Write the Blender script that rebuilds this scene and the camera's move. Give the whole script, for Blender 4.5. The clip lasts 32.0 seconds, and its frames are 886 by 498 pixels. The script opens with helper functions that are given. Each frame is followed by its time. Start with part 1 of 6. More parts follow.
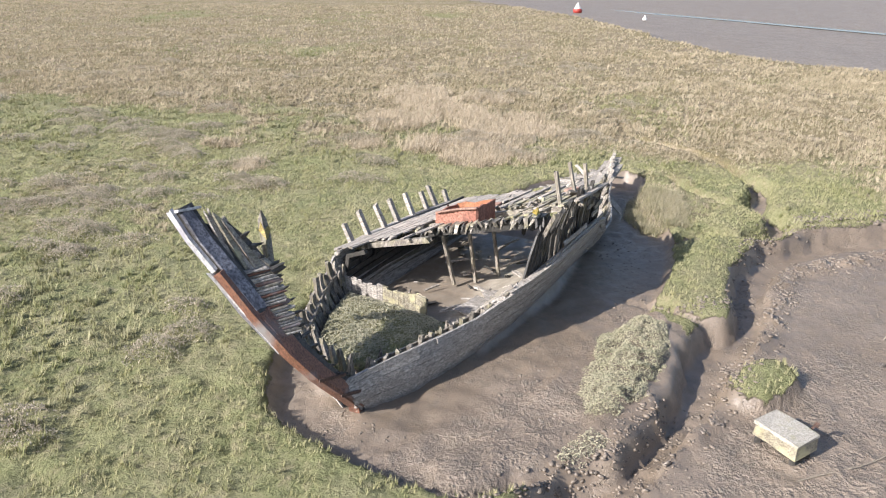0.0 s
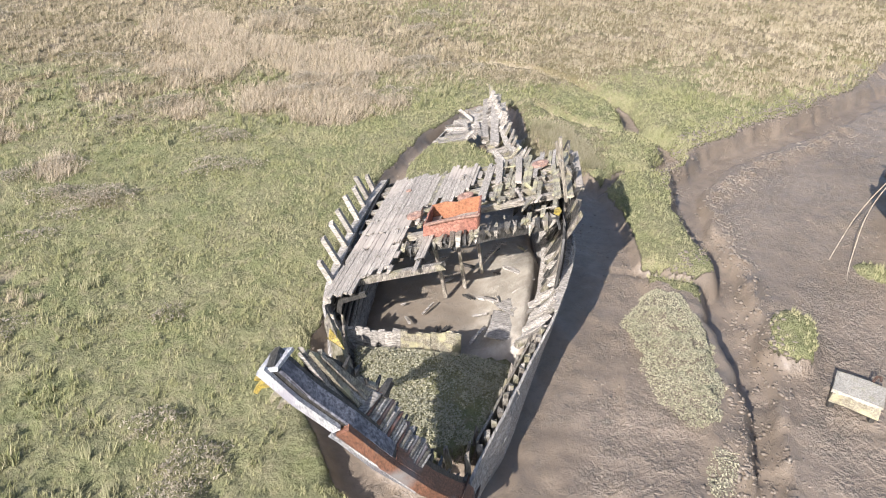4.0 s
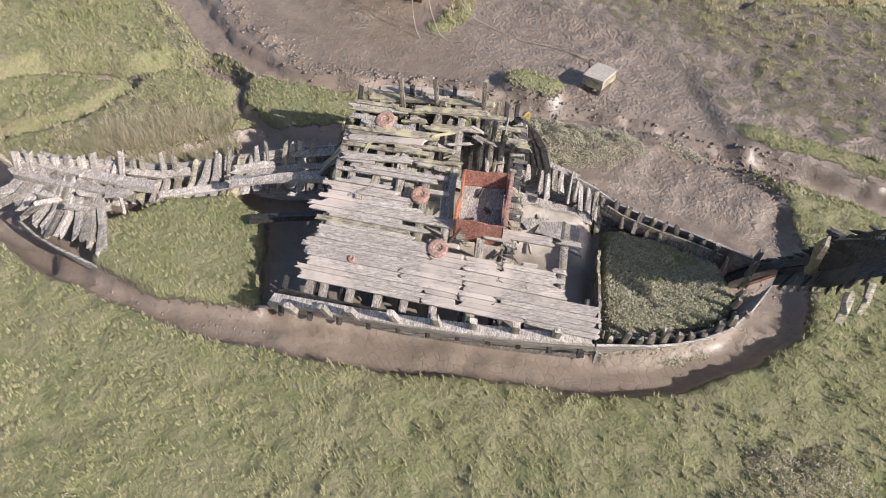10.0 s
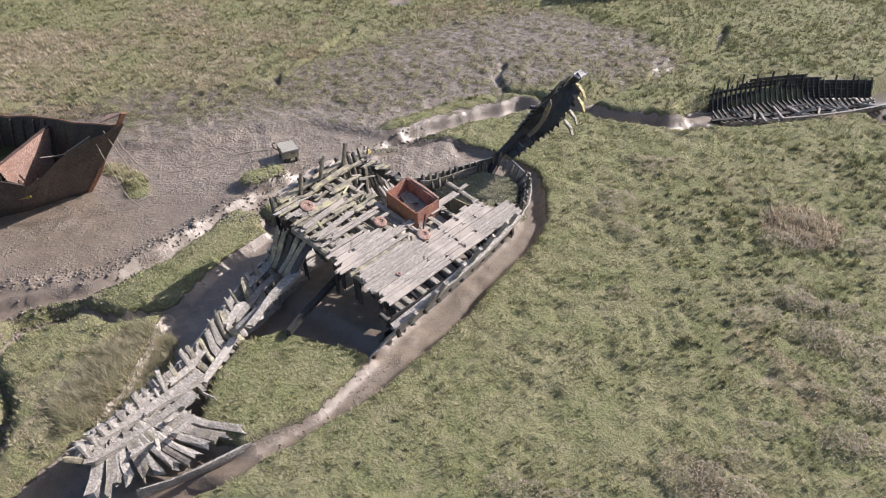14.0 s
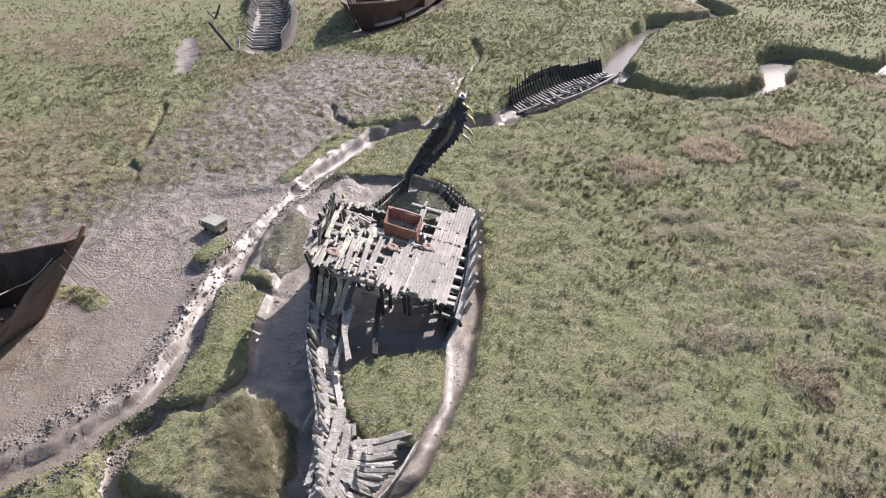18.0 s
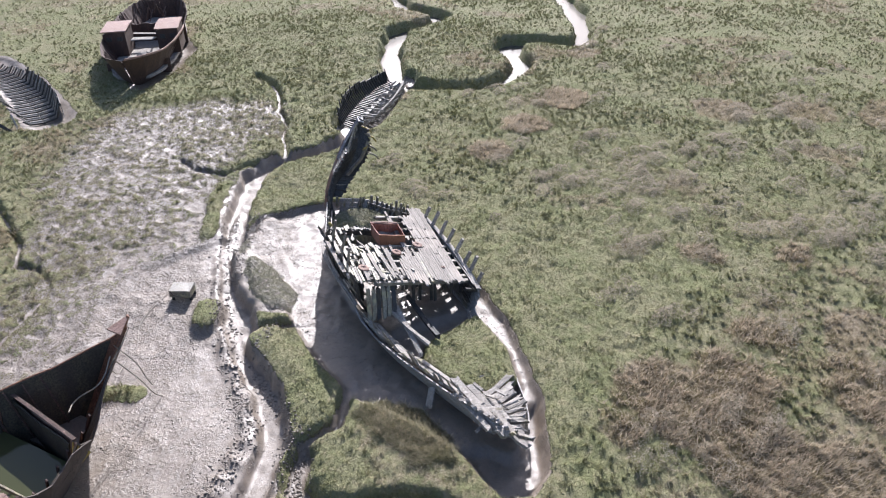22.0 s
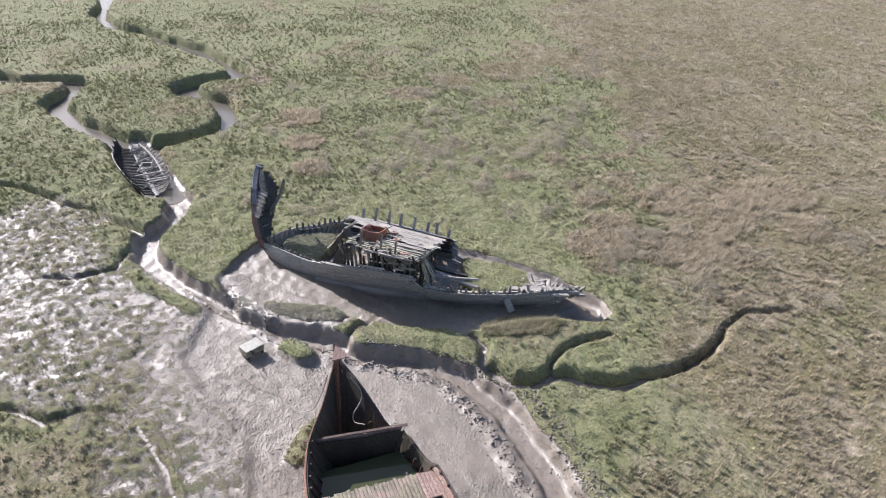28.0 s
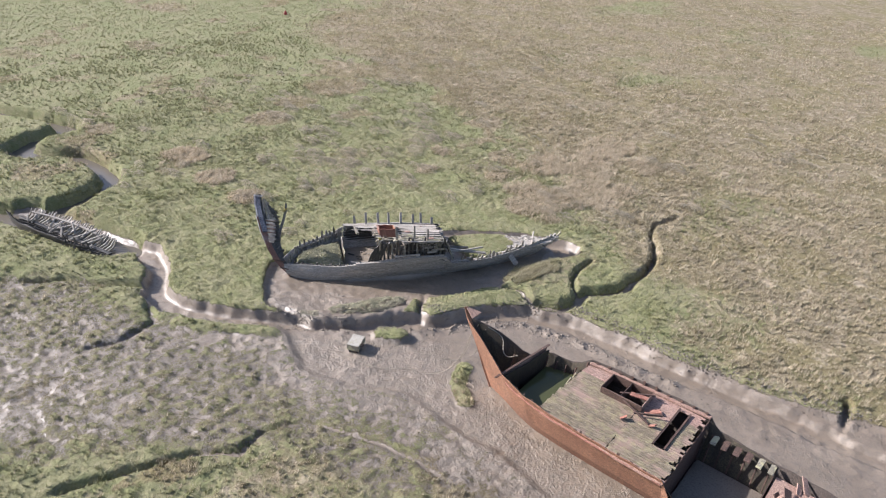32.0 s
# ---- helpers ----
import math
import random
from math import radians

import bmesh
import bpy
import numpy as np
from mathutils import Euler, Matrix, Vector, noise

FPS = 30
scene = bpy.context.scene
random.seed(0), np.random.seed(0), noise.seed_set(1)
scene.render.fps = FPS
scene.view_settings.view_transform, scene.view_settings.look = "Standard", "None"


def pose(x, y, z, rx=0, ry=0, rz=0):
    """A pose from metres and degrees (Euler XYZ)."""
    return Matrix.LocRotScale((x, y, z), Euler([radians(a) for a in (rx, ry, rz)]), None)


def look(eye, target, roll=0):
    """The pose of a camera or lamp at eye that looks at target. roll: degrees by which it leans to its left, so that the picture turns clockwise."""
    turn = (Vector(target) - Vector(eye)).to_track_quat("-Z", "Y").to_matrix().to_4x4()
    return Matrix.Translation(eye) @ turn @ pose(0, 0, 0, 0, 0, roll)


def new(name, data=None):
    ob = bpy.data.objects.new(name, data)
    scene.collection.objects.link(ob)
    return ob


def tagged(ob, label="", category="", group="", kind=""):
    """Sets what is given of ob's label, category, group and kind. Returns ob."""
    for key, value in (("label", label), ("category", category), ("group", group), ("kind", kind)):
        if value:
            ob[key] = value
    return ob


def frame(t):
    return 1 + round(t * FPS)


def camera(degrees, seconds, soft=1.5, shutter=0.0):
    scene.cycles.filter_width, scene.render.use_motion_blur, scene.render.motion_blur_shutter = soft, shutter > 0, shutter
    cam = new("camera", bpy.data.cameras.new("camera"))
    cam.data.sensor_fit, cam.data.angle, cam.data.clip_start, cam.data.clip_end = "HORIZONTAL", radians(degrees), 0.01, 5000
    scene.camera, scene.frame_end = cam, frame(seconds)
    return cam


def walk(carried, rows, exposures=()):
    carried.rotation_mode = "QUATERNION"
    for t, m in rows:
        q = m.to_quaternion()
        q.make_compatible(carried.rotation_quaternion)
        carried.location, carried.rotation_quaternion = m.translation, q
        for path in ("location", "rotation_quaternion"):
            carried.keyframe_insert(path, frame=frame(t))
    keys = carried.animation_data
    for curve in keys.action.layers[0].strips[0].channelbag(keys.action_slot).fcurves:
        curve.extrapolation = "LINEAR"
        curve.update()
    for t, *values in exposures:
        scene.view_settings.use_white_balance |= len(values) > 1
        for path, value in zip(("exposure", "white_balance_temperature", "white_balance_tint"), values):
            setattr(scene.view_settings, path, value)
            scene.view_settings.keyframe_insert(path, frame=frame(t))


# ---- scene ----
cam = camera(64.0, 32.0, soft=1.1)
METRES, EYE, TILT, LEAN, TURN = 140.0, 10.6, 0.0, 0.0, 0.0
ROWS = [
    (0.0, 0.0, 0.0, 0.0, 0.2, -22.96, -0.48),
    (0.5, -0.0071, 0.0032, 0.0017, -3.04, -23.8, -0.57),
    (1.0, -0.0144, 0.0075, 0.0034, -5.39, -24.73, -0.62),
    (1.5, -0.0209, 0.012, 0.0051, -8.15, -25.61, -0.64),
    (2.0, -0.0279, 0.0178, 0.0069, -11.34, -26.68, -0.73),
    (2.5, -0.0342, 0.0236, 0.0087, -13.92, -27.87, -0.77),
    (3.0, -0.0405, 0.0305, 0.0107, -17.09, -29.32, -0.82),
    (3.5, -0.046, 0.0374, 0.0124, -21.01, -30.69, -0.86),
    (5.5, -0.0631, 0.0731, 0.0199, -36.99, -37.59, -0.99),
    (6.0, -0.0657, 0.0844, 0.0215, -41.97, -39.61, -1.13),
    (6.5, -0.0678, 0.096, 0.0225, -46.83, -41.29, -1.33),
    (7.0, -0.0701, 0.1091, 0.0239, -53.23, -43.6, -1.5),
    (7.5, -0.0726, 0.1217, 0.0254, -61.22, -46.0, -1.72),
    (8.0, -0.0752, 0.1366, 0.0272, -70.28, -47.36, -2.0),
    (8.5, -0.0776, 0.151, 0.0287, -79.06, -47.82, -2.16),
    (9.0, -0.0801, 0.1679, 0.0295, -89.46, -47.81, -2.31),
    (9.5, -0.0805, 0.1848, 0.0309, -99.8, -47.69, -2.26),
    (10.0, -0.08, 0.2042, 0.0319, -111.56, -46.78, -2.14),
    (10.5, -0.077, 0.223, 0.033, -122.46, -45.71, -1.95),
    (11.0, -0.072, 0.2412, 0.0342, -132.81, -44.34, -1.64),
    (11.5, -0.0657, 0.2603, 0.0357, -142.73, -42.52, -1.33),
    (12.0, -0.0584, 0.277, 0.0372, -150.6, -40.91, -1.22),
    (12.5, -0.0487, 0.2937, 0.0386, -158.28, -39.0, -1.09),
    (13.0, -0.0394, 0.3065, 0.0403, -164.5, -37.54, -0.7),
    (13.5, -0.0277, 0.3174, 0.0423, -170.34, -36.17, -0.56),
    (14.0, -0.0162, 0.325, 0.0438, -175.13, -35.15, -0.56),
    (14.5, -0.0046, 0.3311, 0.0459, -179.62, -34.53, -0.35),
    (16.5, 0.0413, 0.3439, 0.0542, -194.59, -33.38, 0.19),
    (17.0, 0.0526, 0.3452, 0.0565, -198.06, -33.25, 0.33),
    (17.5, 0.065, 0.3455, 0.059, -201.68, -33.08, 0.44),
    (18.0, 0.0768, 0.3448, 0.0614, -205.12, -33.02, 0.56),
    (18.5, 0.0898, 0.3433, 0.0641, -208.98, -33.1, 0.7),
    (19.0, 0.1024, 0.3409, 0.0664, -212.61, -33.05, 0.74),
    (19.5, 0.1161, 0.3374, 0.0691, -216.48, -32.99, 0.83),
    (20.0, 0.1292, 0.3336, 0.0717, -220.2, -32.91, 0.84),
    (20.5, 0.1432, 0.3285, 0.0745, -224.23, -32.9, 0.93),
    (21.0, 0.1565, 0.3228, 0.0769, -227.98, -32.83, 0.96),
    (21.5, 0.171, 0.3154, 0.0795, -232.16, -32.69, 0.93),
    (22.0, 0.1841, 0.3074, 0.0824, -235.99, -32.6, 0.93),
    (22.5, 0.1981, 0.2981, 0.085, -240.06, -32.49, 0.92),
    (23.0, 0.2107, 0.2882, 0.0875, -243.9, -32.42, 0.92),
    (23.5, 0.2239, 0.2761, 0.0901, -248.05, -32.33, 0.87),
    (24.0, 0.2358, 0.2639, 0.0926, -251.83, -32.23, 0.79),
    (24.5, 0.2479, 0.2496, 0.095, -255.98, -32.09, 0.78),
    (25.0, 0.2582, 0.2352, 0.0977, -259.8, -32.0, 0.68),
    (25.5, 0.268, 0.2186, 0.1009, -263.94, -31.89, 0.57),
    (27.5, 0.2955, 0.1455, 0.1125, -279.07, -31.85, -0.01),
    (28.0, 0.3, 0.1243, 0.1151, -282.98, -31.75, -0.24),
    (28.5, 0.3029, 0.1041, 0.1176, -286.55, -31.64, -0.46),
    (29.0, 0.3044, 0.0815, 0.1202, -290.44, -31.52, -0.68),
    (29.5, 0.3041, 0.0601, 0.1223, -293.99, -31.38, -0.88),
    (30.0, 0.3021, 0.0363, 0.1248, -297.83, -31.24, -1.1),
    (30.5, 0.2991, 0.0142, 0.1268, -301.4, -31.05, -1.27),
    (31.0, 0.2942, -0.0098, 0.1292, -305.13, -30.81, -1.47),
    (31.5, 0.2885, -0.0318, 0.1315, -308.52, -30.57, -1.63),
    (32.0, 0.2811, -0.0551, 0.134, -312.08, -30.3, -1.8),
]
EXPOSURES = [(0.0, 1.04, 6250, 14), (6.0, 0.97, 6250, 15), (9.0, 0.72, 6350, 17), (13.0, 0.72, 6300, 18), (17.0, 0.82, 6150, 18), (19.0, 0.84, 6000, 18), (23.0, 0.80, 5850, 17), (28.0, 0.86, 5850, 16), (32.0, 0.97, 6050, 16)]
walk(cam, [(t, pose(0, 0, EYE, TILT, LEAN, TURN) @ pose(METRES * x, METRES * y, METRES * z, 90 + pitch, roll, yaw)) for t, x, y, z, yaw, pitch, roll in ROWS], EXPOSURES)

# ---- world, sun, exposure ----
SUN_AZ, SUN_EL = math.atan2(-0.845, -0.535), radians(31.5)
world = bpy.data.worlds.new("world")
scene.world = world
world.use_nodes = True
wn = world.node_tree
sky = wn.nodes.new("ShaderNodeTexSky")
sky.sky_type = "NISHITA"
sky.sun_disc = False
sky.sun_elevation = SUN_EL
sky.sun_rotation = SUN_AZ
sky.air_density, sky.dust_density, sky.ozone_density = 1.0, 2.0, 1.0
wn.links.new(sky.outputs[0], wn.nodes["Background"].inputs[0])
wn.nodes["Background"].inputs[1].default_value = 0.10
sun_data = bpy.data.lights.new("sun", "SUN")
sun_data.energy, sun_data.angle, sun_data.color = 5.0, radians(0.5), (1.0, 0.95, 0.87)
sun = new("sun", sun_data)
sun_dir = Vector((math.sin(SUN_AZ) * math.cos(SUN_EL), math.cos(SUN_AZ) * math.cos(SUN_EL), math.sin(SUN_EL)))
sun.matrix_world = look(sun_dir * 200, (0, 0, 0))

# ---- plan: ship frames ----
OX, OY = -2.24, 15.28
AX, AY = 0.4907, 0.8713       # aft along the wooden wreck
PX, PY = 0.8713, -0.4907      # to its port side


def S(u, v, z):
    """Wooden wreck: u metres aft of the stem's foot, v to port, z up."""
    return Vector((OX + u * AX + v * PX, OY + u * AY + v * PY, z))


def deck_z(u, v):
    return 3.06 - 0.0715 * u + 0.29 * v


BX, BY, BANG = 14.3, 18.25, radians(8.0)


def R(s, w, z):
    """Iron wreck: s metres aft of its stem, w to starboard, z up."""
    c, n = math.cos(BANG), math.sin(BANG)
    return Vector((BX + s * c - w * n, BY + s * n + w * c, z))


# ---- small numeric helpers ----
def smooth(a, b, x):
    t = np.clip((x - a) / (b - a), 0, 1)
    return t * t * (3 - 2 * t)


def vnoise(x, y, seed=0):
    """Smooth value noise in -1..1, one cell a unit."""
    xi, yi = np.floor(x).astype(np.int64), np.floor(y).astype(np.int64)
    fx, fy = x - xi, y - yi
    fx, fy = fx * fx * (3 - 2 * fx), fy * fy * (3 - 2 * fy)

    def h(a, b):
        n = (a * 374761393 + b * 668265263 + seed * 974634777) & 0x7FFFFFFF
        n = ((n ^ (n >> 13)) * 1274126177) & 0x7FFFFFFF
        return ((n ^ (n >> 16)) & 0xFFFF) / 32767.5 - 1
    return (h(xi, yi) * (1 - fx) + h(xi + 1, yi) * fx) * (1 - fy) + (h(xi, yi + 1) * (1 - fx) + h(xi + 1, yi + 1) * fx) * fy


def fbm(x, y, size, seed=0, octaves=3):
    s, a, out = 1.0 / size, 1.0, 0
    for i in range(octaves):
        out = out + a * vnoise(x * s, y * s, seed + i * 17)
        s, a = s * 2.1, a * 0.5
    return out / 1.75


def line_dist(x, y, pts):
    d = np.full(x.shape, 1e9)
    for (ax, ay), (bx, by) in zip(pts[:-1], pts[1:]):
        wx, wy = bx - ax, by - ay
        f = np.clip(((x - ax) * wx + (y - ay) * wy) / (wx * wx + wy * wy), 0, 1)
        d = np.minimum(d, np.hypot(x - ax - f * wx, y - ay - f * wy))
    return d


def area_dist(x, y, pts):
    """Signed distance to a polygon's edge, positive inside."""
    ring = list(pts) + [pts[0]]
    d = line_dist(x, y, ring)
    inside = np.zeros(x.shape, bool)
    for (ax, ay), (bx, by) in zip(ring[:-1], ring[1:]):
        cross = (ay > y) != (by > y)
        with np.errstate(divide="ignore", invalid="ignore"):
            inside ^= cross & (x < (bx - ax) * (y - ay) / (by - ay + 1e-12) + ax)
    return np.where(inside, d, -d)


# ---- plan: creeks, mud and islands ----
CHANNEL = [(-14.3, 7.4), (-12.4, 8.3), (-9.4, 8.0), (-6.6, 6.3), (-4.0, 6.5), (-1.6, 8.0), (1.8, 10.8), (4.6, 13.5), (7.0, 16.5), (9.0, 19.3),
           (10.8, 22.7), (13.0, 25.4), (15.8, 26.9), (19.3, 27.6), (23.0, 28.0), (26.3, 28.9), (30.0, 29.7), (36.0, 30.6), (48.0, 34.0), (75.0, 55.0)]
INNER_BANK = [(24.3, 27.2), (20.8, 26.2), (17.5, 25.8), (15.5, 25.1), (14.0, 24.5), (12.5, 23.6), (11.5, 21.8), (10.4, 19.8), (8.7, 17.9), (7.6, 16.1), (5.7, 14.0), (2.6, 11.0), (0.0, 9.3)]
MUDFLAT = [(-1.0, 7.6), (2.0, 9.8), (3.9, 10.4), (7.4, 9.3), (11.3, 10.6), (14.5, 13.0), (17.0, 13.2), (20.0, 13.6), (26.0, 13.0), (34.0, 14.0),
           (45.0, 20.0), (60.0, 30.0), (70.0, 60.0), (45.0, 38.0), (34.3, 33.0), (29.6, 31.5), (24.7, 29.9), (21.6, 29.3), (18.3, 29.0), (14.7, 28.0),
           (12.5, 25.8), (10.4, 22.8), (8.6, 20.0), (7.2, 17.3), (5.2, 14.6), (2.0, 11.7), (-1.0, 9.2)]
BASIN = [(7.0, 35.2), (4.7, 33.7), (2.5, 31.5), (1.0, 29.9), (-0.5, 27.7), (-1.8, 25.6), (-2.6, 23.8), (-3.5, 22.3), (-4.3, 20.7), (-4.8, 19.0),
         (-4.8, 16.6), (-4.4, 14.8), (-3.6, 13.9), (-2.2, 12.9), (-0.8, 12.1), (0.6, 11.6), (2.6, 12.4), (3.9, 14.6), (4.9, 17.0), (6.5, 19.8),
         (8.3, 23.3), (9.4, 26.5), (9.2, 29.2), (9.4, 32.3), (10.4, 34.8), (9.6, 35.9), (8.2, 35.9)]
UPSTREAM = [(-14.3, 7.4), (-16.5, 6.4), (-20.5, 5.0), (-25.0, 3.2), (-27.2, 1.2), (-30.6, -1.9), (-34.2, -4.4), (-38.2, -6.9), (-43.2, -5.9), (-46.2, -6.2), (-47.4, -9.8),
            (-47.6, -13.2), (-50.0, -15.6), (-53.6, -20.6), (-56.9, -26.3), (-64.0, -27.0), (-90.0, -28.0)]
MEANDER = [(-24.7, 3.8), (-25.2, 6.6), (-26.6, 9.7), (-28.8, 11.3), (-32.4, 11.3), (-35.7, 10.2), (-38.4, 7.2), (-41.4, 6.0), (-43.2, 8.4), (-44.2, 12.4), (-46.5, 12.2), (-51.2, 10.0), (-57.8, 5.8),
           (-64.8, 0.2), (-71.0, -5.5), (-79.4, -9.2), (-89.0, -9.5), (-115.0, -14.0)]
SIDE_CREEK = [(11.8, 47.0), (11.3, 44.2), (12.3, 42.1), (13.4, 41.1), (14.5, 39.5), (15.3, 37.4), (15.4, 35.2), (15.7, 33.5), (15.0, 31.9), (14.3, 30.9), (14.2, 30.2), (14.6, 29.0), (14.2, 27.8), (12.8, 27.0)]
BRANCH = [(14.1, 30.2), (13.0, 30.6), (12.2, 31.6), (11.8, 33.0), (11.5, 34.9)]
LEFT_CREEK = [(-7.0, 6.4), (-9.0, 4.3), (-12.0, 2.0), (-14.4, -1.6), (-17.0, -4.5), (-19.0, -9.0)]
LEFT_TWIG = [(-6.6, 6.2), (-4.6, 5.1), (-2.7, 4.7), (-2.0, 2.3), (-2.6, 0.4)]
FLAT_CREEK = [(8.5, -5.0), (9.3, -2.5), (10.3, 1.2), (11.9, 3.2), (11.5, 5.0), (11.7, 6.7), (12.8, 8.2), (14.8, 9.2), (16.8, 10.1), (18.8, 10.8), (25.0, 11.4), (32.0, 10.5)]
NOTCH = [(33.0, 31.0), (32.6, 32.6), (32.2, 33.4)]
SPECKLED = [(-12.0, 4.0), (-6.0, 5.0), (0.0, 7.5), (4.0, 10.6), (8.0, 9.4), (12.0, 10.8), (16.0, 13.2), (24.0, 13.2), (22.0, 8.0), (13.0, 4.0),
            (9.0, -1.0), (3.0, -9.0), (-5.0, -13.0), (-13.0, -8.0), (-16.0, -1.0)]
RIVER = [(-60.0, 330.0), (8.8, 161.0), (21.5, 133.6), (28.4, 102.0), (32.7, 82.0), (37.3, 73.0), (42.5, 69.0), (70.0, 60.0), (180.0, 35.0), (900.0, -60.0),
         (900.0, 600.0), (200.0, 900.0)]
STREAM = [(-70.0, 400.0), (20.0, 196.0), (36.0, 173.0), (57.0, 148.0), (74.0, 125.0), (110.0, 90.0), (200.0, 55.0)]
ISLANDS = [  # line, half width, top
    ([(8.3, 16.0), (9.2, 16.8)], 0.62, -0.02),
    ([(-1.6, 6.0), (0.6, 7.6), (3.4, 10.3)], 0.5, 0.0),
    ([(8.5, 20.5), (8.9, 22.0), (9.6, 23.8), (10.8, 25.9)], 0.85, 0.06),
    ([(16.6, 15.9), (15.2, 16.6), (14.3, 18.0)], 0.6, -0.42),
]
RIDGE = [(0.5, 11.9), (1.5, 12.4), (2.8, 12.8), (4.1, 13.3), (5.2, 14.5), (6.5, 16.6), (7.0, 18.6), (6.6, 19.7), (4.9, 19.1), (3.3, 17.4), (2.2, 15.4), (1.0, 14.4), (-0.2, 13.3), (-0.3, 12.2)]
CREST = [(0.2, 12.2), (1.5, 12.7), (2.8, 13.1), (4.0, 13.6), (5.0, 14.8), (6.2, 16.8), (6.6, 18.6)]
FORE_FILL = [(4.15, -3.3), (4.15, 1.25), (2.5, 0.95), (0.7, 0.3), (0.2, -1.2), (0.8, -2.1), (2.2, -2.75), (3.0, -3.1)]
MID_FILL = [(4.2, -3.3), (12.6, -3.1), (12.6, 1.6), (9.0, 2.0), (4.2, 1.5)]
AFT_FILL = [(13.0, -3.25), (16.0, -3.3), (18.3, -2.5), (18.9, -0.9), (17.0, 0.45), (15.2, 1.0), (13.9, 0.2)]
PUDDLE = [(5.2, -21.7), (3.6, -22.2), (3.4, -17.5), (4.4, -14.0), (5.6, -11.4), (7.8, -11.1), (7.1, -14.4)]
GULLIES = ([(8.6, 26.0), (9.6, 26.5), (10.9, 27.1), (12.6, 26.6)], [(6.2, 21.6), (7.5, 20.3), (8.9, 19.2)])
HULK_MUD = [(-24.3, -27.8), (-23.4, -24.8), (-21.1, -20.5), (-19.0, -18.7), (-15.2, -16.3), (-10.5, -14.6), (-9.6, -15.8), (-11.5, -18.5), (-15.0, -23.0), (-22.0, -31.0)]
DEAD_STALKS = [(2.0, 39.0, 2.6), (-0.6, 40.6, 2.2), (3.4, 42.4, 2.6), (3.0, 45.8, 2.4), (-4.6, 40.3, 1.3), (-3.2, 46.6, 2.8), (0.6, 49.0, 2.4), (5.4, 46.8, 1.9), (-1.0, 52.5, 2.6), (-2.2, 56.4, 2.8), (3.2, 54.2, 2.4),
               (6.4, 43.8, 1.8), (4.8, 37.4, 1.2), (-15.7, 18.6, 1.5), (-21.5, 18.4, 2.0), (-28.3, 18.8, 2.2), (-12.4, 40.4, 1.3), (-41.0, 14.8, 2.0), (-10.4, 36.0, 1.0)]
PALE_STRAW = [(-38.0, 44.0, 4.0), (-43.0, 50.0, 4.2), (-38.0, 55.0, 5.0), (-30.0, 60.0, 5.0), (-32.5, 31.0, 2.6), (-25.0, 52.0, 2.6), (-33.0, 67.0, 5.0), (-36.0, 37.0, 2.4), (-18.0, 62.0, 4.0), (-8.0, 66.0, 4.0)]


def blobs(x, y, spots):
    """1 inside ragged round patches of the plan, 0 outside."""
    d = np.full(x.shape, -9.0)
    for cx, cy, r in spots:
        d = np.maximum(d, r - np.hypot(x - cx, y - cy))
    return smooth(-0.5, 0.7, d + 1.0 * fbm(x, y, 2.4, 85) + 0.45 * fbm(x, y, 0.7, 86))


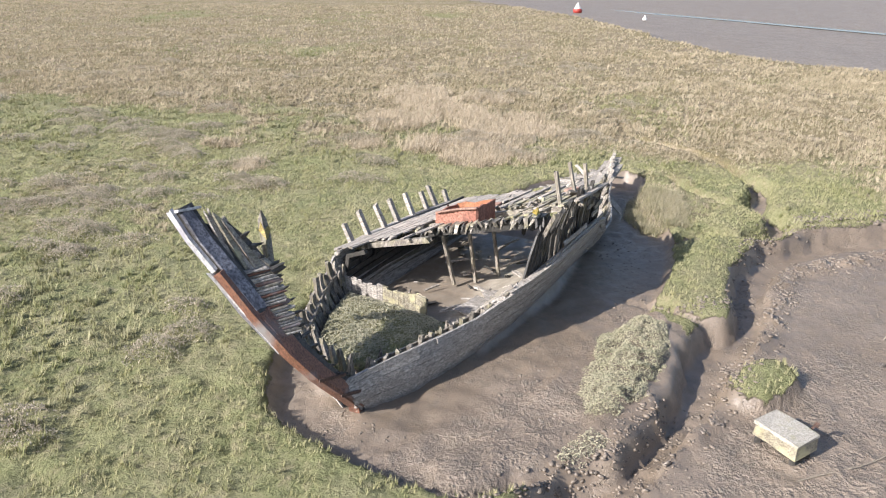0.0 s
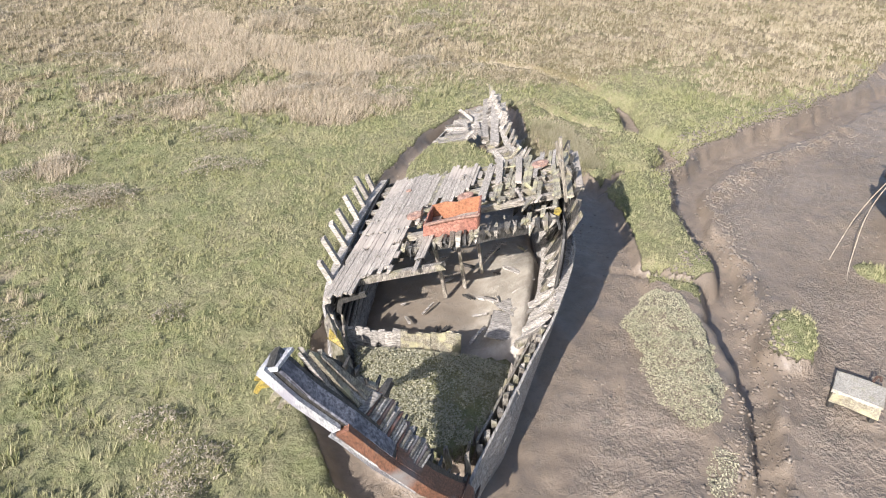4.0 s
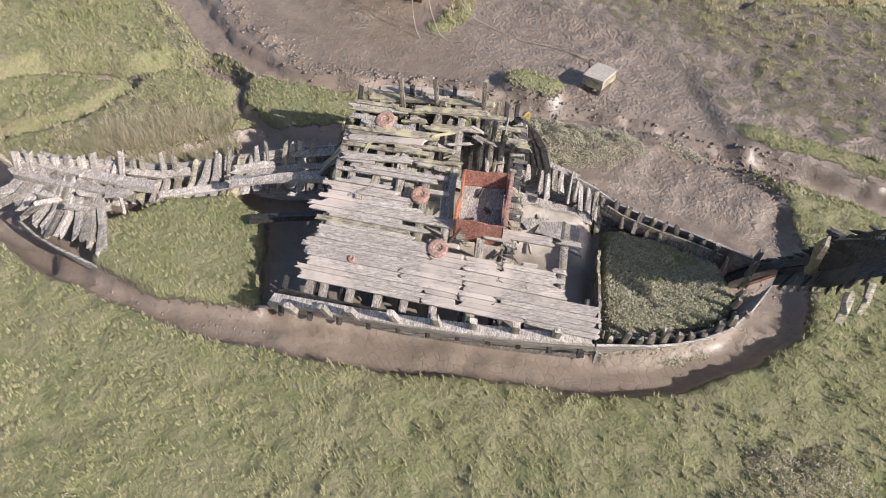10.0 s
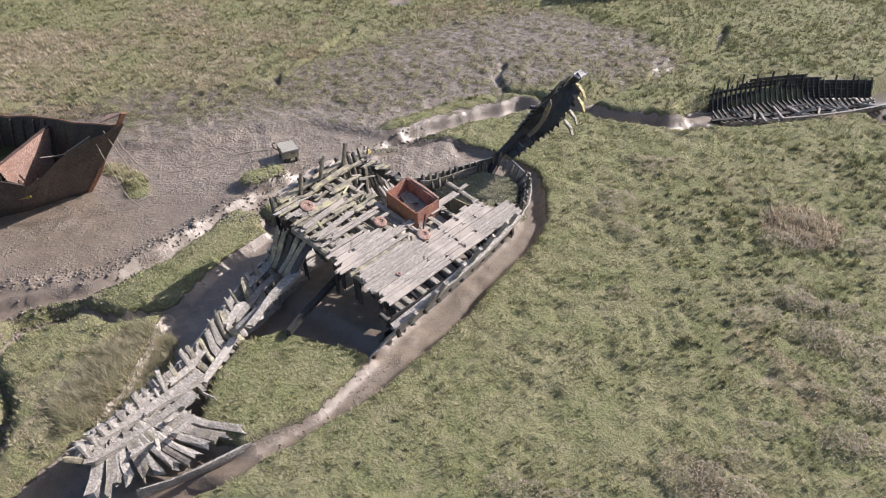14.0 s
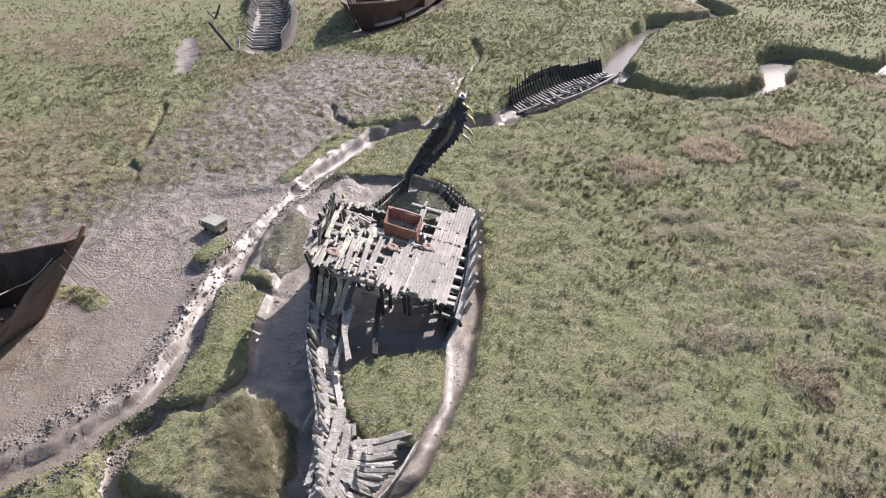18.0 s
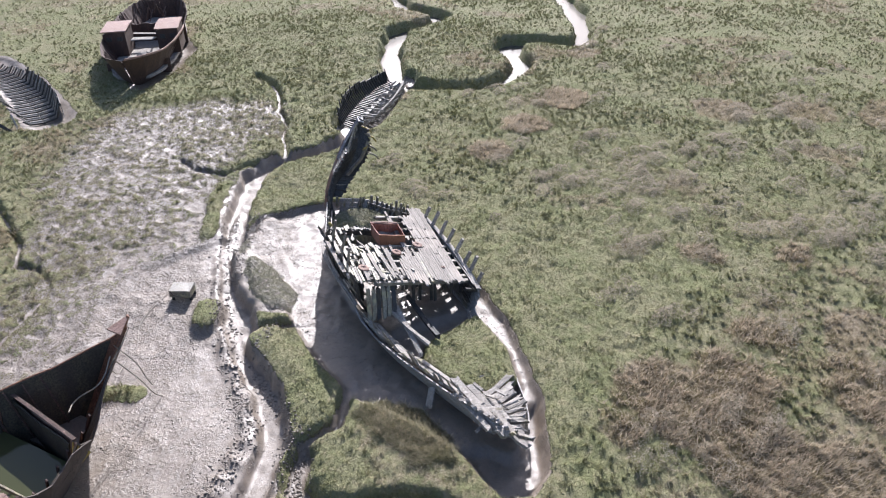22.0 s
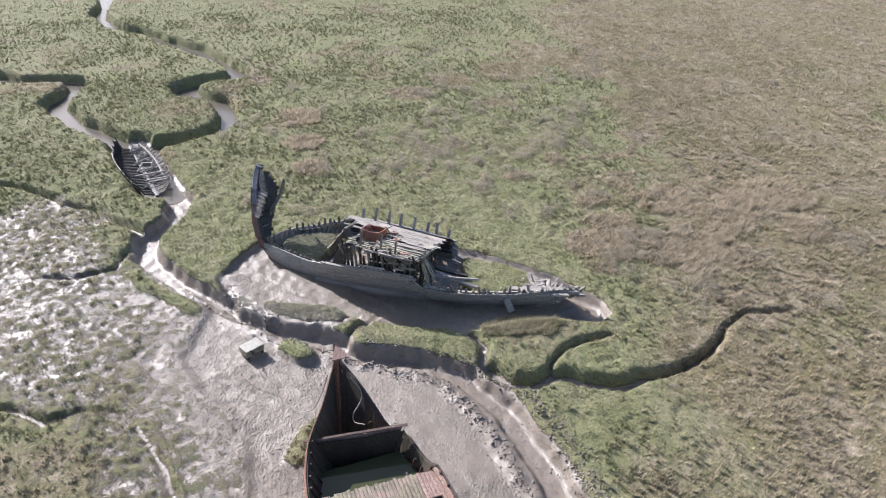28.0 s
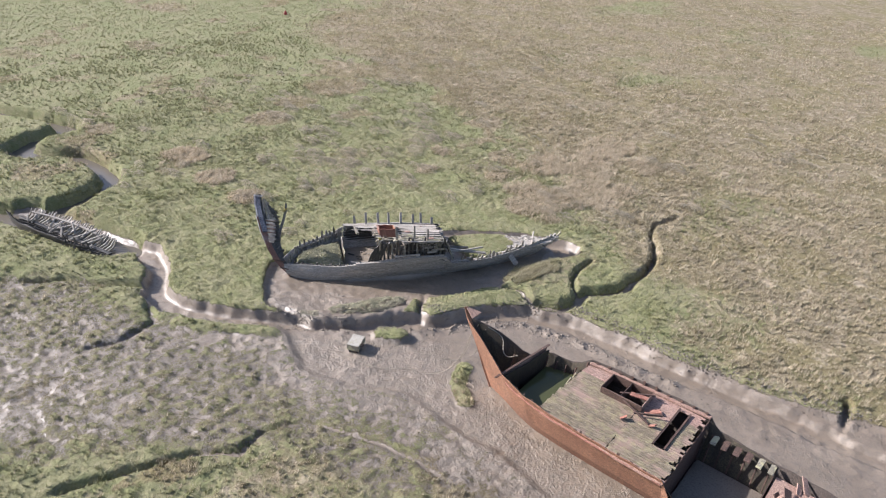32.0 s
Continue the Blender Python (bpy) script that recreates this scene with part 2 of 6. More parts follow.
def ground(x, y):
    """Height, mud and straw at points of the plan."""
    far = np.hypot(x - 2, y - 18)
    wx = x + 0.22 * fbm(x, y, 1.6, 3) + 0.5 * fbm(x, y, 6.0, 5)
    wy = y + 0.22 * fbm(x, y, 1.6, 4) + 0.5 * fbm(x, y, 6.0, 6)
    nx, ny = x + 0.12 * fbm(x, y, 0.8, 7), y + 0.12 * fbm(x, y, 0.8, 8)
    tuss = 1 - 2 * np.abs(fbm(x, y, 0.6, 12, 2))
    h = 0.05 * fbm(x, y, 2.2, 11) + 0.115 * tuss * smooth(62, 40, far) + 0.10 * fbm(x, y, 14, 13)
    mud = np.zeros(x.shape)
    lump = 0.05 * fbm(x, y, 1.4, 21) + 0.075 * smooth(-0.15, 0.35, fbm(x, y, 0.42, 22, 2)) * smooth(-0.5, 0.3, fbm(x, y, 3.0, 23))

    def carve(sd, depth, bank, edge=0.0, shy=0.0):
        nonlocal h, mud
        low = -depth * smooth(-0.05, bank, sd) + lump * smooth(0, 0.4, sd)
        h = np.where(sd > -0.05, np.minimum(h, low), h)
        mud = np.maximum(mud, smooth(shy * bank - 0.05, shy * bank + 0.12 + edge, sd))

    sp = area_dist(wx, wy, SPECKLED)
    speck = smooth(-1.5, 2.5, sp + 1.6 * fbm(x, y, 2.5, 31))
    veg = smooth(-0.35, 0.55, 1.1 * fbm(x, y, 0.36, 33, 2) + 0.3 * fbm(x, y, 1.4, 36) + 0.5 * fbm(x, y, 5.0, 34))
    h = h - 0.16 * speck + 0.12 * speck * veg
    mud = np.maximum(mud, speck * (0.60 - 0.24 * veg))
    flat = area_dist(wx, wy, MUDFLAT)
    near = smooth(-6.5, -0.6, flat + 1.2 * fbm(x, y, 3.0, 37)) * smooth(-2.2, -1.2, sp)
    h = h - 0.2 * near
    mud = np.maximum(mud, near * (0.80 - 0.30 * veg))
    carve(flat, 0.48, 1.1, 0.5)
    carve(area_dist(nx, ny, BASIN), 0.42, 0.35)
    carve(np.minimum(area_dist(nx, ny, BASIN), 1.6 - line_dist(x, y, [(5.6, 34.6), (7.4, 35.6), (9.4, 35.2), (9.6, 33.4)])), 0.8, 0.5)
    carve(0.95 - line_dist(nx, ny, CHANNEL) + 0.14 * fbm(x, y, 0.9, 48) + 0.25 * fbm(x, y, 4.0, 49), 0.88, 0.42)
    levee = smooth(0.55, 0.1, line_dist(nx, ny, INNER_BANK) + 0.2 * fbm(x, y, 1.2, 50))
    h = h + levee * (0.07 + 0.13 * smooth(-0.2, 0.4, fbm(x, y, 0.5, 53, 2)))
    carve(1.45 - line_dist(wx, wy, UPSTREAM) + 0.45 * fbm(x, y, 4, 41), 1.35, 0.75, 0.1, 0.8)
    carve(1.5 - line_dist(wx, wy, MEANDER) + 0.5 * fbm(x, y, 5, 42), 1.35, 0.75, 0.1, 0.8)
    for line in GULLIES:
        carve(0.38 - line_dist(nx, ny, line) + 0.12 * fbm(x, y, 0.9, 45), 0.5, 0.3, 0.0, 0.4)
    carve(2.3 - line_dist(nx, ny, [(-15.0, 6.6), (-25.5, 2.6)]), 0.95, 0.7, 0.1, 0.6)
    carve(0.3 - line_dist(nx, ny, SIDE_CREEK) + 0.35 * smooth(42, 33, y) + 0.15 * fbm(x, y, 1.5, 46), 0.75, 0.4, 0.0, 0.7)
    carve(0.28 - line_dist(nx, ny, BRANCH) + 0.1 * fbm(x, y, 1.1, 47), 0.5, 0.25, 0.0, 0.6)
    carve(0.4 - line_dist(wx, wy, LEFT_CREEK) + 0.15 * fbm(x, y, 2, 43), 0.5, 0.3, 0.1, 0.7)
    carve(0.36 - line_dist(nx, ny, LEFT_TWIG), 0.4, 0.3, 0.1, 0.6)
    carve(0.3 - line_dist(wx, wy, FLAT_CREEK) + 0.12 * fbm(x, y, 2, 44), 0.38, 0.25, 0.0, 0.8)
    carve(0.36 - line_dist(nx, ny, NOTCH), 0.6, 0.3, 0.0, 0.5)
    carve(area_dist(wx, wy, PUDDLE) + 0.5 * fbm(x, y, 2.0, 54), 0.22, 1.4, 0.8)
    carve(area_dist(wx, wy, HULK_MUD), 0.4, 1.0)
    carve(2.2 - line_dist(wx, wy, [(-1.8, -15.5), (-5.0, -26.0), (-7.2, -35.0)]), 0.35, 1.2)
    rv = area_dist(x + 2.5 * fbm(x, y, 12, 51), y + 2.5 * fbm(x, y, 12, 52), RIVER)
    h = np.where(rv > -0.3, np.minimum(h, -1.3 * smooth(-0.3, 5.0, rv) - 0.8 * smooth(4, 40, rv) + 0.02 * lump), h)
    mud = np.maximum(mud, smooth(-0.2, 0.8, rv))
    h = h - 0.06 * smooth(9.0, 2.0, line_dist(x, y, STREAM))
    sd = area_dist(nx, ny, RIDGE) + 0.15 * fbm(x, y, 0.5, 64)
    crest = line_dist(nx, ny, CREST)
    up = -0.06 - 0.30 * smooth(0.2, 1.9, crest) + 0.05 * fbm(x, y, 0.7, 65) + lump
    h = np.where(sd > -0.35, np.maximum(np.where(sd > 0.05, np.minimum(h, up + 0.12), h), up - 0.8 * smooth(0.12, -0.35, sd)), h)
    mud = np.maximum(mud, smooth(-0.5, -0.1, sd))
    for pts, half, top in ISLANDS:
        sd = half - line_dist(nx, ny, pts) + 0.12 * fbm(x, y, 0.7, 61)
        up = top + 0.06 * fbm(x, y, 0.6, 62) + 0.12 * smooth(0, half, sd)
        h = np.where(sd > -0.25, np.maximum(h, up - 0.55 * smooth(0.08, -0.25, sd)), h)
        mud = mud * (1 - smooth(-0.02, 0.1, sd))
    u = (x - OX) * AX + (y - OY) * AY
    v = (x - OX) * PX + (y - OY) * PY
    for pts, top, bare, soft in ((MID_FILL, 0.02, 1.0, 0.35), (FORE_FILL, 0.5, 0.3, 0.25), (AFT_FILL, 0.22, 0.0, 0.3)):
        sd = area_dist(u, v, pts)
        k = smooth(-soft * 0.4, soft, sd)
        rise = (0.05 * v + 0.75 * smooth(-0.3, 2.0, v) * smooth(10.5, 7.5, u)) if bare == 1.0 else 0.0
        h = h * (1 - k) + k * (top + rise + 0.06 * fbm(x, y, 0.8, 71) + 0.10 * fbm(x, y, 2.5, 72))
        mud = mud * (1 - k) + k * bare
    straw = smooth(-0.25, 0.75, fbm(x, y, 16, 81, 4) + 0.85 * smooth(22, 50, y + 0.35 * x) + 0.4 * smooth(12, 34, x) * smooth(24, 34, y) - 0.35 * smooth(26, 8, far) - 0.15)
    straw = np.maximum(straw, 0.9 * smooth(0.22, 0.5, fbm(x, y, 5.5, 84, 4)) * smooth(10, 18, far))
    straw = np.maximum(straw, 0.45 * smooth(2.6, 1.2, line_dist(x, y, [(9.5, 29.0), (11.0, 31.0), (10.8, 34.0)])))
    straw = straw - 0.3 * smooth(2, -5, x) * smooth(42, 34, y)
    straw = np.maximum(straw, 0.52 * speck)
    straw = np.maximum(straw, 0.95 * blobs(x, y, DEAD_STALKS))
    straw = np.maximum(straw, blobs(x, y, PALE_STRAW))
    return h, np.clip(mud, 0, 1), np.clip(straw, 0, 1)

# ---- materials ----
class Nodes:
    """A node tree under construction."""

    def __init__(self, name):
        self.m = bpy.data.materials.new(name)
        self.m.use_nodes = True
        self.t = self.m.node_tree
        self.bsdf = self.t.nodes["Principled BSDF"]

    def add(self, kind, **sets):
        n = self.t.nodes.new(kind)
        for k, val in sets.items():
            if k == "op":
                n.operation = val
            elif k == "blend":
                n.blend_type = val
                n.data_type = "RGBA"
            else:
                n.inputs[k.replace("_", " ")].default_value = val
        return n

    def link(self, a, b):
        self.t.links.new(a, b)

    def pos(self, rot=0.0, scale=(1, 1, 1)):
        g = self.t.nodes.new("ShaderNodeNewGeometry")
        r = self.t.nodes.new("ShaderNodeVectorRotate")
        r.rotation_type = "Z_AXIS"
        r.inputs["Angle"].default_value = rot
        self.link(g.outputs["Position"], r.inputs["Vector"])
        mp = self.t.nodes.new("ShaderNodeMapping")
        mp.inputs["Scale"].default_value = scale
        self.link(r.outputs[0], mp.inputs["Vector"])
        return mp.outputs[0]

    def noise(self, vec, scale, detail=4, rough=0.55, distort=0.0):
        n = self.add("ShaderNodeTexNoise", Scale=scale, Detail=detail, Roughness=rough, Distortion=distort)
        self.link(vec, n.inputs["Vector"])
        return n.outputs[0]

    def ramp(self, fac, a, b):
        n = self.t.nodes.new("ShaderNodeMapRange")
        n.inputs["From Min"].default_value, n.inputs["From Max"].default_value = a, b
        self.link(fac, n.inputs["Value"])
        return n.outputs[0]

    def mix(self, fac, a, b, blend="MIX"):
        n = self.t.nodes.new("ShaderNodeMix")
        n.data_type, n.blend_type = "RGBA", blend
        for sock, val in ((n.inputs[0], fac), (n.inputs[6], a), (n.inputs[7], b)):
            if isinstance(val, bpy.types.NodeSocket):
                self.link(val, sock)
            elif isinstance(val, (int, float)):
                sock.default_value = val
            else:
                sock.default_value = (*val, 1)
        return n.outputs[2]

    def math(self, op, a, b=None):
        n = self.t.nodes.new("ShaderNodeMath")
        n.operation = op
        for i, val in enumerate((a, b)):
            if val is None:
                continue
            if isinstance(val, bpy.types.NodeSocket):
                self.link(val, n.inputs[i])
            else:
                n.inputs[i].default_value = val
        return n.outputs[0]

    def bump(self, height, strength, dist):
        b = self.add("ShaderNodeBump", Strength=strength, Distance=dist)
        self.link(height, b.inputs["Height"])
        self.link(b.outputs[0], self.bsdf.inputs["Normal"])

    def out(self, color=None, rough=None, metal=None):
        for val, key in ((color, "Base Color"), (rough, "Roughness"), (metal, "Metallic")):
            if val is None:
                continue
            if isinstance(val, bpy.types.NodeSocket):
                self.link(val, self.bsdf.inputs[key])
            elif isinstance(val, (int, float)):
                self.bsdf.inputs[key].default_value = val
            else:
                self.bsdf.inputs[key].default_value = (*val, 1)
        return self.m


def shade(n, col, amount=0.35):
    """Varies a colour from piece to piece."""
    info = n.t.nodes.new("ShaderNodeObjectInfo")
    k = n.ramp(info.outputs["Random"], 0.0, 1.0)
    k2 = n.math("ADD", n.math("MULTIPLY", k, amount), 1 - amount * 0.6)
    c = n.t.nodes.new("ShaderNodeCombineColor")
    for i in range(3):
        n.link(k2, c.inputs[i])
    return n.mix(1.0, col, c.outputs[0], "MULTIPLY")


def wood(name, light, dark, rot=0.0, stretch=(1, 1, 1), moss=0.0, mosscol=(0.27, 0.25, 0.15), vary=0.4, stain=None, crisp=0.45, dull=0.55):
    n = Nodes(name)
    vec = n.pos(rot, stretch)
    grain = n.noise(vec, 9.0, 6, 0.65, 0.3)
    blot = n.noise(n.pos(), 1.7, 4)
    fine = n.noise(vec, 34.0, 3, 0.7)
    col = n.mix(n.ramp(grain, 0.32, 0.62), dark, light)
    col = n.mix(n.ramp(fine, 0.62, 0.36), col, tuple(c * crisp for c in dark))
    col = n.mix(n.ramp(blot, 0.56, 0.78), col, tuple(0.55 * c for c in light))
    if stain:
        col = n.mix(n.ramp(n.noise(n.pos(), 0.9, 3), 0.5, 0.66), col, stain)
    if moss:
        col = n.mix(n.math("MULTIPLY", n.ramp(n.noise(n.pos(), 2.6, 4), 0.5, 0.62), moss), col, mosscol)
    n.bump(n.math("ADD", grain, n.math("MULTIPLY", fine, 0.5)), 0.7, 0.02)
    return n.out(shade(n, col, vary), dull)


def rust(name, a, b, c, rough=0.75, streak=True):
    n = Nodes(name)
    vec = n.pos(0, (1, 1, 0.35 if streak else 1))
    big = n.noise(vec, 1.3, 5, 0.6)
    fine = n.noise(n.pos(), 14.0, 5, 0.7)
    col = n.mix(n.ramp(big, 0.38, 0.62), a, b)
    col = n.mix(n.ramp(n.noise(vec, 4.2, 5, 0.65), 0.54, 0.72), col, c)
    col = n.mix(n.ramp(fine, 0.6, 0.4), col, tuple(0.5 * k for k in a))
    n.bump(n.math("ADD", fine, n.math("MULTIPLY", big, 0.6)), 0.5, 0.025)
    return n.out(shade(n, col, 0.2), rough, 0.0)


W_ROT = -math.atan2(AY, AX)
deck_wood = wood("deck_wood", (0.46, 0.42, 0.37), (0.30, 0.268, 0.23), W_ROT, (0.18, 1, 1), vary=0.25, stain=(0.40, 0.35, 0.30), crisp=0.6, dull=0.85)
beam_wood = wood("beam_wood", (0.46, 0.42, 0.36), (0.2, 0.175, 0.145), W_ROT, (1, 0.15, 1), 0.5, vary=0.45)
post_wood = wood("post_wood", (0.42, 0.38, 0.31), (0.16, 0.135, 0.11), W_ROT, (1, 1, 0.12), 0.25, vary=0.4)
hull_wood = wood("hull_wood", (0.48, 0.45, 0.41), (0.27, 0.25, 0.225), W_ROT, (0.12, 1, 1), vary=0.16)
rib_wood = wood("rib_wood", (0.34, 0.31, 0.265), (0.11, 0.095, 0.08), W_ROT, (1, 1, 0.2), 0.35, (0.16, 0.15, 0.06), vary=0.6)
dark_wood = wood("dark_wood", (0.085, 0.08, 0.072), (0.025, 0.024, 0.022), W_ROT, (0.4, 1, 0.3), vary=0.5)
lichen_wood = wood("lichen_wood", (0.42, 0.39, 0.30), (0.2, 0.17, 0.12), W_ROT, (0.15, 1, 1), 0.8, (0.40, 0.37, 0.22), vary=0.3)
yellow_lichen = wood("yellow_lichen", (0.52, 0.40, 0.07), (0.26, 0.20, 0.07), 0, (1, 1, 1), vary=0.2)
silt_wood = wood("silt_wood", (0.52, 0.485, 0.435), (0.28, 0.25, 0.215), W_ROT, (1, 0.25, 1), vary=0.35, dull=0.8)
white_paint = wood("white_paint", (0.66, 0.66, 0.65), (0.4, 0.4, 0.42), 0, (1, 1, 0.3), vary=0.1, stain=(0.25, 0.24, 0.27))
stem_paint = wood("stem_paint", (0.27, 0.125, 0.08), (0.15, 0.075, 0.05), 0, (1, 1, 0.3), vary=0.1, stain=(0.20, 0.19, 0.19))
cheek_paint = rust("cheek_paint", (0.14, 0.14, 0.17), (0.30, 0.30, 0.33), (0.07, 0.06, 0.07))
rust_red = rust("rust_red", (0.33, 0.14, 0.10), (0.40, 0.20, 0.145), (0.19, 0.09, 0.065))
rust_orange = rust("rust_orange", (0.46, 0.205, 0.105), (0.40, 0.165, 0.085), (0.27, 0.115, 0.07))
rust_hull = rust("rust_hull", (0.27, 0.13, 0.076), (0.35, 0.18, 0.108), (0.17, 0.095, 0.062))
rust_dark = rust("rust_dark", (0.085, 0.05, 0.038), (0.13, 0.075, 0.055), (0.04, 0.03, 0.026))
# darker, greyer copy of rust_hull with the unlit side's shade in its colour
rust_hull_shaded = rust("rust_hull_shaded", (0.075, 0.058, 0.048), (0.12, 0.09, 0.07), (0.05, 0.042, 0.04))
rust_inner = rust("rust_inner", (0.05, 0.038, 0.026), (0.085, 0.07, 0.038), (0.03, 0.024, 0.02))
rust_pale = rust("rust_pale", (0.36, 0.22, 0.17), (0.42, 0.29, 0.23), (0.22, 0.12, 0.085), streak=False)
pink_deck = rust("pink_deck", (0.36, 0.23, 0.185), (0.43, 0.30, 0.25), (0.25, 0.17, 0.11), streak=False)
iron_deck = wood("iron_deck", (0.32, 0.27, 0.19), (0.17, 0.13, 0.085), -BANG, (0.14, 1, 1), 0.4, (0.31, 0.28, 0.15), vary=0.25, stain=(0.27, 0.19, 0.15))
concrete = wood("concrete", (0.50, 0.47, 0.41), (0.40, 0.37, 0.31), 0, (1, 1, 1), 0.35, (0.23, 0.22, 0.09), vary=0.05)
rope_fibre = wood("rope_fibre", (0.42, 0.37, 0.29), (0.25, 0.21, 0.16), 0, (1, 1, 1), vary=0.1)
buoy_red = wood("buoy_red", (0.5, 0.06, 0.04), (0.35, 0.04, 0.03), vary=0.05)
buoy_white = wood("buoy_white", (0.75, 0.73, 0.70), (0.6, 0.58, 0.55), vary=0.05)


def ground_material():
    n = Nodes("marsh_ground")
    p = n.pos()

    def attr(name):
        a = n.t.nodes.new("ShaderNodeAttribute")
        a.attribute_name = name
        return a.outputs["Fac"]
    mud, straw = attr("mud"), attr("straw")
    n1, n2, n3 = n.noise(p, 0.35, 5), n.noise(p, 2.2, 5, 0.65), n.noise(p, 9.0, 6, 0.75)
    grass = n.mix(n.ramp(n1, 0.4, 0.62), (0.192, 0.200, 0.097), (0.242, 0.228, 0.132))
    grass = n.mix(n.ramp(n2, 0.5, 0.70), grass, (0.29, 0.258, 0.160))
    grass = n.mix(n.ramp(n3, 0.50, 0.30), grass, (0.150, 0.158, 0.074))
    n4 = n.noise(p, 0.16, 5, 0.6)
    dry = n.mix(n.ramp(n2, 0.36, 0.66), (0.235, 0.193, 0.130), (0.345, 0.29, 0.205))
    dry = n.mix(n.math("MULTIPLY", n.ramp(n4, 0.44, 0.6), 0.7), dry, (0.215, 0.19, 0.085))
    dry = n.mix(n.ramp(n3, 0.56, 0.36), dry, (0.12, 0.095, 0.055))
    dry = n.mix(n.math("MULTIPLY", n.ramp(n.noise(p, 0.9, 4, 0.6), 0.54, 0.68), 0.7), dry, (0.40, 0.335, 0.25))
    dry = n.mix(n.math("MULTIPLY", n.ramp(n.noise(p, 0.7, 5, 0.65), 0.48, 0.36), 0.85), dry, (0.135, 0.12, 0.066))
    grass = n.mix(n.math("MULTIPLY", n.ramp(n.noise(p, 3.3, 5, 0.65), 0.47, 0.36), 0.4), grass, (0.115, 0.125, 0.055))
    cover = n.mix(n.ramp(n.math("ADD", straw, n.math("MULTIPLY", n.math("SUBTRACT", n2, 0.5), 1.1)), 0.3, 0.7), grass, dry)
    silt = n.mix(n.ramp(n1, 0.38, 0.62), (0.152, 0.117, 0.083), (0.198, 0.156, 0.115))
    silt = n.mix(n.ramp(n2, 0.50, 0.68), silt, (0.124, 0.098, 0.071))
    silt = n.mix(n.math("MULTIPLY", n.ramp(n.noise(p, 1.1, 5, 0.6, 0.8), 0.55, 0.64), 0.5), silt, (0.164, 0.126, 0.084))
    silt = n.mix(n.math("MULTIPLY", n.ramp(n3, 0.46, 0.30), 0.8), silt, (0.100, 0.082, 0.066))
    silt = n.mix(attr("dried"), silt, n.mix(n.ramp(n2, 0.4, 0.6), (0.26, 0.228, 0.18), (0.38, 0.34, 0.28)))
    edge = n.math("ADD", n.math("ADD", mud, n.math("MULTIPLY", n.math("SUBTRACT", n3, 0.5), 1.2)), n.math("MULTIPLY", n.math("SUBTRACT", n2, 0.5), 0.7))
    k = n.ramp(edge, 0.40, 0.60)
    col = n.mix(k, cover, silt)
    cut = n.ramp(n.noise(p, 3.0, 4), 0.4, 0.62)
    rough = n.math("ADD", n.math("ADD", n.math("MULTIPLY", cut, 0.18), n.math("ADD", n.math("MULTIPLY", attr("flat"), 0.08), n.math("MULTIPLY", attr("cracked"), 0.25))), 0.45)
    mixr = n.math("ADD", n.math("MULTIPLY", n.math("SUBTRACT", rough, 0.95), k), 0.95)
    clods = n.ramp(n.noise(p, 6.5, 5, 0.62, 0.9), 0.40, 0.64)
    where = n.ramp(n.noise(p, 0.55, 5, 0.6), 0.46, 0.66)
    small = n.noise(p, 20.0, 4, 0.7)
    pebbly = n.math("MULTIPLY", n.math("MULTIPLY", attr("flat"), n.ramp(n.noise(p, 1.7, 4, 0.6), 0.36, 0.6)), n.math("MULTIPLY", n.ramp(n.noise(p, 7.0, 3, 0.6), 0.4, 0.62), 0.55))
    rugged = n.math("ADD", n.math("ADD", pebbly, n.math("MULTIPLY", n.math("MULTIPLY", clods, n.math("ADD", n.math("MULTIPLY", attr("flat"), 0.75), 0.3)), n.math("ADD", n.math("MULTIPLY", where, 0.55), 0.07))), n.math("MULTIPLY", small, n.math("ADD", n.math("MULTIPLY", where, 0.12), 0.07)))
    vor = n.add("ShaderNodeTexVoronoi", Scale=4.2, Randomness=1.0)
    vor.feature = "DISTANCE_TO_EDGE"
    n.link(p, vor.inputs["Vector"])
    rugged = n.math("MULTIPLY", rugged, n.math("SUBTRACT", 1.0, n.math("MULTIPLY", attr("cracked"), 0.75)))
    gap = n.math("MULTIPLY", n.ramp(vor.outputs["Distance"], 0.035, 0.0), attr("cracked"))
    rugged = n.math("SUBTRACT", rugged, n.math("MULTIPLY", gap, 0.08))
    col = n.mix(n.math("MULTIPLY", gap, 0.22), col, (0.09, 0.073, 0.06))
    turf = n.math("ADD", n.math("MULTIPLY", n.noise(p, 4.6, 5, 0.65), 1.5), n.math("MULTIPLY", n3, 0.9))
    lean = n.t.nodes.new("ShaderNodeMix")
    n.link(k, lean.inputs[0])
    n.link(turf, lean.inputs[2])
    n.link(rugged, lean.inputs[3])
    n.bump(lean.outputs[0], 1.0, 0.10)
    n.link(n.math("ADD", n.math("MULTIPLY", k, 0.85), 0.15), n.bsdf.inputs["Specular IOR Level"])
    return n.out(col, mixr)


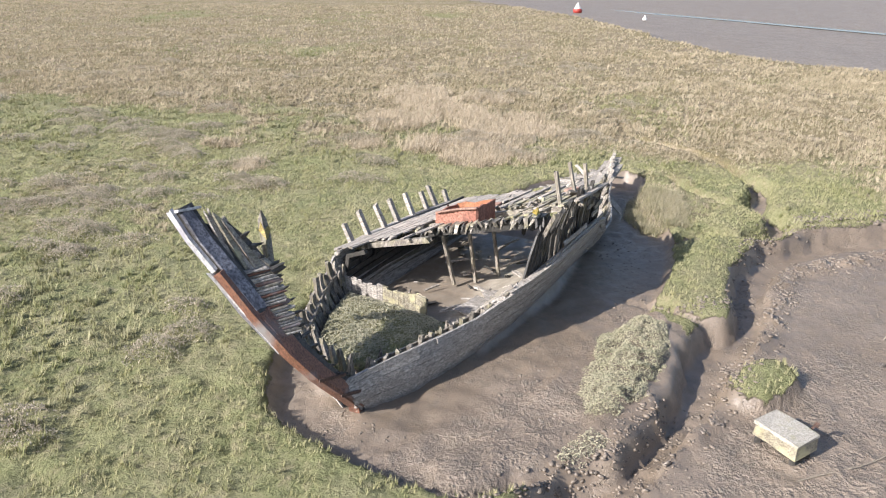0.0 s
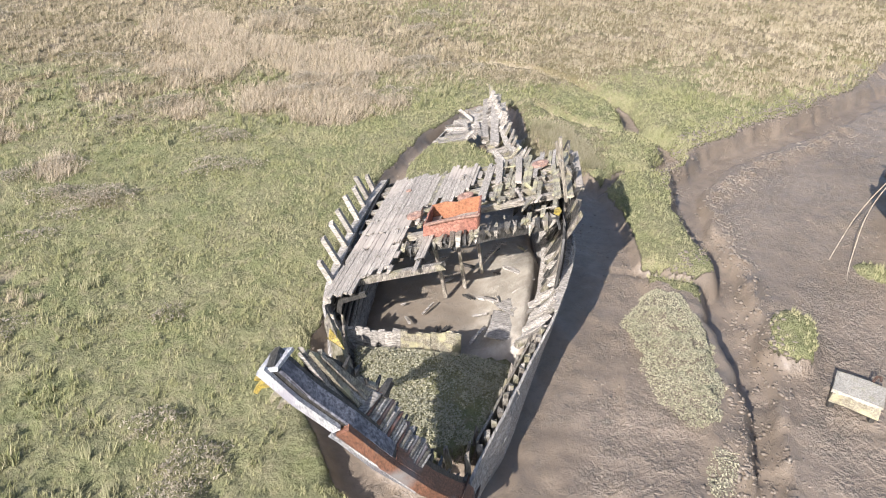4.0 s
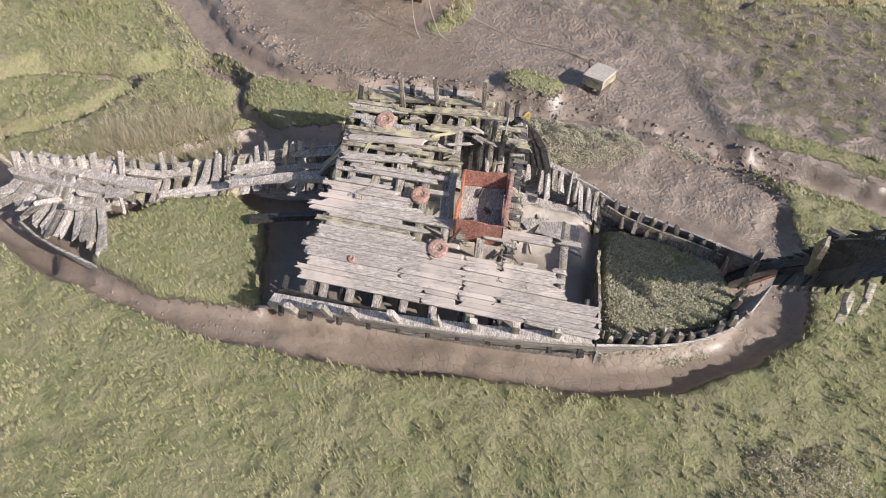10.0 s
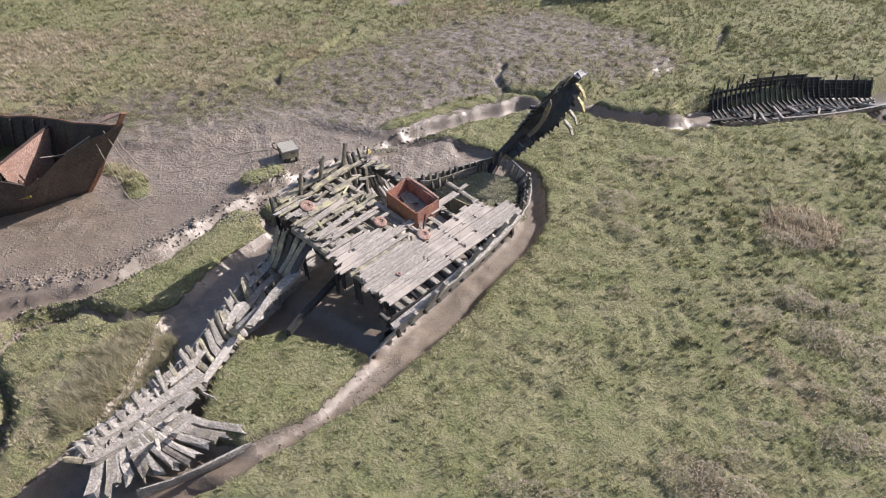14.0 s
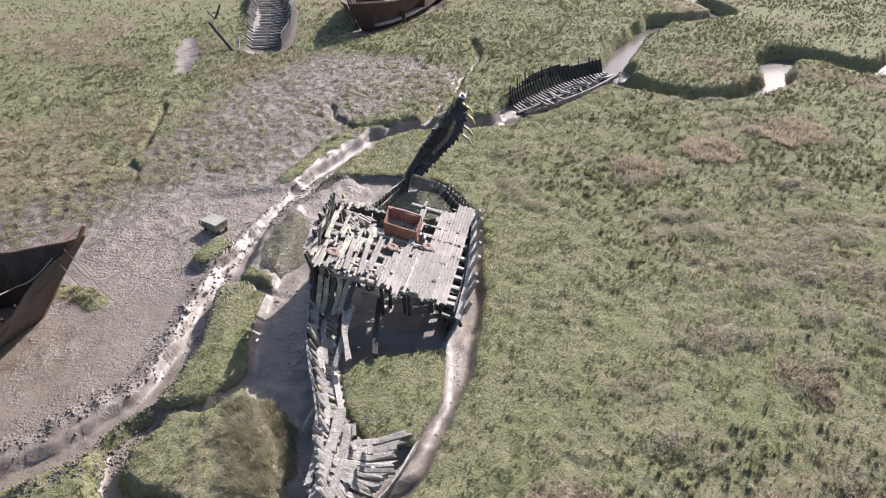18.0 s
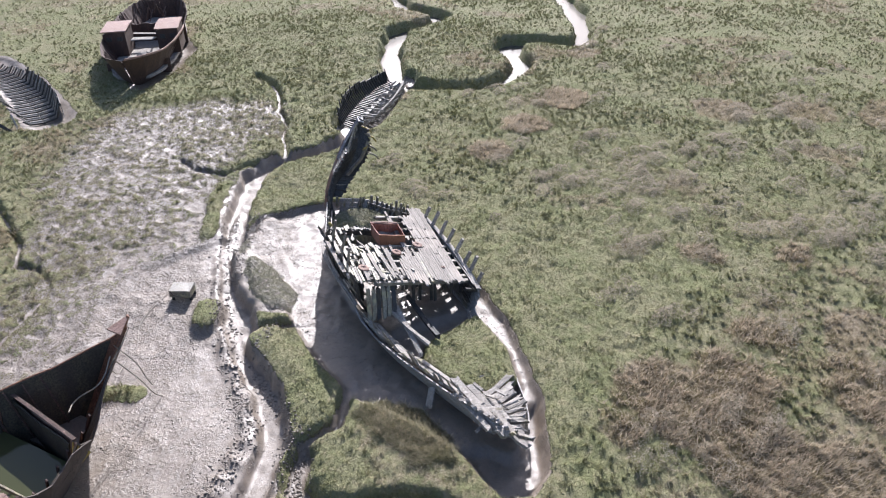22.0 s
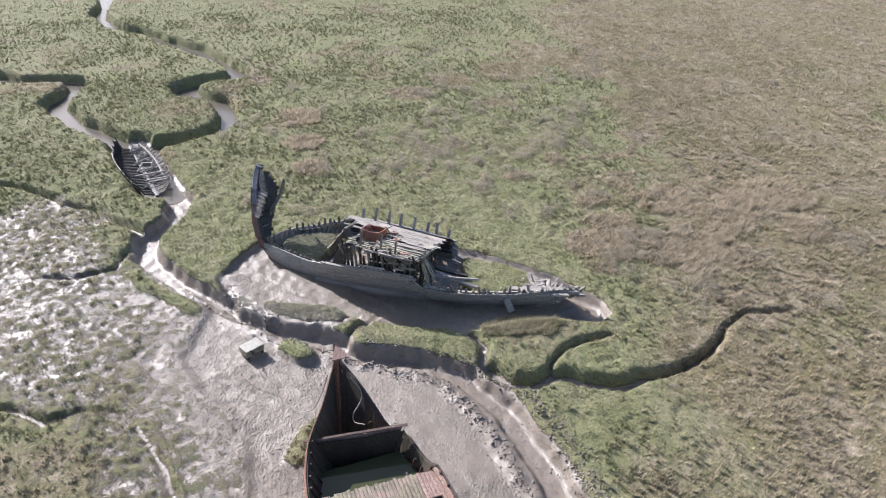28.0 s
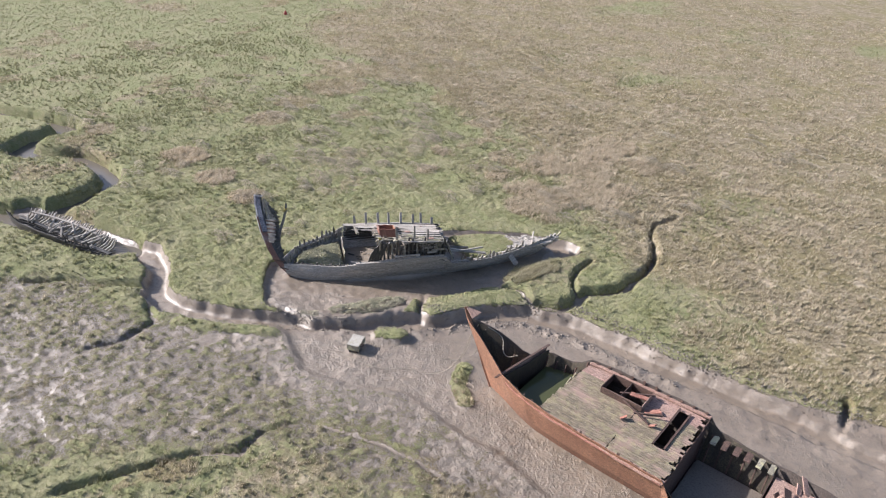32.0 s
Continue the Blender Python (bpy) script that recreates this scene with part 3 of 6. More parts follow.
def leafy(name, cols, rough=0.7, sheen=0.25, thin=0.0):
    """Blades and leaves, with a colour for each one."""
    n = Nodes(name)
    g = n.t.nodes.new("ShaderNodeNewGeometry")
    r = n.t.nodes.new("ShaderNodeValToRGB")
    r.color_ramp.elements[0].color = (*cols[0], 1)
    r.color_ramp.elements[1].color = (*cols[-1], 1)
    for i, c in enumerate(cols[1:-1]):
        e = r.color_ramp.elements.new((i + 1) / (len(cols) - 1))
        e.color = (*c, 1)
    n.link(g.outputs["Random Per Island"], r.inputs[0])
    col = n.mix(n.math("MULTIPLY", n.ramp(n.noise(n.pos(), 3.2, 3), 0.42, 0.66), 0.4), r.outputs[0], tuple(0.7 * k for k in cols[0]))
    col = n.mix(n.math("MULTIPLY", n.ramp(n.noise(n.pos(), 0.45, 3), 0.45, 0.65), 0.5), col, cols[-1 if sheen < 0.5 else 0])
    n.bsdf.inputs["Specular IOR Level"].default_value = 0.2
    if thin:
        tl = n.t.nodes.new("ShaderNodeBsdfTranslucent")
        n.link(col, tl.inputs["Color"])
        ms = n.t.nodes.new("ShaderNodeMixShader")
        ms.inputs[0].default_value = thin
        n.link(n.bsdf.outputs[0], ms.inputs[1])
        n.link(tl.outputs[0], ms.inputs[2])
        n.link(ms.outputs[0], n.t.nodes["Material Output"].inputs[0])
    return n.out(col, rough)


grass_green = leafy("grass_green", [(0.225, 0.232, 0.105), (0.268, 0.266, 0.126), (0.305, 0.292, 0.15), (0.37, 0.34, 0.21)], thin=0.2)
grass_rough = leafy("grass_rough", [(0.155, 0.172, 0.069), (0.195, 0.204, 0.088), (0.240, 0.234, 0.115), (0.37, 0.34, 0.22)], thin=0.15)
grass_straw = leafy("grass_straw", [(0.25, 0.21, 0.135), (0.40, 0.335, 0.235), (0.22, 0.20, 0.11), (0.58, 0.50, 0.37)], thin=0.35)
clump_straw = leafy("clump_straw", [(0.36, 0.32, 0.25), (0.58, 0.51, 0.42), (0.24, 0.22, 0.15), (0.48, 0.43, 0.34)], thin=0.5)
stalk_straw = leafy("stalk_straw", [(0.46, 0.39, 0.29), (0.64, 0.55, 0.43), (0.33, 0.28, 0.19), (0.55, 0.465, 0.35)], thin=0.45)
reed_pale = leafy("reed_pale", [(0.36, 0.33, 0.22), (0.52, 0.46, 0.34), (0.26, 0.255, 0.135)], thin=0.5)
bush_leaf = leafy("bush_leaf", [(0.33, 0.315, 0.22), (0.42, 0.395, 0.29), (0.26, 0.255, 0.16)], thin=0.08)


def silt_material():
    n = Nodes("silt_clods")
    p = n.pos()
    col = n.mix(n.ramp(n.noise(p, 0.35, 5), 0.38, 0.62), (0.144, 0.118, 0.092), (0.190, 0.160, 0.130))
    col = n.mix(n.ramp(n.noise(p, 9.0, 4), 0.45, 0.7), col, (0.110, 0.090, 0.070))
    n.bump(n.noise(p, 20.0, 3), 0.5, 0.03)
    return n.out(col, 0.45)


def water_material(name, tint, rough):
    n = Nodes(name)
    p = n.pos()
    n.bump(n.noise(p, 3.0, 3), 0.25, 0.02)
    n.bsdf.inputs["IOR"].default_value = 1.33
    return n.out(tint, rough)


silt_mat = silt_material()
creek_water_mat = water_material("creek_water", (0.12, 0.105, 0.085), 0.2)
hold_water_mat = water_material("hold_water", (0.06, 0.065, 0.03), 0.06)

# ---- ground: one sheet to the horizon ----
def spaced(mid, grow, end):
    """Grid lines that spread ever wider on both sides of a fine middle."""
    out, d = [mid[-1]], mid[-1] - mid[-2]
    while out[-1] < end:
        d *= grow
        out.append(out[-1] + d)
    back, d = [mid[0]], mid[1] - mid[0]
    while back[-1] > -end:
        d *= grow
        back.append(back[-1] - d)
    return np.array(back[:0:-1] + mid + out[1:])


def mesh_from(name, co, faces, mats, smooth_faces=True):
    """A mesh from numpy arrays of one face size."""
    me = bpy.data.meshes.new(name)
    me.vertices.add(len(co))
    me.vertices.foreach_set("co", np.ascontiguousarray(co, np.float32).ravel())
    k = faces.shape[1]
    me.loops.add(faces.size)
    me.loops.foreach_set("vertex_index", np.ascontiguousarray(faces, np.int32).ravel())
    me.polygons.add(len(faces))
    me.polygons.foreach_set("loop_start", np.arange(0, faces.size, k, dtype=np.int32))
    me.polygons.foreach_set("use_smooth", np.full(len(faces), smooth_faces, bool))
    for m in mats:
        me.materials.append(m)
    me.update(calc_edges=True)
    return me


gx = spaced([*np.arange(-72.0, -30.0, 0.34), *np.arange(-30.0, 40.0, 0.17)], 1.04, 2500.0)
gy = spaced([*np.arange(-38.0, -14.0, 0.34), *np.arange(-14.0, 46.0, 0.17)], 1.04, 2500.0)
XX, YY = np.meshgrid(gx, gy)
HH, MM, SS = ground(XX.ravel(), YY.ravel())
nxg, nyg = len(gx), len(gy)
idx = np.arange(nxg * nyg).reshape(nyg, nxg)
quads = np.stack([idx[:-1, :-1], idx[:-1, 1:], idx[1:, 1:], idx[1:, :-1]], -1).reshape(-1, 4)
ground_mesh = mesh_from("ground", np.c_[XX.ravel(), YY.ravel(), HH], quads, [ground_material()])
gu = (XX.ravel() - OX) * AX + (YY.ravel() - OY) * AY
gv = (XX.ravel() - OX) * PX + (YY.ravel() - OY) * PY
CC = smooth(0.0, 0.5, area_dist(XX.ravel(), YY.ravel(), BASIN)) * smooth(-2.0, -3.2, gv - 1.6 * smooth(1.0, -1.0, gu)) * smooth(14, 9, gu)
FF = smooth(-5.0, 0.3, area_dist(XX.ravel(), YY.ravel(), MUDFLAT)) * smooth(1.0, 1.8, line_dist(XX.ravel(), YY.ravel(), CHANNEL)) * (0.25 + 0.75 * smooth(20.0, 14.0, YY.ravel()))
for nm, vals in (("mud", MM), ("straw", SS), ("cracked", CC), ("flat", FF), ("dried", smooth(-0.1, 0.4, area_dist(gu, gv, MID_FILL)) * smooth(11.0, 9.5, gu) * (0.25 + 0.75 * smooth(-0.6, 0.5, gv)))):
    at = ground_mesh.attributes.new(nm, "FLOAT", "POINT")
    at.data.foreach_set("value", np.ascontiguousarray(vals, np.float32))
tagged(new("ground", ground_mesh), "salt marsh turf cut by grey-brown tidal mud creeks", "ground", kind="structure")


def sheet(name, pts, z, material, label, category):
    bm = bmesh.new()
    bm.faces.new([bm.verts.new((x, y, z)) for x, y in pts])
    me = bpy.data.meshes.new(name)
    bm.to_mesh(me)
    bm.free()
    me.materials.append(material)
    return tagged(new(name, me), label, category, kind="structure")


sheet("creek_water", [(-140, -50), (-13.5, -50), (-13.5, 40), (-140, 40)], -1.08, creek_water_mat, "shallow still water reflecting sky in the creek bed", "water")
bm = bmesh.new()
strip = []
for i, (x, y) in enumerate(STREAM):
    ax, ay = STREAM[max(i - 1, 0)]
    bx, by = STREAM[min(i + 1, len(STREAM) - 1)]
    d = math.hypot(bx - ax, by - ay)
    w = 1.6
    strip.append([bm.verts.new((x + sg * w * (by - ay) / d, y - sg * w * (bx - ax) / d, -2.05)) for sg in (-1, 1)])
for p, q in zip(strip[:-1], strip[1:]):
    bm.faces.new((p[0], p[1], q[1], q[0]))
me = bpy.data.meshes.new("river_water")
bm.to_mesh(me)
bm.free()
me.materials.append(creek_water_mat)
tagged(new("river_water", me), "narrow bright strip of river water", "water", kind="structure")

# ---- builders ----
rnd = random.Random(7)


def thing(name, at, label, category, group=""):
    e = new(name)
    e.empty_display_size = 0.3
    e.location = at
    return tagged(e, label, category, group)


def part(name, bm, material, parent, label=""):
    """Links a bmesh, given in world metres, as one mesh under a thing or a part."""
    root = Vector((0, 0, 0))
    o = parent
    while o is not None:
        root += o.location
        o = o.parent
    me = bpy.data.meshes.new(name)
    bmesh.ops.recalc_face_normals(bm, faces=bm.faces)
    bm.to_mesh(me)
    bm.free()
    me.transform(Matrix.Translation(-root))
    me.materials.append(material)
    ob = new(name, me)
    ob.parent = parent
    if label:
        ob["label"] = label
    return ob


def ring_loft(bm, rings, close=True, caps=True):
    vs = [[bm.verts.new(p) for p in r] for r in rings]
    k = len(vs[0])
    for a, b in zip(vs[:-1], vs[1:]):
        for i in range(k if close else k - 1):
            j = (i + 1) % k
            bm.faces.new((a[i], a[j], b[j], b[i]))
    if caps and close:
        bm.faces.new(vs[0][::-1])
        bm.faces.new(vs[-1])
    return vs


def timber(pts, w, t, side=None, rag=0.0, worn=0.12, taper=1.0, bm=None):
    """A beam along pts: w wide along side, t thick; rag: how far its ends are splintered."""
    bm = bm or bmesh.new()
    pts = [Vector(p) for p in pts]
    rings = []
    n = len(pts)
    for i, p in enumerate(pts):
        d = (pts[min(i + 1, n - 1)] - pts[max(i - 1, 0)]).normalized()
        s = Vector(side) if side is not None else Vector((PX, PY, 0))
        s = (s - d * s.dot(d))
        if s.length < 1e-3:
            s = d.orthogonal()
        s.normalize()
        q = d.cross(s)
        f = 1 + (taper - 1) * i / max(1, n - 1)
        ring = []
        for a, b in ((-1, -1), (-0.15, -1.06), (1, -1), (1, 0.8), (0.25, 1.05), (-1, 1)):
            e = 1 + rnd.uniform(-worn, worn)
            v = p + s * (a * w * 0.5 * e * f) + q * (b * t * 0.5 * (1 + rnd.uniform(-worn, worn)) * f)
            if rag and i in (0, n - 1):
                v += d * rnd.uniform(-rag, rag * 0.35) * (1 if i else -1)
            ring.append(v)
        rings.append(ring)
    ring_loft(bm, rings)
    return bm


def curve_at(tab, u):
    """Values of a table of (u, a, b, ...) at u, straight between rows."""
    if u <= tab[0][0]:
        return tab[0][1:]
    for a, b in zip(tab[:-1], tab[1:]):
        if u <= b[0]:
            f = (u - a[0]) / (b[0] - a[0])
            return tuple(p + f * (q - p) for p, q in zip(a[1:], b[1:]))
    return tab[-1][1:]


def frange(a, b, step):
    n = max(1, int(round((b - a) / step)))
    return [a + (b - a) * i / n for i in range(n + 1)]

# ---- the wooden wreck ----
RAIL_P = [(-0.75, 0.05, 0.75), (0.3, 0.35, 0.80), (1.4, 0.8, 0.88), (2.6, 1.2, 0.88), (3.7, 1.62, 0.98), (4.7, 2.1, 1.3), (6.1, 2.5, 1.5), (7.2, 2.7, 1.7),
          (9.3, 2.85, 1.85), (11.6, 2.75, 1.75), (12.0, 2.7, 1.1), (13.5, 2.5, 0.95), (15.0, 2.05, 0.8), (17.4, 1.2, 0.68), (18.6, 0.95, 0.9), (20.0, 0.5, 1.1), (21.7, 0.05, 1.25)]
FOOT_P = [(-0.1, 0.08, -0.6), (1.4, 0.85, -0.6), (3.5, 1.25, -0.6), (6.0, 1.5, -0.6), (9.0, 1.55, -0.6), (12.0, 1.5, -0.6), (15.0, 1.3, -0.55), (17.4, 0.7, -0.5), (20.0, 0.1, -0.3), (21.7, -0.05, 0.5)]
RAIL_S = [(-0.75, -0.25, 0.75), (-0.2, -1.3, 0.85), (0.7, -2.45, 0.85), (1.4, -2.9, 0.82), (2.2, -3.25, 0.85), (3.0, -3.6, 1.05), (4.1, -3.85, 1.2), (4.5, -4.08, 1.42), (6.4, -4.15, 1.36),
          (8.0, -4.12, 1.26), (9.5, -4.04, 1.18), (11.3, -3.88, 1.08), (12.6, -3.7, 0.95), (12.9, -3.3, 0.2), (14.0, -3.15, 0.02), (16.0, -3.15, 0.0), (18.3, -2.45, -0.02), (19.9, -1.95, 0.05), (21.5, -1.0, 0.12)]
FOOT_S = [(-0.1, -0.1, -0.6), (0.7, -1.15, -0.6), (2.2, -2.2, -0.6), (4.1, -2.85, -0.6), (6.4, -3.05, -0.6), (9.5, -3.0, -0.6), (12.6, -2.75, -0.6), (16.0, -3.0, -0.5), (18.3, -2.4, -0.5), (21.5, -1.0, -0.4)]

wreck = thing("wooden_shipwreck", S(0, 0, -0.5), "derelict grey timber sailing ship hull heeled over in mud", "shipwreck")


def strake(rail, foot, f0, f1, u0, u1, out, thick=0.07, rag=0.25, belly=0.25):
    """One hull plank between the fractions f0 and f1 of the side's height."""
    bm = bmesh.new()
    us = frange(u0, u1, 0.7)
    rings = []
    for i, u in enumerate(us):
        (rv, rz), (fv, fz) = curve_at(rail, u), curve_at(foot, u)
        ring = []
        du = rnd.uniform(-rag, rag) if i in (0, len(us) - 1) else 0
        for f, o in ((f0, 0), (f1, 0), (f1, thick), (f0, thick)):
            v = fv + (rv - fv) * f + out * (belly * math.sin(math.pi * f) * 0.6 - o)
            z = fz + (rz - fz) * f + (rnd.uniform(-0.012, 0.012))
            ring.append(S(u + du * (1 if o else 0.6), v, z))
        rings.append(ring)
    ring_loft(bm, rings)
    return bm


N_STR = 9
for k in range(N_STR):
    f0, f1 = k / N_STR + 0.001, (k + 1) / N_STR - 0.003
    cuts = [-0.55 + 0.5 * k / N_STR - 0.35 * (k / N_STR) ** 2, 2.6 + rnd.uniform(-1, 1), 6.8 + rnd.uniform(-1, 1), 11.8 + rnd.uniform(-0.3, 0.3), 15.5 + rnd.uniform(-1, 1), 20.4 + 0.12 * k]
    cuts[0] = -0.1 - 0.06 * k
    for a, b in zip(cuts[:-1], cuts[1:]):
        if a > 11 and k > 6 and rnd.random() < 0.35:
            continue
        part("hull_plank", strake(RAIL_P, FOOT_P, f0, f1, a + 0.01, b - 0.01, 1, rag=0.02 if k < 8 else 0.1), hull_wood, wreck)
for k in range(6):
    f0, f1 = k / 6 + 0.004, (k + 1) / 6 - 0.006
    cuts = [-0.1 - 0.07 * k, 3.6 + rnd.uniform(-1, 1), 8.0 + rnd.uniform(-1, 1), 12.7 + rnd.uniform(-0.2, 0.2), 17.0 + rnd.uniform(-1, 1), 21.0]
    for a, b in zip(cuts[:-1], cuts[1:]):
        if k > 3 and 12 < a < 16:
            continue
        part("hull_plank", strake(RAIL_S, FOOT_S, f0, f1, a + 0.01, b - 0.01, -1, rag=0.02, belly=0.05), hull_wood, wreck)

# ribs in the fore part, both sides, their heads above the rail
for u in frange(0.5, 4.1, 0.36):
    for rail, foot, sg in ((RAIL_P, FOOT_P, 1), (RAIL_S, FOOT_S, -1)):
        (rv, rz), (fv, fz) = curve_at(rail, u), curve_at(foot, u)
        up = rnd.uniform(0.02, 0.2) if sg > 0 else rnd.uniform(0.12, 0.5)
        o = 0.17 * sg
        q = rnd.uniform(-0.08, 0.08)
        pts = [S(u, fv - o, fz + 0.3), S(u, (rv + fv) / 2 - o + 0.1 * sg, (rz + fz) / 2), S(u + q * 0.5, rv - o, rz), S(u + q, rv - o + (rv - fv) * 0.1 * up, rz + up)]
        part("rib", timber(pts, 0.17, 0.15, (AX, AY, 0), 0.09, 0.15, 0.8), rib_wood, wreck)
        if rnd.random() < 0.7:
            part("rib_stub", timber([S(u + 0.1, rv - 2.6 * o, rz - 0.5), S(u + 0.12, rv - 2.3 * o, rz + rnd.uniform(-0.25, 0.1))], 0.13, 0.1, (AX, AY, 0), 0.1, 0.2, 0.6), rib_wood, wreck)
# inner lining low in the fore part
for sg, rail in ((1, RAIL_P), (-1, RAIL_S)):
    for j in range(2):
        us = frange(0.7, 4.1, 0.6)
        part("lining_plank", timber([S(u, curve_at(rail, u)[0] - 0.34 * sg, curve_at(rail, u)[1] - 0.18 - 0.2 * j) for u in us], 0.18, 0.06, (0, 0, 1), 0.2), rib_wood, wreck)

# broken port side amidships: uprights between rail and deck, with some boards left
for i, u in enumerate(frange(6.6, 11.5, 0.31)):
    rv, rz = curve_at(RAIL_P, u)
    top = deck_z(u, 2.6) + rnd.uniform(0.0, 0.5) * (1 if u > 7.6 else 0.2)
    if rnd.random() < 0.18:
        top -= rnd.uniform(0.4, 1.0)
    pts = [S(u, rv - 0.75, rz - 0.9), S(u + 0.03, rv - 0.34, rz), S(u + rnd.uniform(-0.05, 0.05), rv - 0.3, (rz + top) / 2), S(u + rnd.uniform(-0.07, 0.07), 2.68, top)]
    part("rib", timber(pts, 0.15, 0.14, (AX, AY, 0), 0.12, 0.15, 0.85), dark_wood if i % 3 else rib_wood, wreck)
for k in range(7):
    f = (k + 0.5) / 7
    u = 6.5 + (2.2 if k > 1 else 0) * rnd.random()
    while u < 11.4:
        L = rnd.uniform(0.5, 2.2)
        e = min(u + L, 11.6)
        if rnd.random() < (0.85 if u > 9 else 0.45):
            pts = []
            for q in frange(u, e, 0.8):
                rv, rz = curve_at(RAIL_P, q)
                top = deck_z(q, 2.4)
                pts.append(S(q, rv - 0.05 - 0.22 * f + rnd.uniform(-0.02, 0.02), rz + (top - rz) * f))
            part("hull_plank", timber(pts, 0.15, 0.05, (0, 0, 1), 0.2), hull_wood if k < 3 else rib_wood, wreck)
        u = e + rnd.uniform(0.05, 0.5)

# deck beams, athwart
for u, v0, v1 in ((5.35, -3.75, -0.9), (7.5, -3.8, -1.35), (8.45, -3.75, 2.5), (9.15, -3.7, 2.5), (9.85, -3.7, 2.5), (10.55, -3.6, 2.5), (11.25, -3.55, 2.5), (11.65, -3.5, 1.6)):
    pts = [S(u + rnd.uniform(-0.03, 0.03), v, deck_z(u, v) - 0.13 - 0.012 * (v + 0.7) ** 2 * 0.3) for v in frange(v0, v1, 1.0)]
    part("deck_beam", timber(pts, 0.2, 0.17, (AX, AY, 0), 0.12, 0.15), rib_wood if u < 7 else beam_wood, wreck)

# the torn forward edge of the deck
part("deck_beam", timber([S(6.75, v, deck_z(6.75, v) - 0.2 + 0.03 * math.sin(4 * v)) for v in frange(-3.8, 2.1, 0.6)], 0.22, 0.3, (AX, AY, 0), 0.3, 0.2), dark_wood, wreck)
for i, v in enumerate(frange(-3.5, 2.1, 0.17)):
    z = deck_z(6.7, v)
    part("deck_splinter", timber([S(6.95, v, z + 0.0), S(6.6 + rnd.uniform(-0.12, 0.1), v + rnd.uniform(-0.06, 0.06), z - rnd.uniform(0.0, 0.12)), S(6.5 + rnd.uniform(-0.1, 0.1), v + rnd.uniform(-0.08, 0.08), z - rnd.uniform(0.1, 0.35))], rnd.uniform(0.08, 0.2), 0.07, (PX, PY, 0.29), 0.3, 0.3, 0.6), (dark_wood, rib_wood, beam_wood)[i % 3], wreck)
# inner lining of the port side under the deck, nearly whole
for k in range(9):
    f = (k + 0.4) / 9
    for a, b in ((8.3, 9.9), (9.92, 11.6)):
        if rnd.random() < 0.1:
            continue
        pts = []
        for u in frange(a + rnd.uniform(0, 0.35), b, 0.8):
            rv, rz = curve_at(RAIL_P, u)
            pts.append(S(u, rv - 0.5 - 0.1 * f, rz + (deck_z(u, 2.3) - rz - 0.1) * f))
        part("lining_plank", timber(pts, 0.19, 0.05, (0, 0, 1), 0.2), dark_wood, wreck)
# deck planks: a whole strip to starboard, a broken field towards port
PW = 0.132


def stb_edge(u):
    return -4.0 + 0.125 * (u - 4.6)


def deck_plank(off, u0, u1, material=None, lift=0.0, w=PW - 0.005):
    us = frange(u0, u1, 0.9)
    sag = rnd.uniform(-0.01, 0.01)
    pts = []
    for u in us:
        v = stb_edge(u) + (off + PW / 2) * (1 - 0.004 * (u - 8))
        pts.append(S(u, v, deck_z(u, v) + 0.02 + sag + lift + rnd.uniform(-0.004, 0.004)))
    part("deck_plank", timber(pts, w, 0.055, (PX, PY, 0.29), 0.14, 0.03), material or deck_wood, wreck)


for row in range(11):
    cuts = sorted(rnd.sample((6.2, 6.9, 7.8, 8.7, 9.4, 10.2), 2))
    ends = [(4.45 if row < 6 else 5.35) + rnd.uniform(-0.14, 0.16), *cuts, 11.95 + rnd.uniform(-0.2, 0.18)]
    for a, b in zip(ends[:-1], ends[1:]):
        deck_plank(PW * row, a + 0.002, b - 0.002, w=PW - 0.004)
for row, u0, u1 in ((11, 5.3, 5.9), (11, 8.4, 12.0), (12, 8.0, 9.0), (12, 9.15, 11.8), (13, 9.3, 12.0), (14, 8.9, 11.9), (15, 9.5, 12.0), (16, 5.5, 8.6), (16, 8.62, 12.1), (17, 5.7, 12.0), (18, 9.2, 11.9),
                   (19, 9.5, 12.0), (20, 9.4, 11.6), (21, 9.7, 12.0), (11, 6.1, 6.7), (13, 7.7, 8.2)):
    deck_plank(PW * row, u0 + rnd.uniform(-0.12, 0.12), u1 + rnd.uniform(-0.3, 0.12), lichen_wood if row % 9 == 4 else None)
for row in range(22, 46):
    if rnd.random() < 0.74:
        deck_plank(PW * row, 10.45 + rnd.uniform(-0.8, 0.7), 11.75 - 0.01 * (row - 22) + rnd.uniform(-0.5, 0.25), rnd.choice((lichen_wood, None, silt_wood)), rnd.uniform(-0.05, 0.03), PW * rnd.uniform(0.7, 1.2))
for off, a, b in ((3.0, 8.5, 9.4), (3.3, 8.9, 11.2), (3.75, 8.6, 9.7), (4.1, 9.2, 10.4), (4.3, 8.4, 9.9), (4.6, 9.0, 11.0), (4.95, 8.5, 9.4), (5.1, 8.0, 9.2), (5.45, 9.4, 10.6), (2.0, 6.7, 7.3),
                  (3.95, 8.3, 8.8), (3.45, 8.5, 8.95), (5.3, 6.7, 7.4), (5.6, 6.9, 8.7), (4.8, 6.6, 7.0), (2.2, 4.9, 5.5)):
    for k in range(rnd.choice((1, 1, 2))):
        deck_plank(off + PW * k, a + rnd.uniform(-0.15, 0.15), b + rnd.uniform(-0.2, 0.15), lichen_wood if off > 3.6 else None, 0.02 + rnd.uniform(0, 0.03))
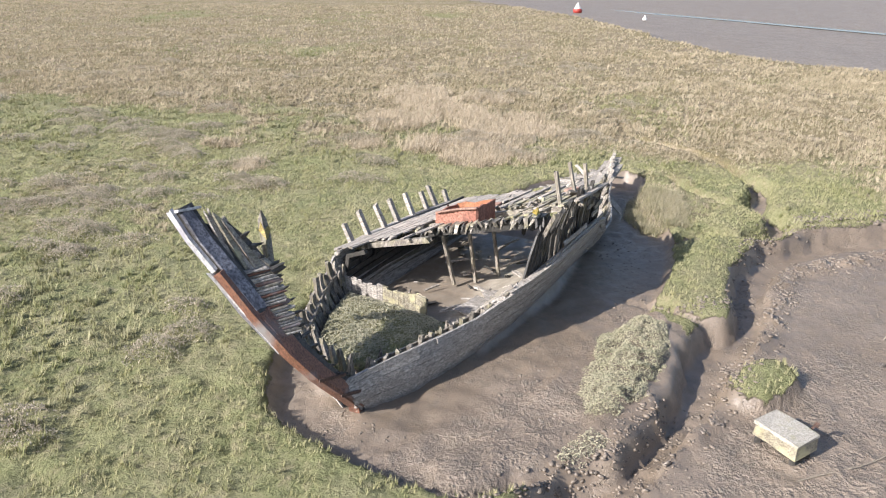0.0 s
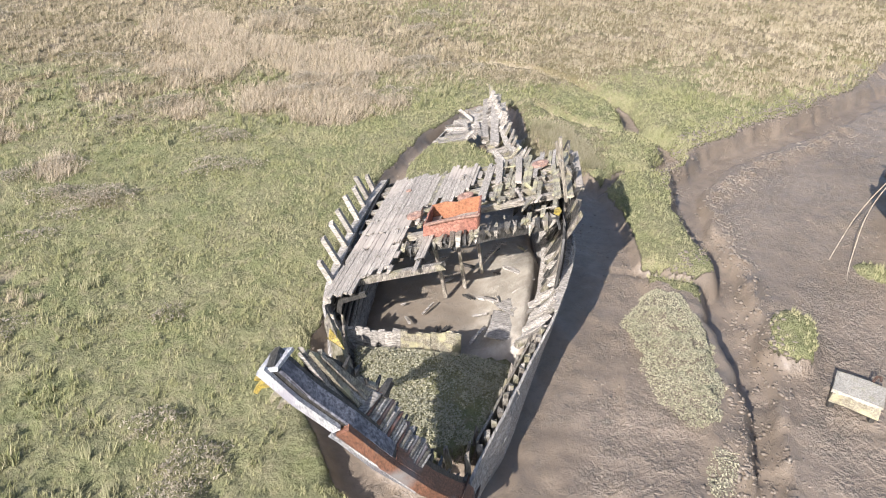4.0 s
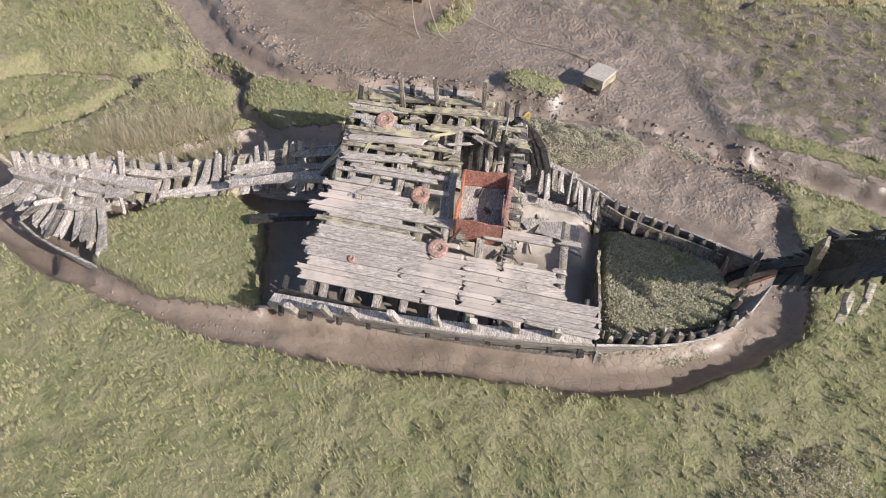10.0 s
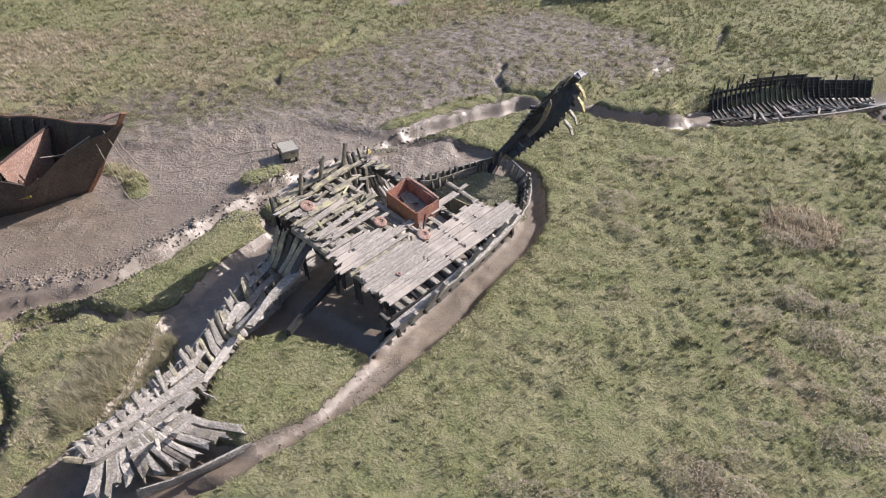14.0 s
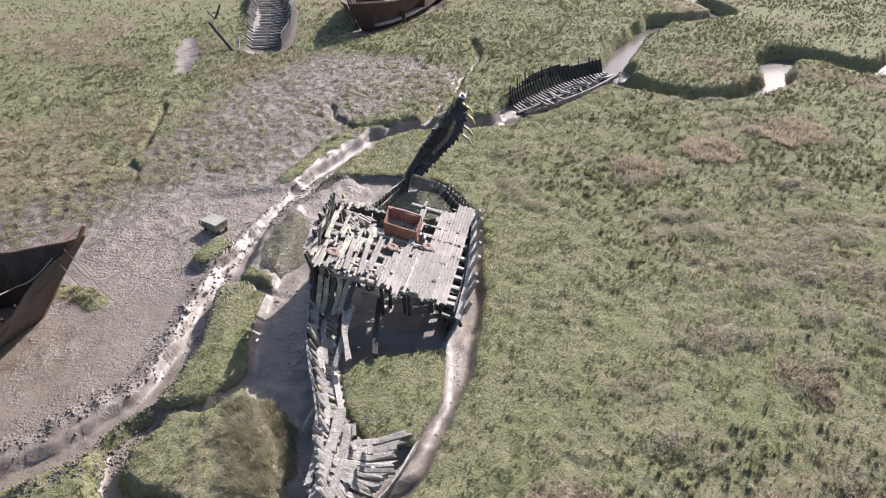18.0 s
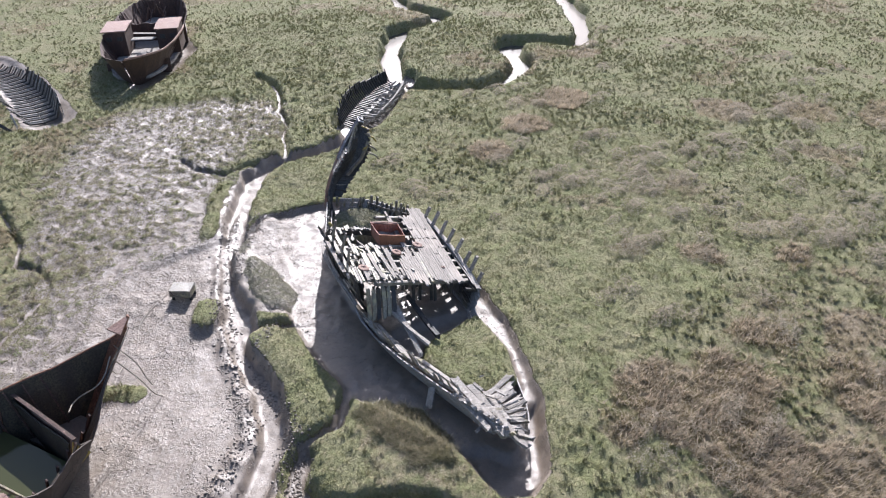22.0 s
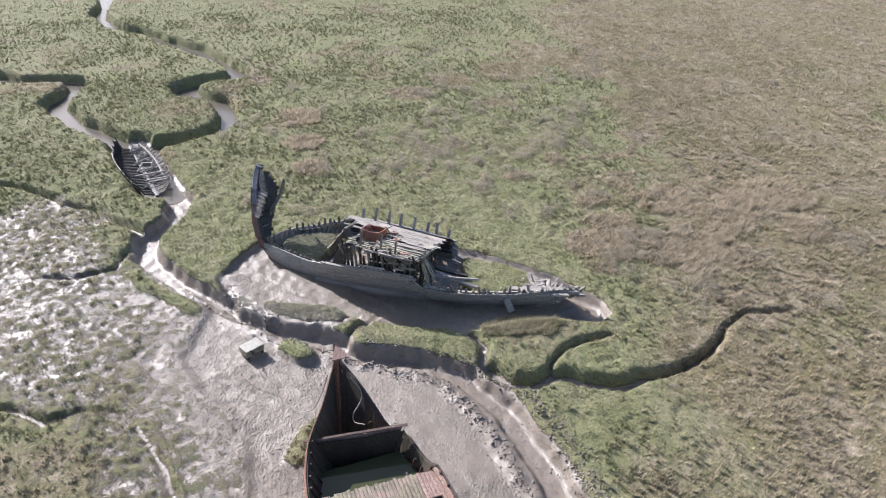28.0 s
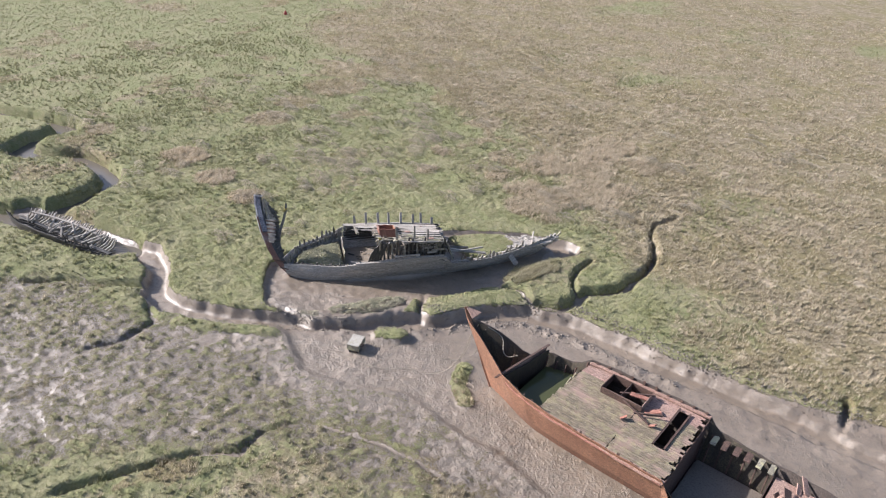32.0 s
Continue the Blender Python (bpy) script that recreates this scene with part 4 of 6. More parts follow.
# lichen-grown boards sagging below the broken deck
for i in range(9):
    u = 8.55 + 0.19 * i
    v0, v1 = -0.95 + rnd.uniform(-0.1, 0.3), 0.75 + rnd.uniform(-0.5, 0.4)
    part("sagging_board", timber([S(u, v0, deck_z(u, v0) - 0.2), S(u + rnd.uniform(-0.08, 0.08), (v0 + v1) / 2, deck_z(u, (v0 + v1) / 2) - 0.26), S(u + rnd.uniform(-0.1, 0.1), v1, deck_z(u, v1) - 0.2)], 0.17, 0.05, (AX, AY, 0), 0.15, 0.15), lichen_wood if i % 3 else silt_wood, wreck, "board covered in olive lichen")
for i in range(6):
    u = 8.7 + 0.4 * i
    part("sagging_board", timber([S(u, 0.95, deck_z(u, 0.95) - 0.22), S(u + 0.05, 1.6, deck_z(u, 1.6) - 0.3), S(u + rnd.uniform(-0.2, 0.2), 2.2, deck_z(u, 2.2) - 0.22)], 0.2, 0.06, (AX, AY, 0), 0.2, 0.2), rib_wood if i % 2 else lichen_wood, wreck)
# splintered bits lying over the gaps
for i in range(34):
    u, off = rnd.uniform(6.8, 11.2), rnd.uniform(2.4, 5.9)
    v = stb_edge(u) + off
    if 6.8 < u < 8.4 and -1.8 < v < 0.2:
        continue
    a, L = rnd.uniform(-0.5, 0.5) + (1.57 if i % 3 == 0 else 0), rnd.uniform(0.25, 0.8)
    v2 = v + L * math.sin(a)
    part("deck_splinter", timber([S(u, v, deck_z(u, v) + 0.05), S(u + L * math.cos(a), v2, deck_z(u, v2) + 0.05 + rnd.uniform(-0.12, 0.06))], rnd.uniform(0.05, 0.12), 0.04, (PX, PY, 0.29), 0.1, 0.2), rnd.choice((deck_wood, lichen_wood, beam_wood)), wreck)
# torn boards hanging at the after end of the deck
for i, v in enumerate(frange(-3.4, 1.9, 0.19)):
    if rnd.random() < 0.5:
        continue
    top = deck_z(11.7, v) - 0.2
    bot = rnd.uniform(0.25, 0.9) if rnd.random() < 0.7 else top - rnd.uniform(0.3, 0.8)
    # near-black wood: the shade below the deck is put into the boards' colour
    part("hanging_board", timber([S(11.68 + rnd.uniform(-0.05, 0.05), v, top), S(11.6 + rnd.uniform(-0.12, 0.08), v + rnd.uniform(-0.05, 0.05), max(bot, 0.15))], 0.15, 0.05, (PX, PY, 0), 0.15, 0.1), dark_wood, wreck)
# long pale planks along the port edge
for v, a, b, mt in ((2.45, 7.6, 11.2, lichen_wood), (2.12, 7.7, 9.9, lichen_wood), (2.75, 8.1, 10.9, deck_wood), (1.05, 9.3, 11.5, deck_wood), (0.45, 9.6, 11.6, deck_wood)):
    part("deck_plank", timber([S(u, v + 0.03 * (u - a), deck_z(u, v) + 0.1) for u in frange(a, b, 1.2)], 0.2, 0.07, (PX, PY, 0.29), 0.15), mt, wreck)
# covering board and waterway along the starboard edge
part("covering_board", timber([S(u, curve_at(RAIL_S, u)[0] + 0.12, curve_at(RAIL_S, u)[1] + 0.06) for u in frange(4.4, 12.5, 0.8)], 0.26, 0.1, (PX, PY, 0.2), 0.2), silt_wood, wreck)
part("covering_board", timber([S(u, curve_at(RAIL_P, u)[0] - 0.1, curve_at(RAIL_P, u)[1] + 0.03) for u in frange(4.9, 11.7, 0.8)], 0.24, 0.12, (PX, PY, 0.1), 0.25, 0.25), silt_wood, wreck)
for u in (5.41, 6.35, 7.39, 8.24, 9.24, 10.28, 10.97, 11.86):
    h = rnd.uniform(0.62, 0.88) if u < 11 else 0.4
    a = S(u, -3.86, curve_at(RAIL_S, u)[1] - 0.12)
    b = S(u + rnd.uniform(-0.02, 0.08), -3.9 - 0.6 * h, curve_at(RAIL_S, u)[1] + 0.12 + h * 0.95)
    part("bulwark_post", timber([a, a.lerp(b, 0.5), b], 0.19, 0.15, (AX, AY, 0), 0.06, 0.08, 0.9), silt_wood, wreck, "pale upright bulwark stanchion")

# iron hatch coaming
hc = [(8.2, -1.47), (8.12, -0.06), (6.95, -0.08), (7.0, -1.6)]
for i in range(4):
    (u0, v0), (u1, v1) = hc[i], hc[(i + 1) % 4]
    bm = bmesh.new()
    rings = []
    for f in (0, 0.25, 0.5, 0.75, 1.0):
        u, v = u0 + (u1 - u0) * f, v0 + (v1 - v0) * f
        z = deck_z(u, v)
        o = 0.03 * math.sin(f * 9 + i)
        rings.append([S(u + du + o, v + dv, z + dz) for du, dv, dz in ((0.025, 0.025, -0.25), (0.025, 0.025, 0.46 + o), (-0.03, -0.03, 0.46 + o), (-0.03, -0.03, -0.25))])
    ring_loft(bm, rings)
    part("hatch_coaming", bm, rust_orange if i == 0 else rust_red, wreck, "rusted iron hatch coaming plate")
part("coaming_flange", timber([S(6.9, -1.6, deck_z(6.9, -1.6) + 0.47), S(6.88, -0.8, deck_z(6.9, -0.8) + 0.5), S(6.87, -0.06, deck_z(6.9, -0.06) + 0.46)], 0.1, 0.05, (AX, AY, 0), 0.02), rust_pale, wreck)

bm = bmesh.new()
ring_loft(bm, [[S(u, v, deck_z(u, v) - dz + 0.03 * math.sin(5 * u + 4 * v)) for v, dz in ((-1.53, 0.22), (-1.1, 0.22), (-0.6, 0.22), (-0.1, 0.22), (-0.1, 0.04), (-0.6, 0.02), (-1.1, 0.05), (-1.53, 0.03))] for u in (7.02, 7.4, 7.8, 8.12)])
part("hatch_cover", bm, silt_wood, wreck, "silted boards lying inside the hatch coaming")
for u, v, L, a in ((7.3, -0.9, 0.5, 0.4), (7.7, -0.5, 0.6, 1.9), (7.9, -1.2, 0.4, 2.6)):
    part("loose_board", timber([S(u, v, deck_z(u, v) + 0.03), S(u + L * math.cos(a) * 0.5, v + L * math.sin(a) * 0.5, deck_z(u, v + L * math.sin(a) * 0.5) + 0.07)], 0.1, 0.04, None, 0.05, 0.2), dark_wood, wreck)


def disc(u, v, r, hgt=0.05, material=rust_pale):
    bm = bmesh.new()
    rings = []
    prof = ((r, -0.02), (r, hgt), (r * 0.82, hgt + 0.02), (r * 0.45, hgt + 0.02), (r * 0.36, hgt - 0.01), (r * 0.2, hgt - 0.01), (0.02, hgt - 0.03))
    for rr, z in prof:
        ring = []
        for k in range(14):
            a = 2 * math.pi * k / 14
            uu, vv = u + rr * math.cos(a), v + rr * math.sin(a)
            ring.append(S(uu, vv, deck_z(uu, vv) + 0.06 + z))
        rings.append(ring)
    ring_loft(bm, rings)
    part("deck_plate", bm, material, wreck, "round rusted iron deck plate")


disc(8.52, -2.04, 0.26)
disc(9.22, -0.55, 0.25)
disc(10.6, 1.75, 0.27)
disc(10.68, -2.5, 0.1, 0.02)
part("pump_rod", timber([S(8.3, -1.85, deck_z(8.3, -1.85)), S(8.0, -1.75, deck_z(8.0, -1.75) + 0.5)], 0.05, 0.05), rust_dark, wreck)

# props under the deck, and the inner starboard side seen beneath it
for u, v, top in ((7.05, -0.95, 6.75), (7.6, -0.4, 7.6), (8.4, 0.1, 8.4)):
    a, b = S(u, v, 0.0), S(top, v - 0.35, deck_z(top, v - 0.35) - 0.15)
    part("deck_prop", timber([a, b], 0.11, 0.1, (AX, AY, 0), 0.03, 0.06), post_wood, wreck)
for k in range(7):
    z0 = -0.05 + 0.2 * k
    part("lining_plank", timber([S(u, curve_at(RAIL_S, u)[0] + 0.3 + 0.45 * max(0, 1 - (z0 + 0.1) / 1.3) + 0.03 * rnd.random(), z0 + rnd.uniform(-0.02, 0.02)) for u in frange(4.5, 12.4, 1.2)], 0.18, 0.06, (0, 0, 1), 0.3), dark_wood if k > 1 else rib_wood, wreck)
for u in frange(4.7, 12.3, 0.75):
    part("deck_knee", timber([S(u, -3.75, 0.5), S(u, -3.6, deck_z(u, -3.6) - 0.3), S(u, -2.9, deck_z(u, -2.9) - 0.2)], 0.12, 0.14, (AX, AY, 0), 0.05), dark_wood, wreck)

# low bulkhead across the fore part
for i, v in enumerate(frange(-3.45, -0.45, 0.2)):
    part("bulkhead_board", timber([S(4.22, v, 0.0), S(4.22 + rnd.uniform(-0.02, 0.02), v, 0.86 + 0.04 * math.sin(i) + rnd.uniform(-0.03, 0.05))], 0.195, 0.07, (PX, PY, 0), 0.04), lichen_wood if i > 7 else silt_wood, wreck)
# loose slabs and boards on the floor amidships
for u, v, z, L, w, ang in ((5.3, 0.75, 0.42, 1.3, 0.75, 0.2), (6.1, 1.15, 0.46, 0.9, 0.8, 0.9), (5.0, 0.1, 0.3, 0.9, 0.1, 0.5), (6.6, 0.3, 0.3, 0.7, 0.12, 1.9), (9.0, 0.3, 0.35, 1.4, 0.14, 0.4),
                           (7.8, 1.2, 0.5, 1.1, 0.16, 2.2), (10.6, -0.6, 0.3, 1.5, 0.12, 0.15), (8.6, -1.5, 0.2, 1.2, 0.1, 0.8)):
    c, s = math.cos(ang), math.sin(ang)
    part("loose_board", timber([S(u - c * L / 2, v - s * L / 2, z), S(u, v, z + 0.03), S(u + c * L / 2, v + s * L / 2, z)], w, 0.07, (PX * c - AX * s, PY * c - AY * s, 0.05), 0.12, 0.2), silt_wood, wreck)
for i in range(30):
    u, v, a, L = rnd.uniform(4.6, 10.5), rnd.uniform(-2.6, 1.2), rnd.uniform(0, 3.14), rnd.uniform(0.15, 0.6)
    z = 0.1 + 0.05 * v + 0.6 * max(0.0, min(1.0, (v + 0.3) / 2.3)) * (1 if u < 8 else 0.5)
    part("floor_debris", timber([S(u, v, z), S(u + L * math.cos(a), v + L * math.sin(a), z + rnd.uniform(-0.02, 0.1))], rnd.uniform(0.04, 0.14), 0.06, None, 0.08, 0.3), rnd.choice((silt_wood, rib_wood, dark_wood)), wreck)
# mud-caked inner port side from midships forward: rib heads out of the silt
for i, u in enumerate(frange(4.3, 7.6, 0.2)):
    rv, rz = curve_at(RAIL_P, u)
    if rnd.random() < 0.15:
        continue
    k = rnd.uniform(0.3, 0.75)
    du = rnd.uniform(-0.1, 0.1)
    part("rib", timber([S(u, rv - 0.2 - k, rz - 0.25 - 0.5 * k), S(u + du * 0.5, rv - 0.35, rz - 0.2), S(u + du, rv - 0.16, rz + rnd.uniform(-0.1, 0.2))], rnd.uniform(0.08, 0.2), 0.14, (AX, AY, 0), 0.14, 0.28, 0.75), silt_wood if i % 3 else rib_wood, wreck)
part("bilge_stringer", timber([S(u, curve_at(RAIL_P, u)[0] - 0.75, 0.52 + 0.05 * math.sin(3 * u)) for u in frange(4.3, 11.0, 0.8)], 0.28, 0.16, (PX, PY, 0.6), 0.2, 0.2), silt_wood, wreck)

# the frame standing on the port deck edge
for a, b, w in (((7.87, 2.4, 3.0), (7.9, 2.1, 4.3), 0.13), ((9.2, 2.4, 3.0), (9.26, 2.05, 4.25), 0.12), ((10.2, 2.45, 2.9), (10.25, 2.25, 4.0), 0.12), ((9.5, 2.7, 3.12), (10.9, 2.5, 3.0), 0.2),
                ((8.9, 2.2, 3.35), (10.1, 2.75, 3.05), 0.14), ((8.3, 2.85, 3.2), (9.5, 2.5, 3.3), 0.13)):
    part("frame_post", timber([S(*a), S(*b)], w, w * 0.8, (AX, AY, 0), 0.06, 0.1), post_wood, wreck)
bm = timber([S(6.66, 2.0, 3.3), S(6.64, 2.05, 3.4), S(6.62, 2.1, 3.46)], 0.2, 0.16, (AX, AY, 0), 0.05, 0.35, 0.5)
part("lichen_patch", bm, yellow_lichen, wreck, "bright yellow lichen on a beam end")

# forward port quarter: dark leaning boards below the deck edge
for i in range(5):
    u = 5.75 + 0.21 * i
    rv, rz = curve_at(RAIL_P, u)
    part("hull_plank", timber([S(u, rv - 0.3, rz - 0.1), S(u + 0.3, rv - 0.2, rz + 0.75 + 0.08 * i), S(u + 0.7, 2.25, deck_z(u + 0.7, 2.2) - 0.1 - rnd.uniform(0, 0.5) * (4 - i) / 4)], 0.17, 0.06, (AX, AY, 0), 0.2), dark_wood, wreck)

# lichen-covered boards slumped at the after port corner
for i in range(6):
    v = 0.7 + 0.27 * i
    part("slumped_board", timber([S(11.6 + 0.05 * i, v, deck_z(11.7, v) - 0.25), S(12.0 + rnd.uniform(0, 0.25), v + 0.15, 1.75 - 0.1 * i), S(12.3 + rnd.uniform(0, 0.3), v + 0.3, 1.15 - 0.05 * i)], 0.2, 0.06, (PX, PY, 0), 0.2, 0.12), lichen_wood if i % 3 else dark_wood, wreck)
# ribs and timbers of the after part, port side
for i, u in enumerate(frange(12.0, 18.8, 0.33)):
    rv, rz = curve_at(RAIL_P, u)
    up = rnd.uniform(-0.25, 0.6)
    o = rnd.uniform(-0.2, 0.2)
    pts = [S(u, rv - 1.15, 0.1), S(u + o * 0.4, rv - 0.5, rz - 0.35), S(u + o, rv - 0.12 - 0.12 * up, rz + up)]
    part("rib", timber(pts, rnd.uniform(0.12, 0.34), 0.15, (AX, AY, 0), 0.2, 0.3, 0.55), (silt_wood, silt_wood, lichen_wood, rib_wood)[i % 4], wreck)
for j, (dv, dz, a, b) in enumerate(((0.35, -0.05, 12.0, 13.6), (0.7, -0.32, 12.4, 14.9), (0.95, -0.45, 15.3, 17.4), (0.4, -0.1, 16.4, 18.3), (1.6, 0.1, 11.4, 15.1), (0.5, -0.2, 14.2, 15.4))):
    part("stringer", timber([S(u, curve_at(RAIL_P, u)[0] - dv, curve_at(RAIL_P, u)[1] + dz) for u in frange(a, b, 0.8)], 0.24, 0.13, (PX, PY, 0.35), 0.25, 0.2), silt_wood, wreck)
part("fallen_beam", timber([S(11.2, -0.2, 0.95), S(13.2, -0.3, 0.6), S(14.3, -0.45, 0.42)], 0.22, 0.18, None, 0.15), dark_wood, wreck)
part("fallen_beam", timber([S(12.2, 0.8, 1.25), S(15.3, 0.95, 0.62)], 0.2, 0.16, None, 0.15), silt_wood, wreck)

# stern: half-buried fan of floor timbers
for i in range(13):
    f = i / 12
    u0 = 19.0 + 1.9 * f
    tip_u, tip_v = 17.9 + 4.1 * f, curve_at(RAIL_S, 17.9 + 3.6 * f)[0] + (0.25 if i < 11 else 0.1)
    a, b = S(u0 + rnd.uniform(-0.06, 0.06), 0.15 - 0.1 * f, 0.62 + 0.35 * f), S(tip_u + rnd.uniform(-0.08, 0.08), tip_v + rnd.uniform(-0.05, 0.2), 0.22 + 0.1 * f)
    m = a.lerp(b, 0.55) - Vector((0, 0, 0.2))
    part("floor_timber", timber([a, m, b], rnd.uniform(0.14, 0.34), 0.15, (AX, AY, 0), 0.3, 0.3), (silt_wood, silt_wood, rib_wood)[i % 3], wreck)
for i in range(9):
    u = 18.6 + 0.34 * i
    rv, rz = curve_at(RAIL_P, u)
    part("rib", timber([S(u - 0.2, 0.1, 0.5), S(u, rv - 0.2, rz - 0.25), S(u + 0.05, rv, rz + rnd.uniform(0.05, 0.3))], 0.2, 0.15, (AX, AY, 0), 0.12, 0.25), silt_wood, wreck)
for v, z, w, a, b in ((0.3, 0.55, 0.36, 17.2, 21.6), (-0.15, 0.5, 0.34, 18.0, 21.5), (0.7, 0.7, 0.22, 18.3, 21.0), (-0.6, 0.35, 0.25, 18.4, 20.6)):
    part("keelson", timber([S(u, v * (1 - 0.06 * (u - a)), z + 0.055 * (u - a) ** 1.6) for u in frange(a, b, 0.7)], w, 0.2, (PX, PY, 0), 0.3, 0.2), silt_wood, wreck)
part("stern_post", timber([S(20.9, 0.1, 0.4), S(21.5, 0.05, 0.95), S(21.95, 0.0, 1.5)], 0.22, 0.2, (PX, PY, 0), 0.18, 0.25, 0.6), lichen_wood, wreck)
part("stern_post", timber([S(20.6, 0.35, 0.5), S(21.4, 0.45, 1.25)], 0.18, 0.14, (PX, PY, 0), 0.15, 0.25, 0.6), silt_wood, wreck)
part("rudder_plate", timber([S(17.2, 1.3, 0.5), S(17.7, 1.75, -0.2)], 0.42, 0.06, (AX, AY, 0), 0.1), silt_wood, wreck)
for i in range(7):
    u = rnd.uniform(17.4, 21.3)
    part("loose_board", timber([S(u, rnd.uniform(-1.2, 0.9), 0.6), S(u + rnd.uniform(-0.5, 0.7), rnd.uniform(-1.4, 1.0), 0.75 + rnd.uniform(-0.2, 0.25))], rnd.uniform(0.07, 0.16), 0.06, None, 0.12, 0.25), silt_wood, wreck)

# stem with its apron, knee and horn
STEM = [(-0.02, 0.12, -0.6), (-0.15, 0.12, -0.1), (-0.7, 0.02, 0.55), (-1.15, -0.25, 1.15), (-1.5, -0.7, 1.85), (-1.85, -1.4, 2.9), (-2.08, -2.05, 3.85), (-2.2, -2.65, 4.55), (-2.2, -3.15, 5.15)]
fwd_side = (PX, PY, 0.45)


def along_stem(du, dv, dz, a=0, b=9):
    return [S(u + du, v + dv, z + dz) for u, v, z in STEM[a:b]]


stem = part("stem_post", timber(along_stem(0.27, 0, 0.0), 0.3, 0.46, fwd_side, 0.06, 0.06), dark_wood, wreck, "massive raked stem timber, dark and split")
part("stem_facing", timber(along_stem(-0.02, 0, 0, 0, 7), 0.3, 0.16, fwd_side, 0.02, 0.05), stem_paint, stem, "rust-red painted cutwater facing")
part("stem_facing", timber(along_stem(-0.03, -0.05, 0, 6, 9), 0.17, 0.10, fwd_side, 0.05, 0.06), white_paint, stem, "flaking white painted upper cutwater")
part("stem_cheek", timber(along_stem(0.22, 0.155, 0.02, 5, 9), 0.05, 0.34, fwd_side, 0.12, 0.15), cheek_paint, stem, "blue-grey flaking paint on the stem's side")
part("stem_cheek", timber(along_stem(0.2, 0.155, 0.02, 1, 6), 0.05, 0.3, fwd_side, 0.1, 0.15), stem_paint, stem)
part("stem_cap", timber([S(-2.2, -3.1, 5.13), S(-1.62, -3.0, 5.08)], 0.34, 0.06, (PX, PY, 0.3), 0.03, 0.06), white_paint, stem, "white painted stem head")
part("stem_facing", timber(along_stem(0.0, -0.17, 0.02, 4, 7), 0.05, 0.3, fwd_side, 0.3, 0.4), buoy_white, stem, "cream paint flaking off the stem")
# iron straps
for f in (2, 3):
    u, v, z = STEM[f]
    part("iron_strap", timber([S(u - 0.1, v + 0.2, z), S(u + 0.75, v + 0.32, z - 0.25)], 0.08, 0.03, (0, 0, 1), 0.02), rust_dark, stem)
# apron: a solid wedge of bow timber, open aft, between the torn port and starboard flanks
SECT = [(0.9, (-0.8, -0.1), (-0.45, 0.05), (-0.35, -0.9)), (1.6, (-1.2, -0.5), (-0.88, -0.4), (-0.6, -1.5)), (2.3, (-1.4, -1.0), (-1.0, -0.85), (-0.6, -2.1)), (3.0, (-1.5, -1.5), (-0.88, -1.32), (-0.6, -2.75)),
        (3.6, (-1.6, -1.95), (-0.78, -1.7), (-0.75, -3.1)), (4.2, (-1.65, -2.35), (-1.0, -2.05), (-1.25, -3.3)), (4.75, (-1.65, -2.8), (-1.3, -2.35), (-1.6, -3.3))]


def sect_at(z):
    for a, b in zip(SECT[:-1], SECT[1:]):
        if z <= b[0]:
            f = max(0.0, (z - a[0]) / (b[0] - a[0]))
            return [tuple(p + f * (q - p) for p, q in zip(m, n)) for m, n in zip(a[1:], b[1:])]
    return SECT[-1][1:]


bm = bmesh.new()
rings = []
for z, n0, p0, s0 in SECT:
    j = [rnd.uniform(-0.05, 0.05) for k in range(8)]
    top = -0.35 if z > 4.6 else 0
    mid = ((p0[0] + s0[0]) / 2 - 0.3, (p0[1] + s0[1]) / 2)
    rings.append([S(n0[0], n0[1] + 0.08, z), S(p0[0] + j[0], p0[1] - 0.05, z + j[1]), S(mid[0] + j[2], mid[1], z + top + j[3]), S(s0[0] + j[4], s0[1] + 0.05, z + j[5]), S(n0[0], n0[1] - 0.1, z)])
ring_loft(bm, rings)
part("apron_timber", bm, dark_wood, wreck, "dark rotten apron timber behind the stem")
for i in range(8):
    f = i / 7
    q0, q1 = sect_at(3.6), sect_at(4.7)
    a = S(q0[0][0] + (q0[1][0] - q0[0][0]) * f, q0[0][1] + (q0[1][1] - q0[0][1]) * f + 0.05, 3.55)
    b = S(q1[0][0] + (q1[1][0] - q1[0][0]) * f + 0.05, q1[0][1] + (q1[1][1] - q1[0][1]) * f + 0.02, 4.85 - 0.5 * f * f + rnd.uniform(-0.2, 0.18))
    part("apron_board", timber([a, a.lerp(b, 0.5), b], 0.14, 0.09, (AX, AY, 0), 0.25, 0.15, 0.9), (silt_wood, post_wood, lichen_wood)[i % 3], wreck)
for i in range(24):
    z = 2.25 + 0.06 * i
    n0, p0, s0 = sect_at(z)
    part("plank_end", timber([S(n0[0] - 0.1, n0[1] + 0.08, z + 0.05), S(p0[0] + rnd.uniform(-0.12, 0.12), p0[1] + 0.1, z)], rnd.uniform(0.04, 0.075), 0.16, (0, 0, 1), 0.12, 0.15), (silt_wood, post_wood, stem_paint, silt_wood)[i % 4], wreck)
for i in range(15):
    z = 1.2 + 0.235 * i
    n0, p0, s0 = sect_at(z)
    part("bow_plank", timber([S(n0[0] - 0.15, n0[1] - 0.1, z), S((n0[0] + s0[0]) / 2, (n0[1] + s0[1]) / 2 - 0.14, z), S(s0[0] + rnd.uniform(-0.15, 0.2), s0[1] - 0.08, z)], 0.22, 0.07, (0, 0, 1), 0.15, 0.1), (dark_wood, rib_wood, dark_wood, dark_wood)[i % 4], wreck)
